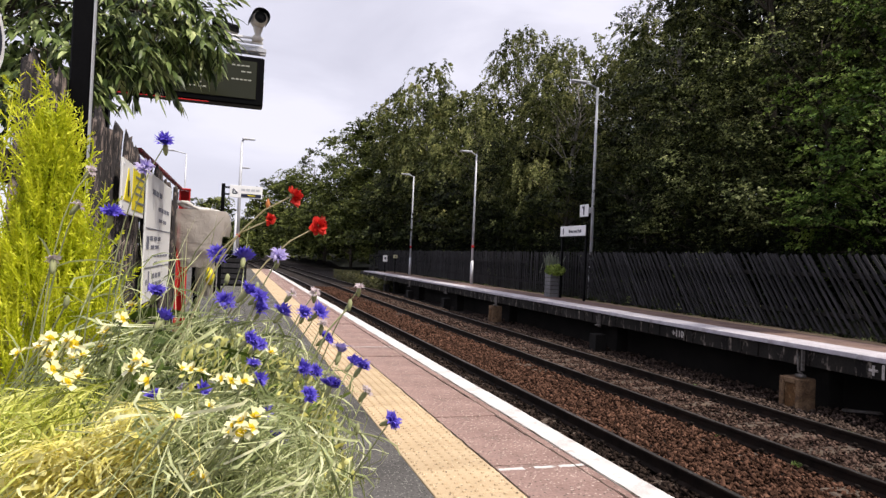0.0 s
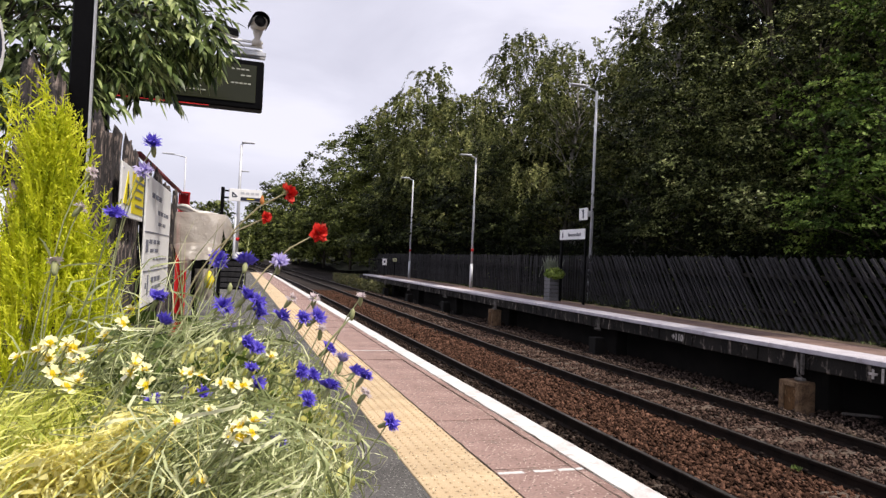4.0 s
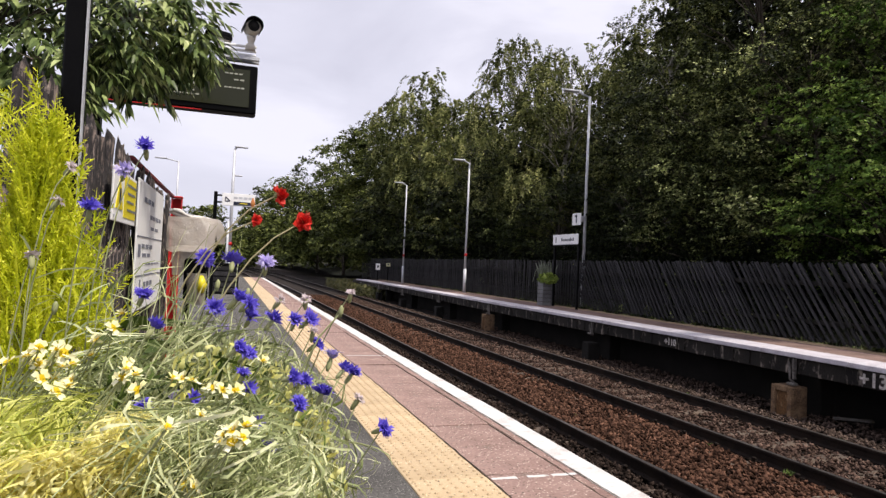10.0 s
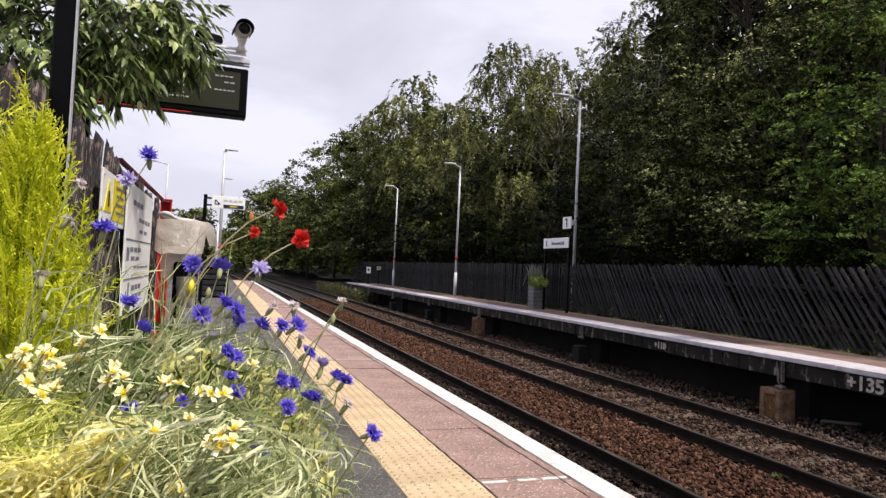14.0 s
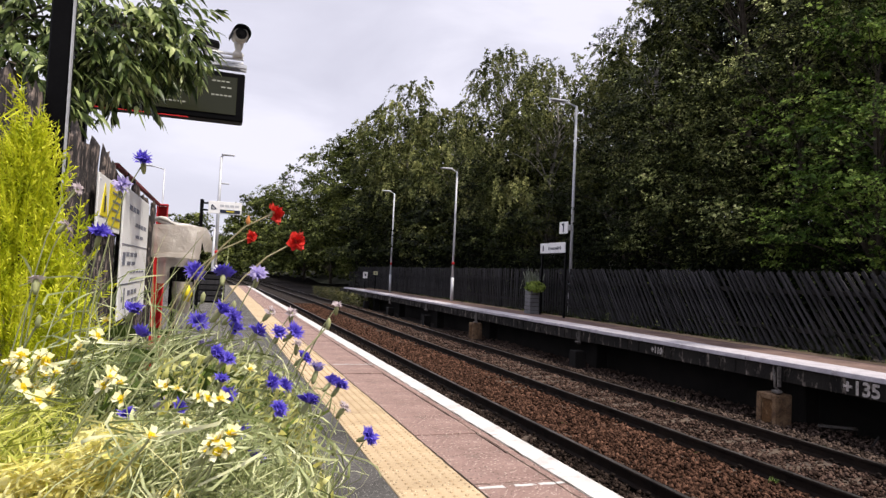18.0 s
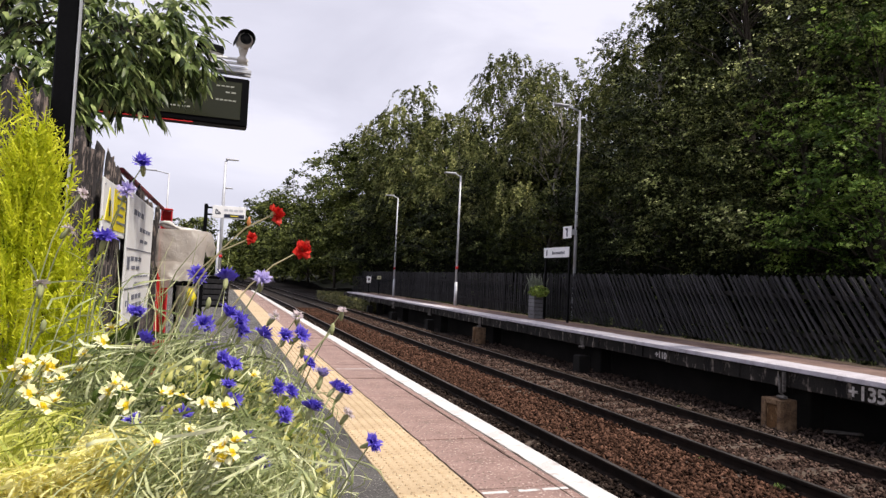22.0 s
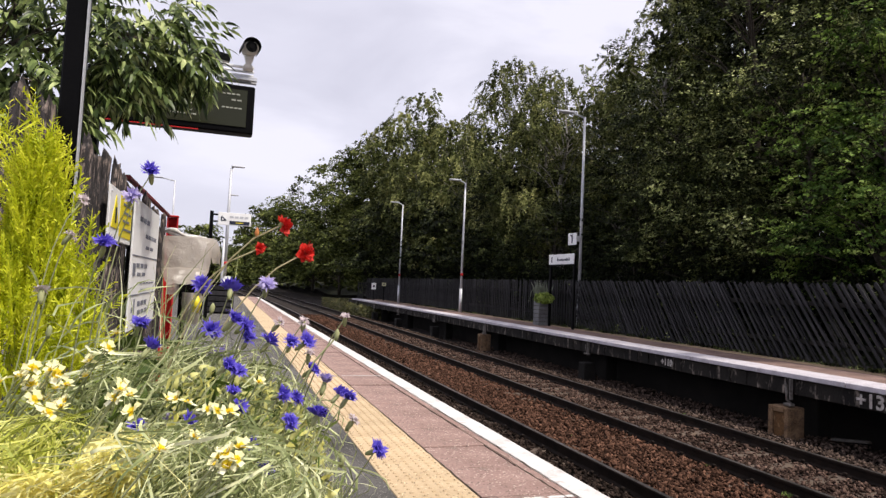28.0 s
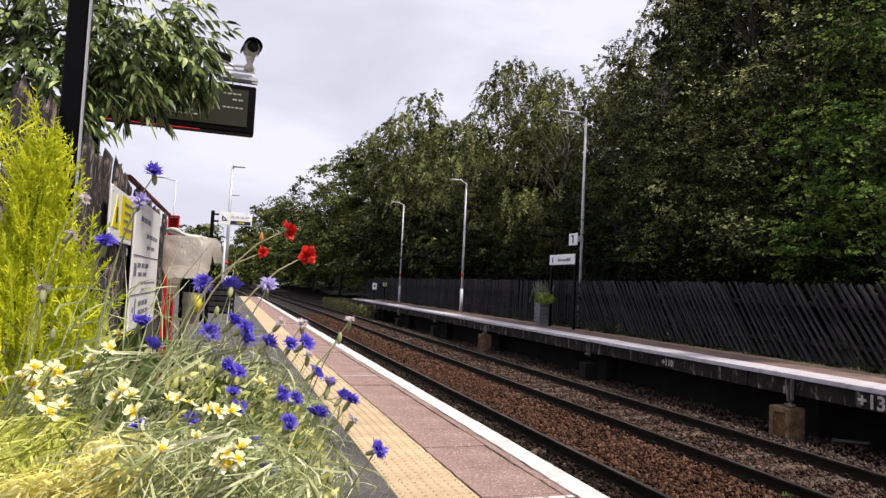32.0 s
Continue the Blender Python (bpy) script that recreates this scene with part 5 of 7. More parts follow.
def film_sheet(w0, w1, h, bulge, seed, n=18, m=12, belly=(0.12, 0.92)):
    """A crumpled sheet of film hanging from its top edge at the origin, bulging towards -y."""
    bm = bmesh.new()
    grid = []
    for j in range(m + 1):
        v = j / m
        row = []
        for i in range(n + 1):
            u = i / n * 2 - 1
            w = w0 + (w1 - w0) * v
            c = noise.noise(Vector((u * 2.3 + seed, v * 2.7, seed * 1.7))) * 0.022 + noise.noise(Vector((u * 9 + seed, v * 6, 3.0))) * 0.010
            d = bulge * math.sqrt(max(0.0, 1 - u * u)) * math.sin(math.pi * (belly[0] + (belly[1] - belly[0]) * v))
            row.append(bm.verts.new((u * w + 0.008 * noise.noise(Vector((v * 5, seed, 1))), -d + c * (0.5 + 0.8 * v * (1 - v)), -h * v + (0.02 * noise.noise(Vector((u * 3, seed, 7))) if j == m else 0))))
        grid.append(row)
    for a, b in zip(grid, grid[1:]):
        for i in range(n):
            bm.faces.new((a[i], b[i], b[i + 1], a[i + 1]))
    return bm


rim = part("rolled_rim", tubed([(0.225 * math.cos(a), 0.17 + 0.17 * math.sin(a), HOOP_Z + 0.02 + 0.014 * math.sin(5 * a) - 0.05 * math.cos(a)) for a in [k * math.pi / 12 for k in range(25)]], [0.019 + 0.009 * math.sin(k * 2.1) for k in range(25)], 7), ROLLED_FILM, stand, "rolled rim of clear film", True)
flap = part("front_film", film_sheet(0.228, 0.205, 0.31, 0.055, 2.0, belly=(0.15, 0.55)), FILM, stand, "billowing front of the clear bag", True)
flap.location = (0, 0.0, HOOP_Z)
hem = part("lower_film", film_sheet(0.205, 0.140, 0.22, 0.055, 5.0, belly=(0.55, 0.95)), FILM, flap, "loose lower part of the clear bag", True)
hem.location = (0, 0.0, -0.309)
cheek = part("side_film", film_sheet(0.11, 0.09, 0.24, 0.05, 9.0, 8, 8), FILM, stand, "bulging side of the clear bag", True)
cheek.matrix_basis = pose(0.205, 0.13, HOOP_Z, 0, 0, 70)
back = part("back_film", film_sheet(0.20, 0.17, 0.52, 0.03, 12.0), FILM, stand, "hanging back of the clear bag", True)
back.location = (0.0, 0.30, HOOP_Z - 0.02)
inner = part("inner_bag", film_sheet(0.09, 0.08, 0.30, 0.07, 15.0), FILM, stand, "second clear bag hanging below", True)
inner.location = (0.06, 0.22, 1.06)
part("rubbish", tubed([(0.10, 0.17, 0.88), (0.11, 0.16, 0.96), (0.10, 0.17, 1.04)], [0.03, 0.05, 0.02], 7), SIGN_YELLOW, stand, "yellow wrapper in the bag")
part("dark_liner", boxed(-0.06, 0.16, 0.225, 0.30, 0.78, 1.20, bevel=0.02), BLACK_PAINT, stand, "dark panel behind the bags")

# ---- ash branches hanging over the fence ----
# the ramp's ends stand in for shadowed leaves and bright highlights
LEAF_ASH = leafy("ash_leaf", [(0.006, 0.012, 0.004), (0.030, 0.050, 0.013), (0.160, 0.220, 0.065), (0.43, 0.50, 0.20), (0.76, 0.79, 0.44)], rough=0.38, through=0.26, spec=0.25, patch=7.0, skew=0.74)


def leaflet_set(r, base, way, length, width, sag):
    """Pointed folded leaflets: eight triangles each."""
    n = len(base)
    up = np.array([0, 0, 1.0]) + r.normal(0, 0.45, (n, 3))
    s = np.cross(way, up)
    s /= np.linalg.norm(s, axis=1)[:, None] + 1e-9
    nr = np.cross(s, way)
    L, W = length[:, None], width[:, None]
    dn = np.array([0, 0, -1.0]) * (sag * length)[:, None]
    p = lambda a, b, c: base + way * L * a + s * W * b + nr * W * c + dn * a * a
    v = np.stack([p(0, 0, 0), p(0.33, 0, 0), p(0.68, 0, 0), p(1, 0, 0), p(0.30, 0.5, 0.16), p(0.66, 0.40, 0.14), p(0.30, -0.5, 0.16), p(0.66, -0.40, 0.14)], 1)
    t = np.array([[0, 1, 4], [1, 5, 4], [1, 2, 5], [2, 3, 5], [0, 6, 1], [1, 6, 7], [1, 7, 2], [2, 7, 3]])
    return v.reshape(-1, 3), (np.arange(n)[:, None, None] * 8 + t[None]).reshape(-1, 3)


def spray_of(r, centre, radius, count):
    """Compound leaves of an ash hanging in a rough ball, as leaflet bases and ways."""
    B, D = [], []
    for i in range(count):
        u = r.normal(0, 1, 3)
        u /= np.linalg.norm(u)
        at = np.array(centre) + u * np.array(radius) * r.uniform(0.35, 1.0)
        way = u * np.array([1, 1, 0.6]) + np.array([0.20, -0.15, -0.50]) + r.normal(0, 0.5, 3)
        way /= np.linalg.norm(way)
        side = np.cross(way, np.array([0, 0, 1.0]) + r.normal(0, 0.2, 3))
        side /= np.linalg.norm(side) + 1e-9
        ln = r.uniform(0.13, 0.24)
        for k in range(4):
            f = (k + 1) / 4.4
            for q in (-1, 1):
                B.append(at + way * ln * f + np.array([0, 0, -0.05 * f * f]))
                d = way * 0.75 + side * q * 0.75 + np.array([0, 0, -0.35])
                D.append(d / np.linalg.norm(d))
        B.append(at + way * ln + np.array([0, 0, -0.05]))
        D.append(way)
    return np.array(B), np.array(D)


ash = thing("ash_tree", "leafy ash tree overhanging the old fence", "tree", (-2.1, 5.0, -0.2))
part("trunk", tubed([(0, 0, -0.3), (0.02, 0, 1.0), (0.10, -0.05, 2.2), (0.22, -0.1, 3.2), (0.3, -0.1, 4.4)], [0.13, 0.12, 0.10, 0.075, 0.03], 8), BARK, ash, "trunk", True)
BRANCHES = (
    # foot on the trunk, crown ball centre and radii in the world, compound leaves
    ((-1.9, 4.9, 2.3), (-0.50, 4.45, 2.73), (0.30, 0.50, 0.36), 80),
    ((-1.9, 4.9, 2.2), (-0.70, 4.30, 2.52), (0.26, 0.40, 0.28), 74),
    ((-1.9, 4.9, 2.5), (-0.31, 4.60, 2.74), (0.20, 0.35, 0.27), 50),
    ((-1.9, 4.9, 2.0), (-1.15, 4.40, 2.60), (0.36, 0.50, 0.48), 112),
    ((-1.9, 4.9, 1.8), (-1.45, 4.20, 2.25), (0.34, 0.40, 0.40), 90),
    ((-1.9, 4.9, 2.9), (-1.02, 4.70, 3.16), (0.40, 0.55, 0.35), 66),
    ((-1.9, 4.9, 2.9), (-1.40, 4.60, 3.10), (0.50, 0.50, 0.40), 78),
    ((-1.9, 4.9, 1.6), (-0.95, 3.90, 2.12), (0.20, 0.30, 0.24), 40),
)
ash_boughs = []
for k, (foot, c, rd, cnt) in enumerate(BRANCHES):
    r = np.random.default_rng(300 + k)
    root = Vector(foot)
    c0, c1 = Vector(c) - root, Vector(rd)
    mid = c0 * 0.5 + Vector((0, 0, 0.22))
    bm = tubed([(0, 0, 0), mid, c0], [0.014, 0.009, 0.004], 6)
    for j in range(7):
        e = c0 + Vector((r.uniform(-1, 1) * c1.x, r.uniform(-1, 1) * c1.y, r.uniform(-1, 0.6) * c1.z)) * 0.85
        tube(bm, [mid.lerp(c0, r.uniform(0.1, 1)), c0.lerp(e, 0.5) + Vector((0, 0, 0.04)), e], [0.008, 0.006, 0.003], 4, cap=False)
    bough = part("bough", bm, BARK, ash)
    bough.location = root - Vector((-2.1, 5.0, -0.2))
    B, D = spray_of(r, c0, rd, cnt)
    n = len(B)
    v, f = leaflet_set(r, B, D, r.uniform(0.060, 0.118, n), r.uniform(0.021, 0.035, n), 0.38)
    raw("leaves", v, f, LEAF_ASH, bough, "drooping pointed leaflets").data.polygons.foreach_set("use_smooth", np.ones(len(f), bool))
    ash_boughs.append(bough)

# far shrubs closing the view past the near platform
tree(-4.4, 120, -1.0, 10.6, 2.5, 71, 7000, 0.45, LEAF_FAR, "distant round tree beyond the near platform", BARK, lobes=24)
tree(-9.5, 118, -1.0, 6.5, 4.0, 72, 4500, 0.55, LEAF_FAR, "distant shrub beyond the near platform", BARK, lobes=24)
tree(-1.2, 135, -1.0, 6.0, 3.5, 73, 4500, 0.6, LEAF_FAR, "distant shrub beside the line", BARK, lobes=24)
tree(0.2, 190, -1.0, 7.5, 5.0, 74, 5000, 0.8, LEAF_FAR, "distant dark shrub beside the curving line", BARK, lobes=24)

# ---- the raised flower bed before the camera ----
BED_SOIL = 0.72
bed_box = thing("flower_planter", "dark timber planter box filled with soil", "planter", (-0.24, 0.98, 0))
for k in range(5):
    z = k * 0.145
    part("board", boxed(-0.36, 0.36, -0.55, -0.525, z, z + 0.14, bevel=0.006), TARRED, bed_box)
    part("board", boxed(-0.36, 0.36, 0.525, 0.55, z, z + 0.14, bevel=0.006), TARRED, bed_box)
    part("board", boxed(-0.36, -0.335, -0.523, 0.523, z, z + 0.14, bevel=0.006), TARRED, bed_box)
    part("board", boxed(0.335, 0.36, -0.523, 0.523, z, z + 0.14, bevel=0.006), TARRED, bed_box)
part("soil", boxed(-0.333, 0.333, -0.522, 0.522, 0.02, BED_SOIL, bevel=0.004), SOIL, bed_box)

BLUE_PETAL = leafy("blue_petal", [(0.030, 0.014, 0.20), (0.080, 0.050, 0.44), (0.155, 0.118, 0.66), (0.36, 0.32, 0.80)], rough=0.6, through=0.3, patch=60)
PALE_PETAL = leafy("pale_violet_petal", [(0.16, 0.13, 0.55), (0.32, 0.27, 0.66), (0.55, 0.48, 0.74), (0.72, 0.66, 0.80)], rough=0.6, through=0.3, patch=60)
FADED_PETAL = leafy("faded_papery_petal", [(0.32, 0.25, 0.27), (0.48, 0.40, 0.42), (0.62, 0.53, 0.55), (0.36, 0.28, 0.42)], rough=0.8, through=0.3, patch=60)
RED_PETAL = leafy("scarlet_petal", [(0.26, 0.006, 0.008), (0.56, 0.016, 0.014), (0.78, 0.045, 0.030), (0.82, 0.16, 0.11)], rough=0.6, through=0.3, patch=60)
ORANGE_BUD = leafy("orange_bud", [(0.42, 0.13, 0.04), (0.60, 0.24, 0.08), (0.66, 0.34, 0.14)], rough=0.6, through=0.2, patch=60)
WHITE_PETAL = leafy("creamy_white_petal", [(0.86, 0.79, 0.30), (0.88, 0.84, 0.50), (0.89, 0.88, 0.72)], rough=0.6, through=0.25, patch=40)
EGG_YOLK = leafy("yellow_petal_base", [(0.62, 0.44, 0.01), (0.76, 0.58, 0.02), (0.82, 0.68, 0.06)], rough=0.6, through=0.25, patch=40)
STEM_GREEN = leafy("grey_green_stem", [(0.20, 0.23, 0.10), (0.34, 0.36, 0.18), (0.48, 0.48, 0.28)], rough=0.7, through=0.1, patch=12)
DRY_STEM = leafy("olive_brown_stem", [(0.27, 0.23, 0.12), (0.40, 0.35, 0.20), (0.50, 0.44, 0.27)], rough=0.7, through=0.05, patch=12)
# blade and conifer ramps put dark gaps and sunlit highlights into the colour
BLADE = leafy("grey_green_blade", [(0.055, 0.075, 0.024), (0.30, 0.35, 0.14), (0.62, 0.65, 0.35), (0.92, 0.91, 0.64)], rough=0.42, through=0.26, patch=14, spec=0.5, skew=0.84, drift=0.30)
# dark end of this ramp puts shade into the leaf colour
GREEN_BLADE = leafy("shaded_green_blade", [(0.020, 0.036, 0.008), (0.085, 0.13, 0.022), (0.28, 0.36, 0.07)], rough=0.5, through=0.2, patch=7)
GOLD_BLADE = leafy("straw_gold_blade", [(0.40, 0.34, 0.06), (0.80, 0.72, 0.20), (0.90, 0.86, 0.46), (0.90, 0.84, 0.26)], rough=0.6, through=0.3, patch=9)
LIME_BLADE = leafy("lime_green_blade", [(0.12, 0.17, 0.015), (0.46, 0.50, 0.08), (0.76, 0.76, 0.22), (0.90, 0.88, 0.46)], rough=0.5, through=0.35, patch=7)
CALYX = leafy("scaly_calyx", [(0.22, 0.25, 0.11), (0.38, 0.38, 0.20)], rough=0.7, through=0.0, patch=60)
CONIFER = leafy("golden_conifer_spray", [(0.10, 0.15, 0.006), (0.38, 0.45, 0.014), (0.70, 0.72, 0.036), (0.86, 0.85, 0.11)], rough=0.6, through=0.36, patch=16, drift=0.5, skew=1.6)


def petals(r, rows):
    """Four-cornered petals. rows: base, way, face, length, width for each."""
    vs, fs = [], []
    for k, (b, d, nr, ln, w) in enumerate(rows):
        s = np.cross(d, nr)
        s /= np.linalg.norm(s) + 1e-9
        vs += [b, b + d * ln * 0.62 + s * w * 0.5, b + d * ln + nr * ln * 0.12, b + d * ln * 0.62 - s * w * 0.5]
        fs.append((4 * k, 4 * k + 1, 4 * k + 2, 4 * k + 3))
    return np.array(vs), np.array(fs)


def floret(seed, spread):
    """One ragged trumpet of a cornflower: a narrow neck that opens into five pointed teeth. It lies along +x."""
    r = np.random.default_rng(seed)
    vs = [(0, 0, 0)]
    fs = []
    rim = []
    for q in range(6):
        w = (q - 2.5) * 0.40
        k = spread * r.uniform(0.60, 0.72)
        rim.append(len(vs))
        vs.append((k * math.cos(w * 0.8), k * math.sin(w * 0.8), spread * (0.10 + 0.10 * abs(q - 2.5) + r.normal(0, 0.04))))
    for q in range(5):
        w = (q - 2) * 0.38 + r.normal(0, 0.08)
        k = spread * r.uniform(0.88, 1.08)
        vs.append((k * math.cos(w), k * math.sin(w), spread * (0.16 + r.normal(0, 0.12))))
        fs += [(0, rim[q], rim[q + 1]), (rim[q], len(vs) - 1, rim[q + 1])]
    return np.array(vs), np.array(fs)


def tuft_head(seed, spread):
    """The dark middle of a cornflower: upright slender florets."""
    r = np.random.default_rng(seed)
    rows = []
    for i in range(12):
        d = np.array([r.normal(0, 0.5), r.normal(0, 0.5), 1.0])
        d /= np.linalg.norm(d)
        rows.append((np.zeros(3), d, np.array([1.0, 0, 0]), spread * r.uniform(0.5, 0.8), spread * 0.20))
    return petals(r, rows)


def round_petals(rows):
    """Broad petals with a blunt tip, two quads each, joined at the base."""
    vs, fs = [], []
    for k, (b, d, nr, ln, w) in enumerate(rows):
        s = np.cross(d, nr)
        s /= np.linalg.norm(s) + 1e-9
        c = nr * ln * 0.10
        vs += [b, b + d * ln * 0.45 + s * w * 0.40 + c, b + d * ln * 0.95 + s * w * 0.40, b + d * ln * 0.90, b + d * ln * 0.95 - s * w * 0.40, b + d * ln * 0.45 - s * w * 0.40 + c]
        fs += [(6 * k, 6 * k + 1, 6 * k + 2, 6 * k + 3), (6 * k, 6 * k + 3, 6 * k + 4, 6 * k + 5)]
    return np.array(vs), np.array(fs)


HEADS = {}
for key, mt, sp in (("b", BLUE_PETAL, 0.0150), ("v", PALE_PETAL, 0.0150), ("p", FADED_PETAL, 0.0095)):
    made = []
    for q in range(4):
        v, f = floret(50 + q + ord(key), sp)
        o = raw("floret", v, f, mt)
        made.append(o.data)
        bpy.data.objects.remove(o)
    v, f = tuft_head(80 + ord(key), sp)
    o = raw("flower_head", v, f, mt)
    HEADS[key] = (o.data, made)
    bpy.data.objects.remove(o)
bm = bmesh.new()
tube(bm, [(0, 0, -0.014), (0, 0, -0.010), (0, 0, -0.004), (0, 0, 0.002)], [0.0014, 0.0029, 0.0033, 0.0022], 7)
tmp = part("calyx", bm, CALYX, smooth=True)
CALYX_ME = tmp.data
bpy.data.objects.remove(tmp)


def curve3(a, c, b, n=7):
    a, b, c = Vector(a), Vector(b), Vector(c)
    return [a * (1 - t) ** 2 + c * (2 * t * (1 - t)) + b * t * t for t in [i / n for i in range(n + 1)]]


SWAYERS = []


def root_of(head, pr, pull=0.45):
    x = head[0] * 0.75 - 0.075 + pr.uniform(-0.05, 0.02)
    y = max(0.50, min(1.4, head[1] + pr.uniform(-0.05, 0.10)))
    return Vector((max(-0.54, min(0.06, x)), y, BED_SOIL))


def cornflower(head, key, wind, seed, group, label):
    """One cornflower: stem, scaly calyx, ragged head, narrow leaves."""
    pr = random.Random(seed)
    root = root_of(head, pr)
    t = thing("cornflower", label, "flower", root, group)
    top = Vector(head) - root
    ctrl = Vector((top.x - pr.uniform(0.035, 0.085), top.y * 0.4, top.z - pr.uniform(0.07, 0.13)))
    pts = curve3((0, 0, -0.01), ctrl, top, 8)
    part("stem", tubed(pts, [0.0012 - 0.0004 * i / 8 for i in range(9)], 5), STEM_GREEN, t)
    out = (pts[-1] - pts[-2]).normalized()
    lean = Vector((out.x * 0.8 + pr.uniform(-0.45, 0.45), out.y - pr.uniform(-0.35, 0.75), 0.35 + 0.6 * pr.random()))
    q = lean.normalized().to_track_quat("Z", "Y").to_matrix().to_4x4()
    m = Matrix.Translation(top) @ q @ Matrix.Rotation(pr.uniform(0, 6.28), 4, "Z") @ Matrix.Scale(pr.uniform(0.95, 1.20) * min(1.08, head[1] / 0.88), 4)
    shared("calyx", CALYX_ME, t, m)
    tuft_me, florets = HEADS[key]
    crown = shared("flower_head", tuft_me, t, m)
    n = 13 if key != "p" else 6
    for k in range(n):
        shared("floret", pr.choice(florets), crown, Matrix.Rotation(6.283 * k / n + pr.uniform(-0.2, 0.2), 4, "Z") @ Matrix.Rotation(-pr.uniform(0.05, 1.35) + (0.5 if key == "p" else 0), 4, "Y") @ Matrix.Scale(pr.uniform(0.75, 1.12), 4))
    rr = np.random.default_rng(seed)
    for k in range(4):
        i = 2 + k
        b = np.array(pts[i])[None]
        d = np.array([pr.uniform(-1, 1), pr.uniform(-0.6, 0.6), pr.uniform(0.5, 1.2)])
        d = (d / np.linalg.norm(d))[None]
        v, f = leaflet_set(rr, b, d, np.array([pr.uniform(0.045, 0.085)]), np.array([0.0045]), 0.35)
        raw("leaf", v, f, BLADE, t)
    SWAYERS.append((t, wind, Vector(head)))
    return t


DEEP = (
    (-0.165, 0.934, 1.278, "fb172"), (-0.105, 0.965, 1.367, "fb273"), (-0.105, 0.942, 1.167, "fb366"), (-0.078, 0.842, 1.140, "fb257"), (-0.071, 0.700, 1.077, "fb257"),
    (-0.031, 0.999, 1.221, "fb366"), (0.007, 1.020, 1.218, "fb366"), (-0.016, 0.947, 1.156, "fb428"), (0.012, 0.848, 1.176, "fb428"), (0.026, 0.877, 1.168, "fb428"),
    (0.032, 0.896, 1.149, "fb428"), (0.061, 0.914, 1.144, "fb428"), (0.084, 0.852, 1.149, "fb428"), (0.103, 0.870, 1.149, "fb428"), (0.122, 0.905, 1.116, "fb618"))
DEEP_LOW = (
    (0.012, 0.706, 1.133, "fb625"), (0.023, 0.732, 1.124, "fb625"), (0.020, 0.702, 1.107, "fb625"), (0.025, 0.699, 1.093, "fb625"), (0.071, 0.733, 1.100, "fb625"),
    (0.088, 0.766, 1.089, "fb625"), (0.110, 0.742, 1.079, "fb678"), (0.077, 0.693, 1.078, "fb625"), (0.035, 0.692, 1.060, "fb257"), (0.047, 0.651, 1.044, "fb257"),
    (0.130, 0.727, 1.110, "fb618"), (0.142, 0.741, 1.103, "fb618"), (0.171, 0.706, 1.047, "fb678"), (-0.027, 0.724, 1.079, "fb257"))
PALE = ((-0.119, 0.938, 1.326, "fb245"), (0.049, 0.879, 1.220, "fviolet"), (0.139, 0.880, 1.100, "fb618"), (-0.049, 0.860, 1.052, "fb257"), (-0.002, 0.944, 1.123, "fb428"))
FADED = ((0.113, 0.888, 1.133, "fb428"), (0.163, 0.884, 1.188, "fb618"), (0.109, 0.942, 1.172, "fb428"), (0.074, 0.945, 1.172, "fviolet"), (0.172, 0.844, 1.051, "fb678"),
         (-0.198, 0.974, 1.336, "fb172"), (-0.200, 0.927, 1.287, "fb172"), (-0.213, 0.874, 1.217, "fb172"))
for rows, key, label in ((DEEP, "b", "deep blue cornflower on a thin grey-green stem"), (DEEP_LOW, "b", "deep blue cornflower low among grey-green leaves"),
                         (PALE, "v", "pale violet cornflower fading at its edges"), (FADED, "p", "faded papery cornflower gone to seed")):
    for i, (x, y, z, wind) in enumerate(rows):
        cornflower((x, y, z), key, wind, 1000 + len(SWAYERS), "cornflowers in the bed", label)


# scarlet flowers on long thin stalks
def ruffled(seed):
    r = np.random.default_rng(seed)
    rows = []
    for ring, n, tl, ln in ((0, 11, 0.05, 0.0150), (1, 11, 0.45, 0.0135), (2, 10, 0.85, 0.0120), (3, 8, 1.25, 0.0100)):
        for i in range(n):
            a = 2 * math.pi * (i + 0.5 * ring) / n + r.normal(0, 0.15)
            t = tl + r.normal(0, 0.30)
            d = np.array([math.cos(a) * math.cos(t), math.sin(a) * math.cos(t), math.sin(t)])
            nr = np.array([-math.cos(a) * math.sin(t), -math.sin(a) * math.sin(t), math.cos(t)]) + r.normal(0, 0.70, 3)
            rows.append((d * 0.001, d, nr / np.linalg.norm(nr), ln * r.uniform(0.70, 1.12), ln * r.uniform(0.5, 0.9)))
    return petals(r, rows)


RED_LABEL = "scarlet ruffled flower on a long bare stalk"
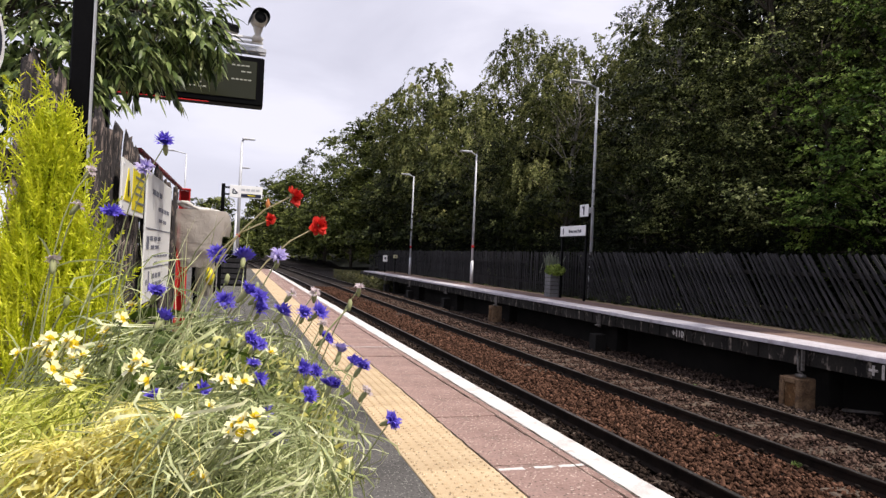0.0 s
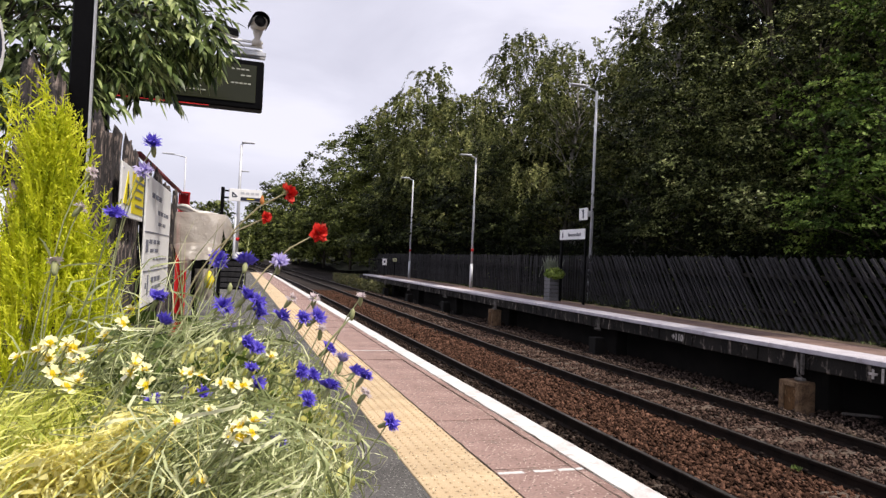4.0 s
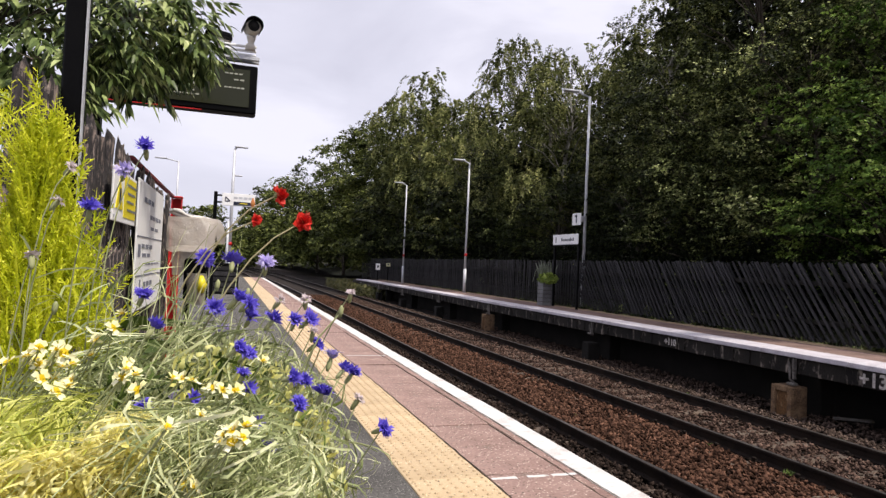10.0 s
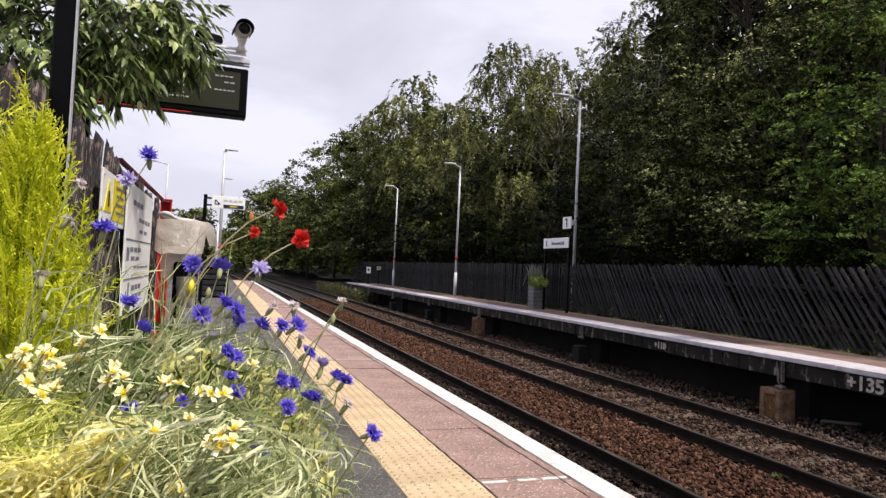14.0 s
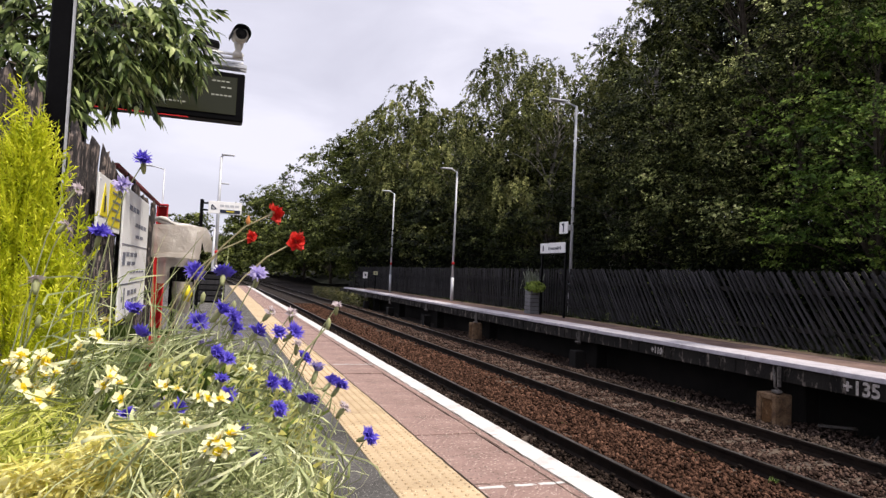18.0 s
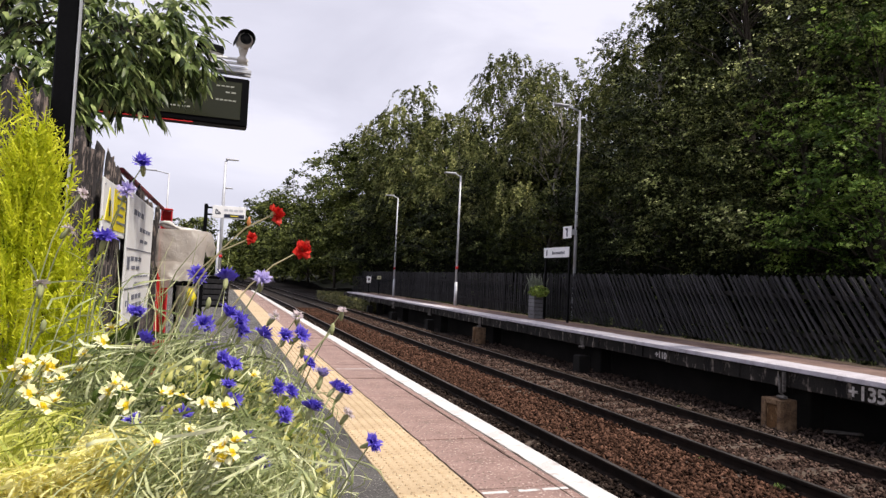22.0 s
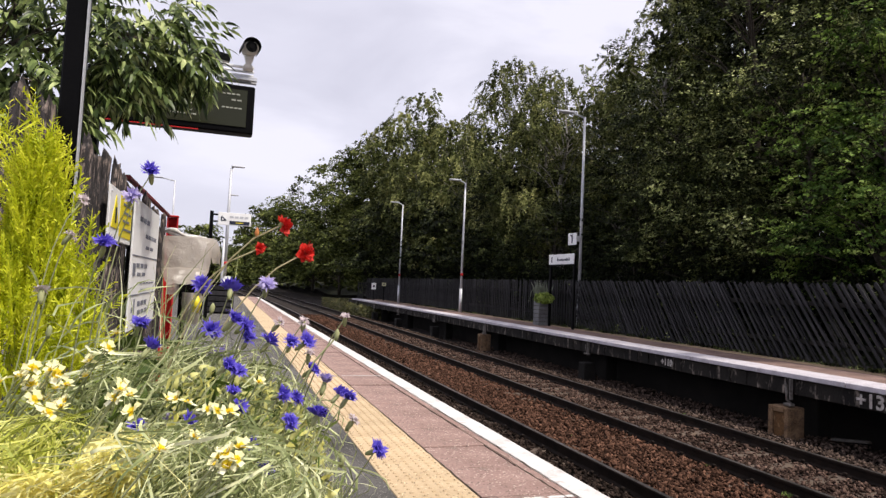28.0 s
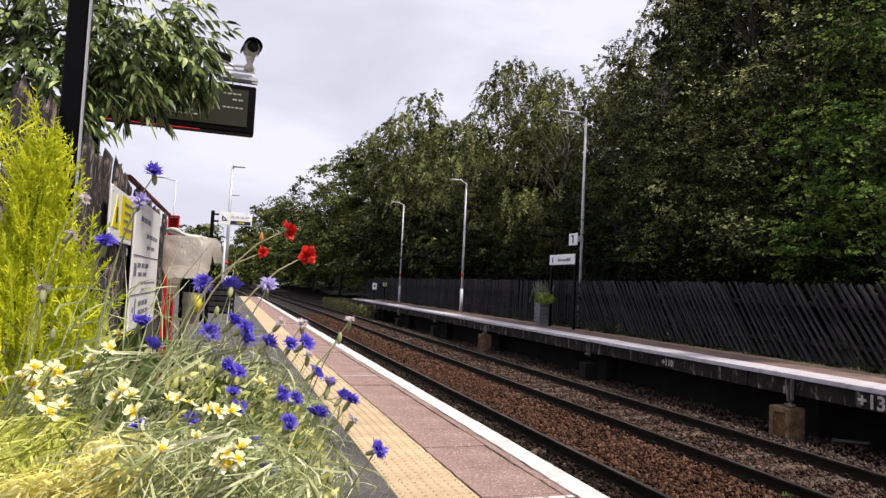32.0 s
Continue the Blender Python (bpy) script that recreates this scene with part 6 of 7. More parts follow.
for k, (head, size, wind, side) in enumerate((((0.102, 0.943, 1.283), 1.12, "fred1", (0.35, -0.85, 0.15)), ((0.066, 0.943, 1.320), 1.05, "fred2", (0.9, -0.25, 0.25)), ((0.038, 0.948, 1.283), 0.66, "fred2", (0.5, -0.8, 0.2)))):
    root = Vector((-0.14, 0.96 + 0.02 * k, BED_SOIL))
    t = thing("scarlet_flower", RED_LABEL, "flower", root, "scarlet flowers in the bed")
    top = Vector(head) - root
    pts = curve3((0, 0, -0.01), (top.x - 0.150, 0, top.z - 0.070 + 0.010 * k), top + Vector((-0.007, 0, -0.004)), 9) + [top]
    part("stem", tubed(pts, [0.0015 - 0.0005 * i / 10 for i in range(11)], 5), DRY_STEM, t)
    v, f = ruffled(70 + k)
    q = Vector(side).normalized().to_track_quat("Z", "Y").to_matrix().to_4x4()
    o = raw("petals", v, f, RED_PETAL, t, "ruffled scarlet petals")
    o.matrix_basis = Matrix.Translation(top) @ q @ Matrix.Scale(size, 4)
    part("calyx", tubed([(0, 0, -0.006), (0, 0, -0.003), (0, 0, 0.001)], [0.0015, 0.004, 0.003], 6), CALYX, t).matrix_basis = o.matrix_basis
    if k == 1:
        bud = part("bud", tubed([(0, 0, -0.006), (0, 0, 0.0), (0, 0, 0.008)], [0.0012, 0.0038, 0.001], 6), ORANGE_BUD, t, "orange bud")
        bud.location = pts[8] + Vector((0.004, 0, 0.008))
    SWAYERS.append((t, wind, Vector(head)))

# creamy poached-egg flowers
EGG = []
for q in range(3):
    r = np.random.default_rng(90 + q)
    inner_rows, outer_rows = [], []
    for i in range(6):
        a = 2 * math.pi * i / 6 + r.normal(0, 0.22)
        t = r.uniform(0.10, 1.0)
        d = np.array([math.cos(a) * math.cos(t), math.sin(a) * math.cos(t), math.sin(t)])
        nr = np.array([-math.cos(a) * math.sin(t), -math.sin(a) * math.sin(t), math.cos(t)]) + r.normal(0, 0.25, 3)
        nr /= np.linalg.norm(nr)
        ln = 0.0100 * r.uniform(0.75, 1.2)
        outer_rows.append((d * 0.003, d, nr, ln, 0.0088 * r.uniform(0.8, 1.2)))
        inner_rows.append((nr * 0.0007, d, nr, ln * r.uniform(0.50, 0.68), 0.0070))
    for i in range(6):
        d = np.array([r.normal(0, 0.5), r.normal(0, 0.5), 1.0])
        d /= np.linalg.norm(d)
        inner_rows.append((d * 0.0005, d, np.array([1.0, 0, 0]), 0.005, 0.0015))
    a = raw("petal_ring", *round_petals(outer_rows), WHITE_PETAL)
    b = raw("yellow_centre", *round_petals(inner_rows), EGG_YOLK)
    EGG.append((a.data, b.data))
    bpy.data.objects.remove(a)
    bpy.data.objects.remove(b)
EGG_A = ((-0.088, 0.659, 1.112), (-0.077, 0.610, 1.129), (-0.077, 0.681, 1.113), (-0.042, 0.662, 1.111), (-0.032, 0.642, 1.117), (-0.026, 0.687, 1.105), (-0.006, 0.639, 1.108), (0.002, 0.653, 1.103))
EGG_B = ((0.011, 0.559, 1.120), (0.006, 0.532, 1.091), (0.012, 0.515, 1.099), (0.018, 0.518, 1.093), (0.023, 0.560, 1.077), (0.011, 0.519, 1.089), (-0.015, 0.528, 1.054), (-0.023, 0.571, 1.042),
         (-0.170, 0.625, 1.075), (-0.115, 0.800, 1.145), (-0.126, 0.778, 1.135), (-0.166, 0.619, 1.135), (-0.067, 0.621, 1.110), (0.041, 0.707, 1.121), (-0.014, 0.589, 1.094), (-0.035, 0.507, 1.103))
EGG_D = tuple((-0.150 + 0.018 * math.sin(i * 2.4), 0.700 + 0.02 * math.cos(i * 1.7), 1.118 + 0.020 * math.cos(i * 2.4 + 0.6)) for i in range(10))
EGG_C = ((-0.161, 0.700, 1.136), (-0.147, 0.700, 1.134), (-0.163, 0.705, 1.120), (-0.157, 0.690, 1.109), (-0.142, 0.700, 1.117), (-0.132, 0.695, 1.107), (-0.140, 0.700, 1.100), (-0.153, 0.715, 1.128), (-0.170, 0.705, 1.129),
         (-0.122, 0.850, 1.141), (-0.112, 0.850, 1.156), (-0.141, 0.850, 1.122), (-0.142, 0.850, 1.107), (-0.079, 0.612, 1.123), (-0.076, 0.621, 1.132), (0.010, 0.558, 1.087), (0.015, 0.558, 1.081), (0.021, 0.562, 1.090), (0.005, 0.549, 1.082))
for i, head in enumerate(EGG_A + EGG_B + EGG_C + EGG_D):
    pr = random.Random(400 + i)
    root = Vector((max(-0.56, head[0] + pr.uniform(-0.24, -0.04)), head[1] + pr.uniform(0.0, 0.10), BED_SOIL))
    t = thing("poached_egg_flower", "small creamy white flower with a yellow centre", "flower", root, "creamy flowers in the bed")
    top = Vector(head) - root
    part("stem", tubed(curve3((0, 0, -0.01), (top.x * 0.35, top.y * 0.2, top.z * 0.62), top, 5), 0.0008, 4), STEM_GREEN, t)
    face = Vector((pr.uniform(-0.8, 0.8), pr.uniform(-0.9, 0.2), pr.uniform(0.3, 1.0)))
    m = Matrix.Translation(top) @ face.normalized().to_track_quat("Z", "Y").to_matrix().to_4x4() @ Matrix.Scale(pr.uniform(0.52, 0.86), 4)
    a, b = pr.choice(EGG)
    shared("petal_ring", a, t, m)
    shared("yellow_centre", b, t, m)
    SWAYERS.append((t, "fb257", Vector(head)))


# ---- leaves and grass of the bed ----
def blades(r, root, tip, width, bow):
    """Narrow curving blades, four strips long, folded a little."""
    n = len(root)
    across = np.cross(tip - root, r.normal(0, 1, (n, 3)))
    across /= np.linalg.norm(across, axis=1)[:, None] + 1e-9
    ctrl = root + (tip - root) * np.array([0.25, 0.25, 0.75]) + bow
    vs = []
    for t, k in ((0, 0.7), (0.3, 1.0), (0.58, 0.95), (0.82, 0.6), (1.0, 0.08)):
        p = root * (1 - t) ** 2 + ctrl * 2 * t * (1 - t) + tip * t * t
        vs += [p - across * (width * k / 2)[:, None], p + across * (width * k / 2)[:, None]]
    v = np.stack(vs, 1).reshape(-1, 3)
    q = np.array([[0, 1, 3, 2], [2, 3, 5, 4], [4, 5, 7, 6], [6, 7, 9, 8]])
    return v, (np.arange(n)[:, None, None] * 10 + q[None]).reshape(-1, 4)


def brow(b):
    """How far below eye level, per metre of distance, the plants reach at a bearing."""
    return np.interp(b, [-0.45, -0.17, -0.13, -0.06, 0.0, 0.04, 0.10, 0.15, 0.19, 0.23], [0.165, 0.160, 0.118, 0.103, 0.096, 0.092, 0.128, 0.19, 0.28, 0.43])


CLUMPS = []


def clump(name, label, category, n, seed, br, yr, depth, material, width, bowed=0.05, lean=0.10, split=1, raise_by=0.0, short=None):
    """Loose plants rooted in the bed, in a few clumps that stir apart from one another. br: bearings; short: length of loose side leaves."""
    r = np.random.default_rng(seed)
    y = r.uniform(yr[0], yr[1], n)
    b = r.uniform(br[0], br[1], n)
    z = EYE[2] - y * (brow(b) - raise_by + depth * r.random(n) ** 1.3)
    x = b * y
    tip = np.stack([x, y, z], 1)
    if short:
        d = np.stack([r.normal(0.48, 0.55, n), r.normal(0, 0.5, n), r.normal(0.80, 0.50, n)], 1)
        d /= np.linalg.norm(d, axis=1)[:, None]
        root = tip - d * (short * r.uniform(0.6, 1.4, n))[:, None]
    else:
        root = np.stack([np.clip(-0.13 + (x + 0.13) * 0.35 + r.normal(0, lean * 0.6, n), -0.55, 0.06), np.clip(y + r.normal(0, lean * 0.6, n), 0.47, 1.45), np.full(n, BED_SOIL - 0.005)], 1)
    which = r.integers(0, split, n)
    for k in range(split):
        s = which == k
        base = np.array([-0.1, root[s, 1].mean(), BED_SOIL])
        bow = r.normal(0, bowed, (s.sum(), 3)) * np.array([1, 1, 0.4])
        v, f = blades(r, root[s] - base, tip[s] - base, width * r.uniform(0.6, 1.4, s.sum()), bow)
        o = raw(name, v, f, material)
        o.location = base
        tagged(o, label, category, kind="stuff")
        CLUMPS.append((o, seed + k))


clump("cornflower_stems", "tangled thin grey-green cornflower stems", "foliage", 620, 1, (-0.22, 0.20), (0.82, 1.14), 0.24, BLADE, 0.0019, 0.06, split=4)
clump("cornflower_leaves", "narrow grey-green cornflower leaves arching at all angles", "foliage", 2500, 11, (-0.22, 0.20), (0.84, 1.16), 0.27, BLADE, 0.0029, 0.038, split=4, short=0.070)
clump("wiry_stems", "wiry grey-green stalks leaning towards the platform", "foliage", 270, 19, (-0.08, 0.17), (0.82, 1.02), 0.20, STEM_GREEN, 0.0015, 0.05, split=2, raise_by=0.035)
clump("tall_stems", "tall thin grey-green stems rising from the bed", "foliage", 40, 2, (-0.15, 0.03), (0.92, 1.10), 0.14, BLADE, 0.0018, 0.06, split=2, raise_by=0.15)
clump("upper_leaves", "long arching grey-green leaves above the bed", "foliage", 105, 12, (-0.20, -0.02), (0.90, 1.10), 0.20, BLADE, 0.0028, 0.04, split=1, raise_by=0.10, short=0.075)
clump("middle_leaves", "narrow grey-green leaves in the middle of the bed", "foliage", 2100, 13, (-0.36, 0.16), (0.66, 0.84), 0.22, BLADE, 0.0026, 0.036, split=2, raise_by=-0.10, short=0.060)
clump("front_grass", "pale grass blades at the front of the bed", "grass", 190, 3, (-0.42, 0.12), (0.52, 0.72), 0.22, BLADE, 0.0018, 0.10, 0.16, split=2, raise_by=-0.12)
clump("front_leaves", "narrow grey-green leaves at the front of the bed", "foliage", 1050, 17, (-0.12, 0.14), (0.54, 0.70), 0.20, BLADE, 0.0022, 0.036, split=1, raise_by=-0.12, short=0.040)
# dark leaves set behind the blades to paint the shaded gaps
clump("green_leaves", "dark green leaves low in the bed, painting shade into its gaps", "foliage", 2600, 4, (-0.36, 0.14), (0.80, 1.30), 0.28, GREEN_BLADE, 0.0046, 0.018, split=2, raise_by=-0.04, short=0.045)
clump("golden_leaves", "straw-gold leaves with sunlit brightness put into their colour", "foliage", 2300, 5, (-0.27, -0.09), (0.56, 0.72), 0.15, GOLD_BLADE, 0.0021, 0.022, split=2, raise_by=-0.108, short=0.024)
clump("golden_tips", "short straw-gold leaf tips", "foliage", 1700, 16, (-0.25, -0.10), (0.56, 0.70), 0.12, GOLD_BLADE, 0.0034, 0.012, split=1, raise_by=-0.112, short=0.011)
clump("lime_blades", "slender lime-green leaves at the conifer's foot", "foliage", 2100, 15, (-0.42, -0.16), (0.58, 0.86), 0.20, LIME_BLADE, 0.0019, 0.026, split=2, raise_by=-0.035, short=0.055)
clump("straw_blades", "long pale straw-coloured blades", "grass", 90, 6, (-0.40, -0.02), (0.52, 0.70), 0.18, GOLD_BLADE, 0.0018, 0.10, 0.26, split=1, raise_by=-0.10)
clump("side_leaves", "thin stems spilling over the planter's edge", "foliage", 240, 7, (0.06, 0.20), (0.76, 0.95), 0.22, BLADE, 0.0018, 0.06, split=1)
clump("yellow_florets", "small yellow-green buds and florets", "foliage", 620, 8, (-0.06, 0.19), (0.74, 0.95), 0.14, leafy("lime_bud", [(0.48, 0.48, 0.12), (0.68, 0.66, 0.26), (0.80, 0.74, 0.14)], patch=10), 0.0042, 0.004, split=1, raise_by=-0.03, short=0.012)

# buds on wiry side stalks
for i, (x, y, z) in enumerate(((0.158, 0.83, 1.008), (0.137, 0.82, 0.995), (0.10, 0.84, 1.02), (0.115, 0.86, 1.035), (0.06, 0.86, 1.06), (-0.19, 0.88, 1.16), (-0.205, 0.86, 1.08), (-0.01, 0.95, 1.19), (0.03, 0.94, 1.18), (0.145, 0.85, 1.165))):
    pr = random.Random(600 + i)
    root = root_of((x, y, z), pr)
    t = thing("flower_bud", "closed pale green flower bud on a wiry stalk", "flower bud", root, "buds in the bed")
    top = Vector((x, y, z)) - root
    part("stalk", tubed(curve3((0, 0, -0.01), (top.x * 0.3, top.y * 0.3, top.z * 0.85), top, 6), 0.0012, 4), STEM_GREEN, t)
    part("bud", tubed([top + Vector((0, 0, -0.006)), top, top + Vector((0.001, 0, 0.006)), top + Vector((0.001, 0, 0.010))], [0.0012, 0.0034, 0.0032, 0.001], 7), CALYX, t)
    SWAYERS.append((t, "fb618", Vector((x, y, z))))

# ---- golden conifer ----
con = thing("golden_conifer", "small golden-green conifer in the flower bed", "conifer", (-0.283, 1.17, BED_SOIL))
part("trunk", tubed([(0, 0, -0.02), (0.01, 0, 0.35), (0.0, 0, 0.72)], [0.018, 0.012, 0.004], 7), BARK, con)
r = np.random.default_rng(55)
vb, fb, cnt = [], [], 0
frond_b, frond_t, frond_w = [], [], []
LEADERS = ((-0.006, 0.0, 0.800, 0.20), (-0.052, 0.02, 0.782, 0.18), (-0.025, -0.03, 0.755, 0.17), (0.010, -0.02, 0.765, 0.17), (0.030, 0.01, 0.732, 0.16), (-0.072, 0.0, 0.745, 0.18), (0.050, -0.03, 0.675, 0.14), (-0.10, -0.02, 0.71, 0.16), (0.080, -0.03, 0.610, 0.16), (0.100, -0.04, 0.545, 0.16), (0.118, -0.04, 0.485, 0.15),
           (0.090, -0.06, 0.470, 0.15), (0.122, -0.02, 0.420, 0.14), (0.070, -0.05, 0.560, 0.14), (0.105, -0.05, 0.400, 0.14))


def twig(b, d, ln, n, side_len):
    """A thin shoot with short side shoots in two rows."""
    d = d / np.linalg.norm(d)
    s = np.cross(d, r.normal(0, 1, 3))
    s /= np.linalg.norm(s)
    frond_b.append(b)
    frond_t.append(b + d * ln)
    frond_w.append(0.0025)
    for k in range(n):
        f = 0.12 + 0.84 * k / n
        for q in (-1, 1):
            o = b + d * ln * (f + 0.03 * q)
            e = d * 0.72 + s * q * 0.68 + r.normal(0, 0.16, 3)
            e /= np.linalg.norm(e)
            frond_b.append(o)
            frond_t.append(o + e * side_len * (1.05 - 0.6 * k / n) * r.uniform(0.7, 1.2))
            frond_w.append(0.0021)


for i in range(1900):
    h = r.random() ** 0.85
    a = r.uniform(0, 6.283)
    rad = 0.162 * min(1.0, ((1 - h) * 1.5) ** 1.35) * (1 + 0.20 * math.sin(3 * a + 5 * h)) + 0.004
    depth = r.uniform(0.45, 1.0)
    b = np.array([math.cos(a) * rad * depth, math.sin(a) * rad * depth, h * 0.655])
    k = 0.50 * (1 - 0.7 * h)
    d = np.array([math.cos(a) * k, math.sin(a) * k, 0.9]) + r.normal(0, 0.18, 3)
    twig(b, d, r.uniform(0.050, 0.095), 12, 0.0115)
for x, y, z, ln in LEADERS:
    b = np.array([x, y, z - ln])
    d = np.array([r.normal(0, 0.08), r.normal(0, 0.08), 1.0])
    twig(b, d, ln, 16, 0.022)
    for q in range(7):
        f0 = 0.10 + 0.11 * q
        o = b + np.array([0, 0, ln * f0])
        e = np.array([r.choice([-1, 1]) * r.uniform(0.4, 0.8), r.normal(0, 0.5), 0.8])
        twig(o, e, ln * (0.42 - 0.03 * q), 8, 0.012)
B, T, Wd = np.array(frond_b), np.array(frond_t), np.array(frond_w)
n = len(B)
ac = np.cross(T - B, r.normal(0, 1, (n, 3)))
ac /= np.linalg.norm(ac, axis=1)[:, None] + 1e-9
mid = B * 0.16 + T * 0.84 + ac * Wd[:, None] * 0.15
v = np.stack([B - ac * Wd[:, None] * 0.45, B + ac * Wd[:, None] * 0.45, mid + ac * Wd[:, None] * 0.5, T, mid - ac * Wd[:, None] * 0.5], 1).reshape(-1, 3)
i5 = np.arange(n)[:, None] * 5
raw("foliage", v, np.concatenate([i5 + np.array([[0, 1, 2]]), i5 + np.array([[0, 2, 4]]), i5 + np.array([[4, 2, 3]])]), CONIFER, con, "feathery golden-green sprays")
# broad leaves at its foot
r = np.random.default_rng(58)
n = 60
bs = np.stack([r.uniform(-0.17, -0.06, n), r.uniform(0.95, 1.2, n), r.uniform(0.95, 1.12, n)], 1) - np.array([-0.11, 1.08, BED_SOIL])
ds = r.normal(0, 1, (n, 3)) * np.array([1, 1, 0.5]) + np.array([0.2, -0.5, 0.4])
ds /= np.linalg.norm(ds, axis=1)[:, None]
broad = thing("broad_leaved_plant", "low plant with broad fresh green leaves", "plant", (-0.11, 1.08, BED_SOIL))
v, f = leaflet_set(r, bs, ds, r.uniform(0.05, 0.09, n), r.uniform(0.025, 0.04, n), 0.3)
raw("leaves", v, f, GREEN_BLADE, broad, "broad fresh green leaves")
bm = bmesh.new()
for b in bs[::2]:
    tube(bm, curve3((0, 0, -0.01), (b[0] * 0.3, b[1] * 0.3, b[2] * 0.7), b, 4), 0.0018, 4, cap=False)
part("stalk", bm, STEM_GREEN, broad)


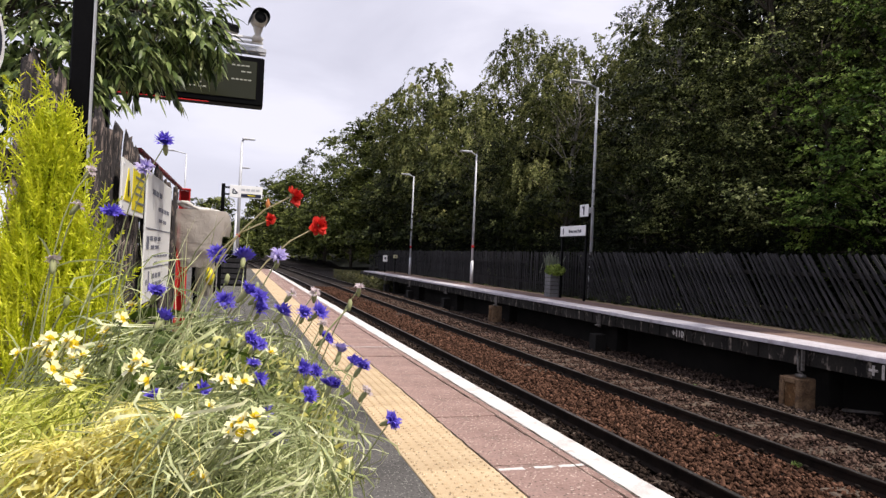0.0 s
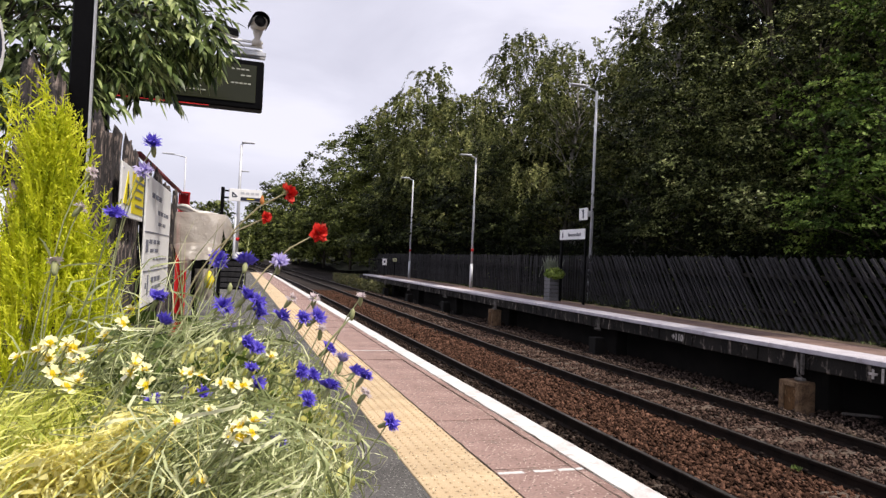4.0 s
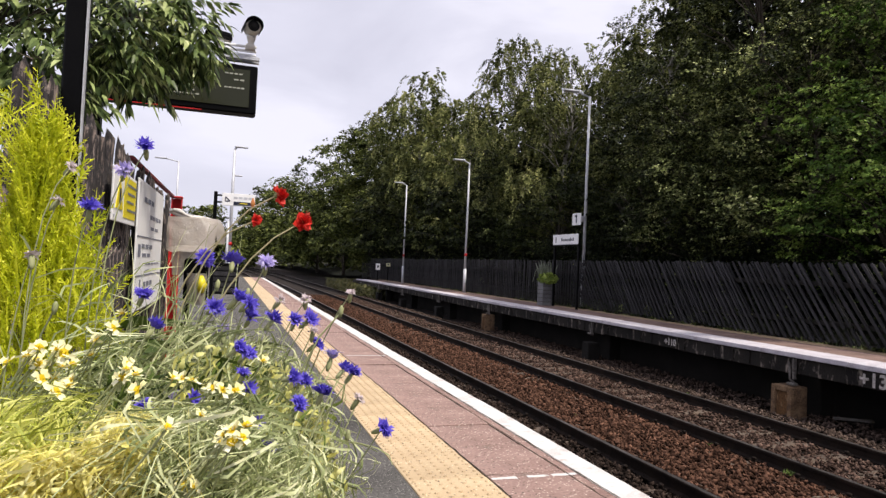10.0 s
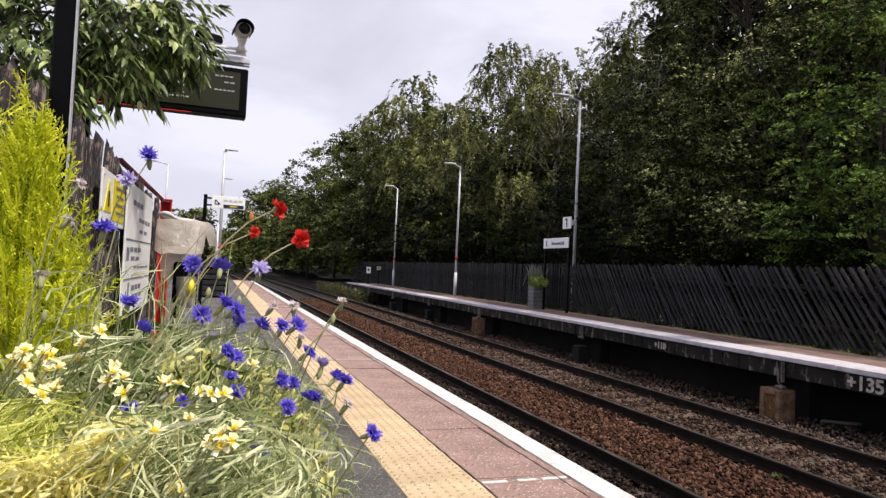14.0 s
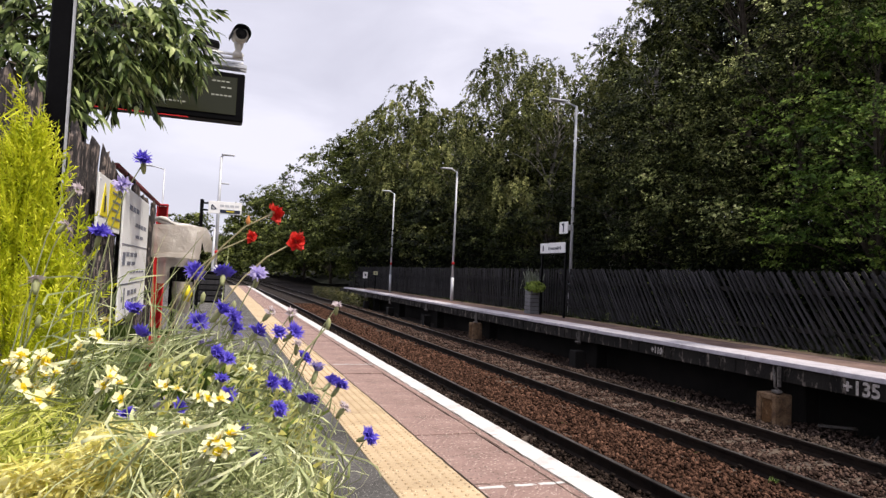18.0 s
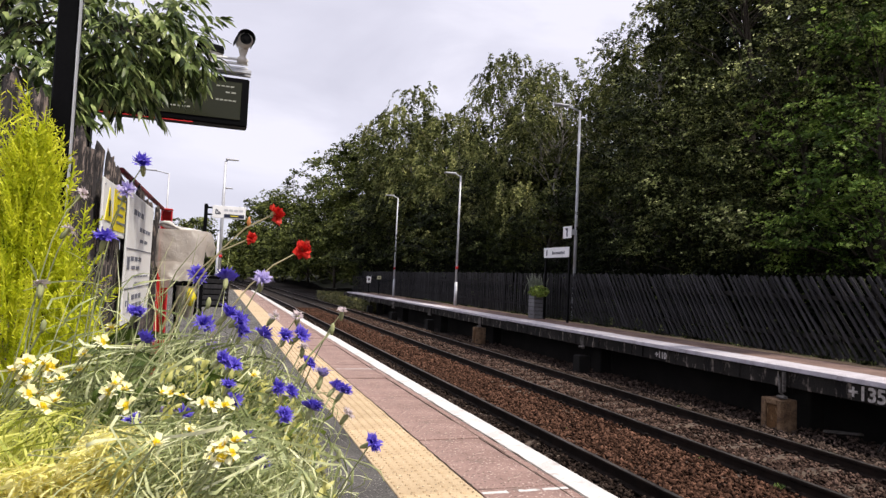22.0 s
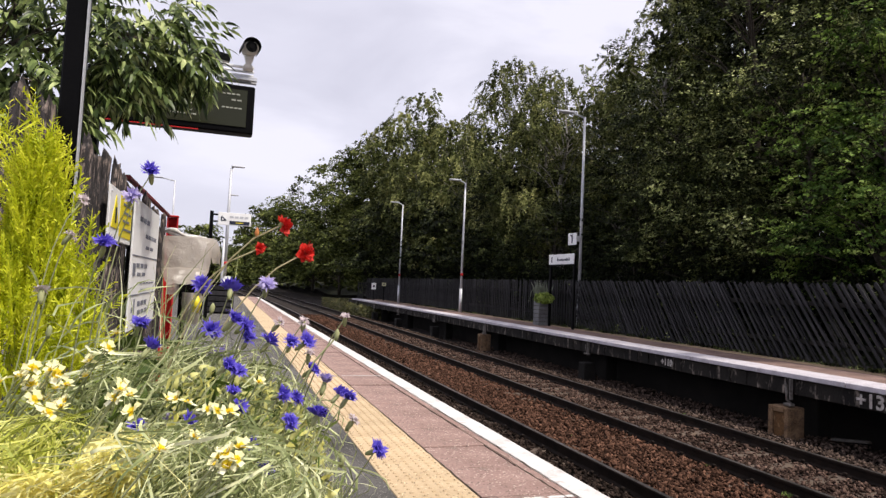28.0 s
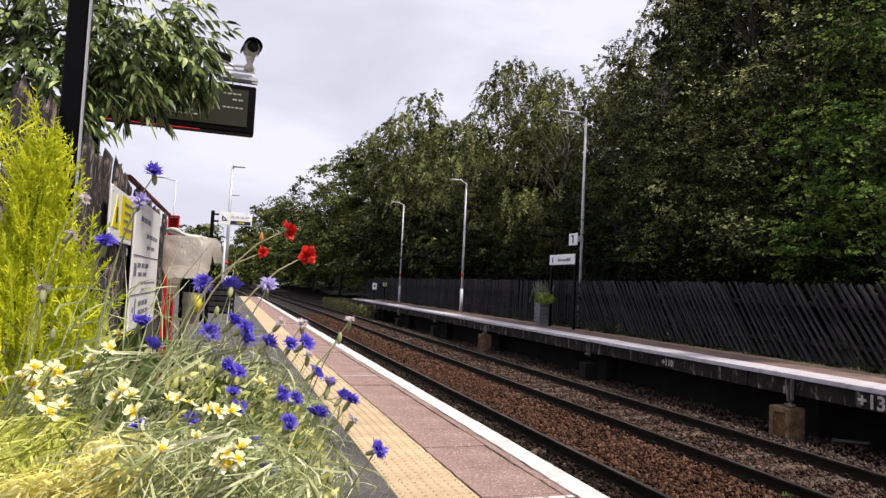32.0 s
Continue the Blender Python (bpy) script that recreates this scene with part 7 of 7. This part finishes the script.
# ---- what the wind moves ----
# sideways and downward drift of the flower heads, in pixels fitted to the camera's view
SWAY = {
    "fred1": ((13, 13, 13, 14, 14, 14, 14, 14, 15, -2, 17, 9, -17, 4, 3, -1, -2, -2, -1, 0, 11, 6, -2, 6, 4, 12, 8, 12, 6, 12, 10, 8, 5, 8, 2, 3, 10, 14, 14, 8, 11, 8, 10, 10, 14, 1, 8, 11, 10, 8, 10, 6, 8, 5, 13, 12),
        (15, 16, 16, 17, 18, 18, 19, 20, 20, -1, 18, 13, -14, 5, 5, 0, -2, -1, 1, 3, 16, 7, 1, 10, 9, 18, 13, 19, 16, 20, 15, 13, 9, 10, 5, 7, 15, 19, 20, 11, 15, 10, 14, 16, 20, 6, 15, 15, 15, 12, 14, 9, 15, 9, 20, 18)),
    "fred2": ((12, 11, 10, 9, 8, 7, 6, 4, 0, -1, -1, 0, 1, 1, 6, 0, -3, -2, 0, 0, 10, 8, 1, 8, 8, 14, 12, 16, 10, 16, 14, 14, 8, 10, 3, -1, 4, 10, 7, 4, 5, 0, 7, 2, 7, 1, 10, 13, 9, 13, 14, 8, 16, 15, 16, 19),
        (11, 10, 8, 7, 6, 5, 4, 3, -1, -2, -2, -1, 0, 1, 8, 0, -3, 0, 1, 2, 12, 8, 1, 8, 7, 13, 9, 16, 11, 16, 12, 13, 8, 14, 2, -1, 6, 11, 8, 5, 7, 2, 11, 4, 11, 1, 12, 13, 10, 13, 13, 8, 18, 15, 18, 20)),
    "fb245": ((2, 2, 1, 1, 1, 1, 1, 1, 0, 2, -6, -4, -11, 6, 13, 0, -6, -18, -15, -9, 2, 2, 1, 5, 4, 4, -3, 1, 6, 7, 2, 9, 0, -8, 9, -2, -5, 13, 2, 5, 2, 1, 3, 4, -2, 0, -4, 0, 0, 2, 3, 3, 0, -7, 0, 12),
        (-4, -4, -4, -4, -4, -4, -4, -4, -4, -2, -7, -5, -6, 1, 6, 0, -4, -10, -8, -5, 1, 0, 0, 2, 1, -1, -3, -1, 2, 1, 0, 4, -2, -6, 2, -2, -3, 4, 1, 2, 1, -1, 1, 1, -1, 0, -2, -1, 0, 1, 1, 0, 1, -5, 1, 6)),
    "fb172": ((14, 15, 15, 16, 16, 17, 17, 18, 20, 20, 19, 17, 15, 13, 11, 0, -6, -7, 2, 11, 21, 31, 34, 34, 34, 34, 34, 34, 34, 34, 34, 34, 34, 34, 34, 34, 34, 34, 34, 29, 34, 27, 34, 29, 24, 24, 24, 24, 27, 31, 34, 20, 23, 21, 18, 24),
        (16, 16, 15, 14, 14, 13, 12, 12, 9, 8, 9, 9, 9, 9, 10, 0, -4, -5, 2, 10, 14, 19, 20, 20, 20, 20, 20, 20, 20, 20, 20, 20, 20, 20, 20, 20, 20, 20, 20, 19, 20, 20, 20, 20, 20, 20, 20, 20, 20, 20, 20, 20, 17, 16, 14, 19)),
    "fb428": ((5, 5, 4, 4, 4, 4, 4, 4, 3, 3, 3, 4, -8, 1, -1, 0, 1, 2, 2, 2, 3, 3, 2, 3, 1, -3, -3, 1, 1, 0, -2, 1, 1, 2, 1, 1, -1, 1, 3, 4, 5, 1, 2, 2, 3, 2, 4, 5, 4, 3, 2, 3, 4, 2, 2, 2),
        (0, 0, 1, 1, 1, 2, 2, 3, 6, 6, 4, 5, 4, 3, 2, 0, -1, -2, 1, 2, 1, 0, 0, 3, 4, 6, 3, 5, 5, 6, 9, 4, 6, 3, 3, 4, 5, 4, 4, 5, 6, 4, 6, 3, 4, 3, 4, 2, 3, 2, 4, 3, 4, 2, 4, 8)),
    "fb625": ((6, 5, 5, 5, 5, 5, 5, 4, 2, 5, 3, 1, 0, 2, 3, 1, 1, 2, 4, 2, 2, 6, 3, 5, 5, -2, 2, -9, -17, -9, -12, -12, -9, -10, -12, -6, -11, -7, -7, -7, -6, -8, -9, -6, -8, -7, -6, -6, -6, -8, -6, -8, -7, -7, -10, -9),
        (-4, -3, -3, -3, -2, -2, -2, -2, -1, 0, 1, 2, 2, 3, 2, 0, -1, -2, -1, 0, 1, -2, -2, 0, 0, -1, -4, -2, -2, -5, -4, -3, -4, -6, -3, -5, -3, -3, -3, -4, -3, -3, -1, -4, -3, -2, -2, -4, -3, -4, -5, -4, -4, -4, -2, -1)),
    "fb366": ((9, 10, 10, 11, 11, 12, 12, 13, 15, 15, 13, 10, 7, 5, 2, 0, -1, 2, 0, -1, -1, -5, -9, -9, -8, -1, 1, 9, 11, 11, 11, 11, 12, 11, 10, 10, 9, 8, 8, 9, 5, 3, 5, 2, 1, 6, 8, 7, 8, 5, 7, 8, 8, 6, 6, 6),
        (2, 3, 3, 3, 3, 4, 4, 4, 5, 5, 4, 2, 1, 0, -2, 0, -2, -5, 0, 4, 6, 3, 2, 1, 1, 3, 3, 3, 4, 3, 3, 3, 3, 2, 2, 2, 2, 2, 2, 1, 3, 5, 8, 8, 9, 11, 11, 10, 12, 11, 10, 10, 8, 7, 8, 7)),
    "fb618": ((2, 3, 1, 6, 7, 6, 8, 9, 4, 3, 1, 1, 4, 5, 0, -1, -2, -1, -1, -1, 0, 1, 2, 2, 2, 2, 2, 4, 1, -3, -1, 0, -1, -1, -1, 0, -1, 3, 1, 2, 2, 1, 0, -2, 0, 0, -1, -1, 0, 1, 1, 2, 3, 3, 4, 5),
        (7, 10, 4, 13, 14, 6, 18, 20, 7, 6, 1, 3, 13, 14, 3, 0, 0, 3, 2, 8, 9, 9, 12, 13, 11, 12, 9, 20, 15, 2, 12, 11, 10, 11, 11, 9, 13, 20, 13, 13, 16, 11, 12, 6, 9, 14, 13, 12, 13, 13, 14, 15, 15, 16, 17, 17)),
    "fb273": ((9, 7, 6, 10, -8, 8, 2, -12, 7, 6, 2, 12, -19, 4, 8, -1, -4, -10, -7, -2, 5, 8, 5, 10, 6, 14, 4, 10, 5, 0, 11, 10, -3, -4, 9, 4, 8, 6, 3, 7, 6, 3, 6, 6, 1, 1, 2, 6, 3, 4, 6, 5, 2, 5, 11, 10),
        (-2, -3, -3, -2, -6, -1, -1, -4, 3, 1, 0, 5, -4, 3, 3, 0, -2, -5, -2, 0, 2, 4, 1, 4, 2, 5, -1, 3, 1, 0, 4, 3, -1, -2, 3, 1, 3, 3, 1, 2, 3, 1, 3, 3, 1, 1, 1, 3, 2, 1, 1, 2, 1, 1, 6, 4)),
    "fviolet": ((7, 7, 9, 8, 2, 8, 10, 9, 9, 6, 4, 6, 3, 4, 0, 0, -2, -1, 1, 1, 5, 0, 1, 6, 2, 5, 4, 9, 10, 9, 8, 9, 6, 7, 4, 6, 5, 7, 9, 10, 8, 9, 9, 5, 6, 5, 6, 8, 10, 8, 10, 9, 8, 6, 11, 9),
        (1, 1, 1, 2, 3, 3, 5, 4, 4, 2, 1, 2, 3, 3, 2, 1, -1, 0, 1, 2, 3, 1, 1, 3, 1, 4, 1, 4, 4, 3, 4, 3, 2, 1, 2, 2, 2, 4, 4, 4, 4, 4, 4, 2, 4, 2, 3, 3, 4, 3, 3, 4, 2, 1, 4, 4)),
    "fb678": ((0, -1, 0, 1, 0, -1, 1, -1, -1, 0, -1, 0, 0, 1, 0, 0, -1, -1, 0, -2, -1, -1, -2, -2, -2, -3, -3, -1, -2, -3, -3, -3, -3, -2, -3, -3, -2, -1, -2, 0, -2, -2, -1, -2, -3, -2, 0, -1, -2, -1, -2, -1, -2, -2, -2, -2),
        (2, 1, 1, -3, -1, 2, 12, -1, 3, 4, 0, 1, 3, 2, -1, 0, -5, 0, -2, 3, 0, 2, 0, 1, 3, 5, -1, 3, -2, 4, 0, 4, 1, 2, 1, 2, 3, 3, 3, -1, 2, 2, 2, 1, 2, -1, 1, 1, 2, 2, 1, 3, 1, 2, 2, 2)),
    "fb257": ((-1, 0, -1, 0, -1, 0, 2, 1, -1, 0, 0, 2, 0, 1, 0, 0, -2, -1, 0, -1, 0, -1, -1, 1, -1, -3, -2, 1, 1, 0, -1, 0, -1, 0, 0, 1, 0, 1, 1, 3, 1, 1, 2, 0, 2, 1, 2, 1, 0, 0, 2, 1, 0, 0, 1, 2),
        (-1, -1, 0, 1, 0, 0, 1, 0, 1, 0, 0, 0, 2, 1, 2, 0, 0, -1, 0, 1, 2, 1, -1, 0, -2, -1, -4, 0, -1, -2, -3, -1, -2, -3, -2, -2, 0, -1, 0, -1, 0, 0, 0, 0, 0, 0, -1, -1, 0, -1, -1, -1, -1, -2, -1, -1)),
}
TIMES = [row[0] for row in TURNS]
# focal length in pixels, turns drift in view into metres
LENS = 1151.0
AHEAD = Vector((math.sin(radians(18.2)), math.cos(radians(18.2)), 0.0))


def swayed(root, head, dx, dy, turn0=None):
    """The pose of a plant whose head drifts in view by dx to the side and dy down: it leans from its root, and the
    whole plant shifts down.
    """
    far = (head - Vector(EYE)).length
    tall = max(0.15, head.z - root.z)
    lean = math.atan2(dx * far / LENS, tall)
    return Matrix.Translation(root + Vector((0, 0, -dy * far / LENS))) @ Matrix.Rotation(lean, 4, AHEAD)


def gust(t, seed, slow=1.9):
    """A smooth restless wind, about -1 to 1."""
    return 0.55 * math.sin(t * slow + seed * 1.7) + 0.30 * math.sin(t * slow * 2.3 + seed * 3.1) + 0.22 * math.sin(t * slow * 0.37 + seed)


def motions():
    stirred = set()
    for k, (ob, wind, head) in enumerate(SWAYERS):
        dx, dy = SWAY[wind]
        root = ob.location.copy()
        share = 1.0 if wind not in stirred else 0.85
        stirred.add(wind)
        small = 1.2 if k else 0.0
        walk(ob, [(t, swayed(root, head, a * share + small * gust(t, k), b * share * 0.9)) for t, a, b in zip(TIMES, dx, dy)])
    steps = [i * 1.0 for i in range(33)]
    for o, seed in CLUMPS:
        base = o.location.copy()
        walk(o, [(t, Matrix.Translation(base) @ Matrix.Rotation(0.010 * gust(t, seed * 2.3), 4, AHEAD) @ Matrix.Rotation(0.006 * gust(t, seed + 5), 4, "X")) for t in steps])
    for k, o in enumerate(ash_boughs):
        base = o.location.copy()
        walk(o, [(t, Matrix.Translation(base) @ Matrix.Rotation(0.009 * gust(t, k * 0.8, 1.5), 4, AHEAD) @ Matrix.Rotation(0.007 * gust(t, k * 1.1 + 4, 1.3), 4, "Z")) for t in steps])
    # the bag's front lifts and falls; degrees of the front, then of its loose lower part
    front = ((0, 2, 0), (1, 2, -2), (2, 4, 2), (3, 8, 6), (3.5, 12, 20), (4.5, 20, 50), (5.5, 24, 70), (6, 8, 10), (6.5, 4, 0), (7, 6, 12), (8, 5, 6), (9, 8, 30),
             (10, 14, 70), (11, 12, 40), (12, 20, 60), (13, 26, 66), (14, 24, 58), (15, 16, 60), (16, 18, 66), (17, 16, 68), (18, 18, 70), (19, 18, 72), (20, 12, 40),
             (21, 4, 4), (22, 12, 30), (23, 18, 62), (24, 16, 50), (25, 12, 40), (26, 10, 34), (27, 10, 36), (28, 12, 40), (29, 12, 30), (30, 10, 26), (31, 14, 40), (32, 16, 50))
    at = flap.location.copy()
    walk(flap, [(t, pose(at.x, at.y, at.z, -a, 0, 0)) for t, a, b in front])
    lo = hem.location.copy()
    walk(hem, [(t, pose(lo.x, lo.y, lo.z, -b, 0, 1.5 * gust(t, 3))) for t, a, b in front])
    ck = cheek.matrix_basis.copy()
    walk(cheek, [(t, ck @ pose(0, 0, 0, -8 - a * 0.6, 0, 3 * gust(t, 8))) for t, a, b in front])
    bk, inn = back.location.copy(), inner.location.copy()
    walk(back, [(t, pose(*bk, 2 * gust(t, 1), 0, 0)) for t in steps])
    walk(inner, [(t, pose(*inn, 2 * gust(t, 6), 2 * gust(t, 2), 0)) for t in steps])


motions()
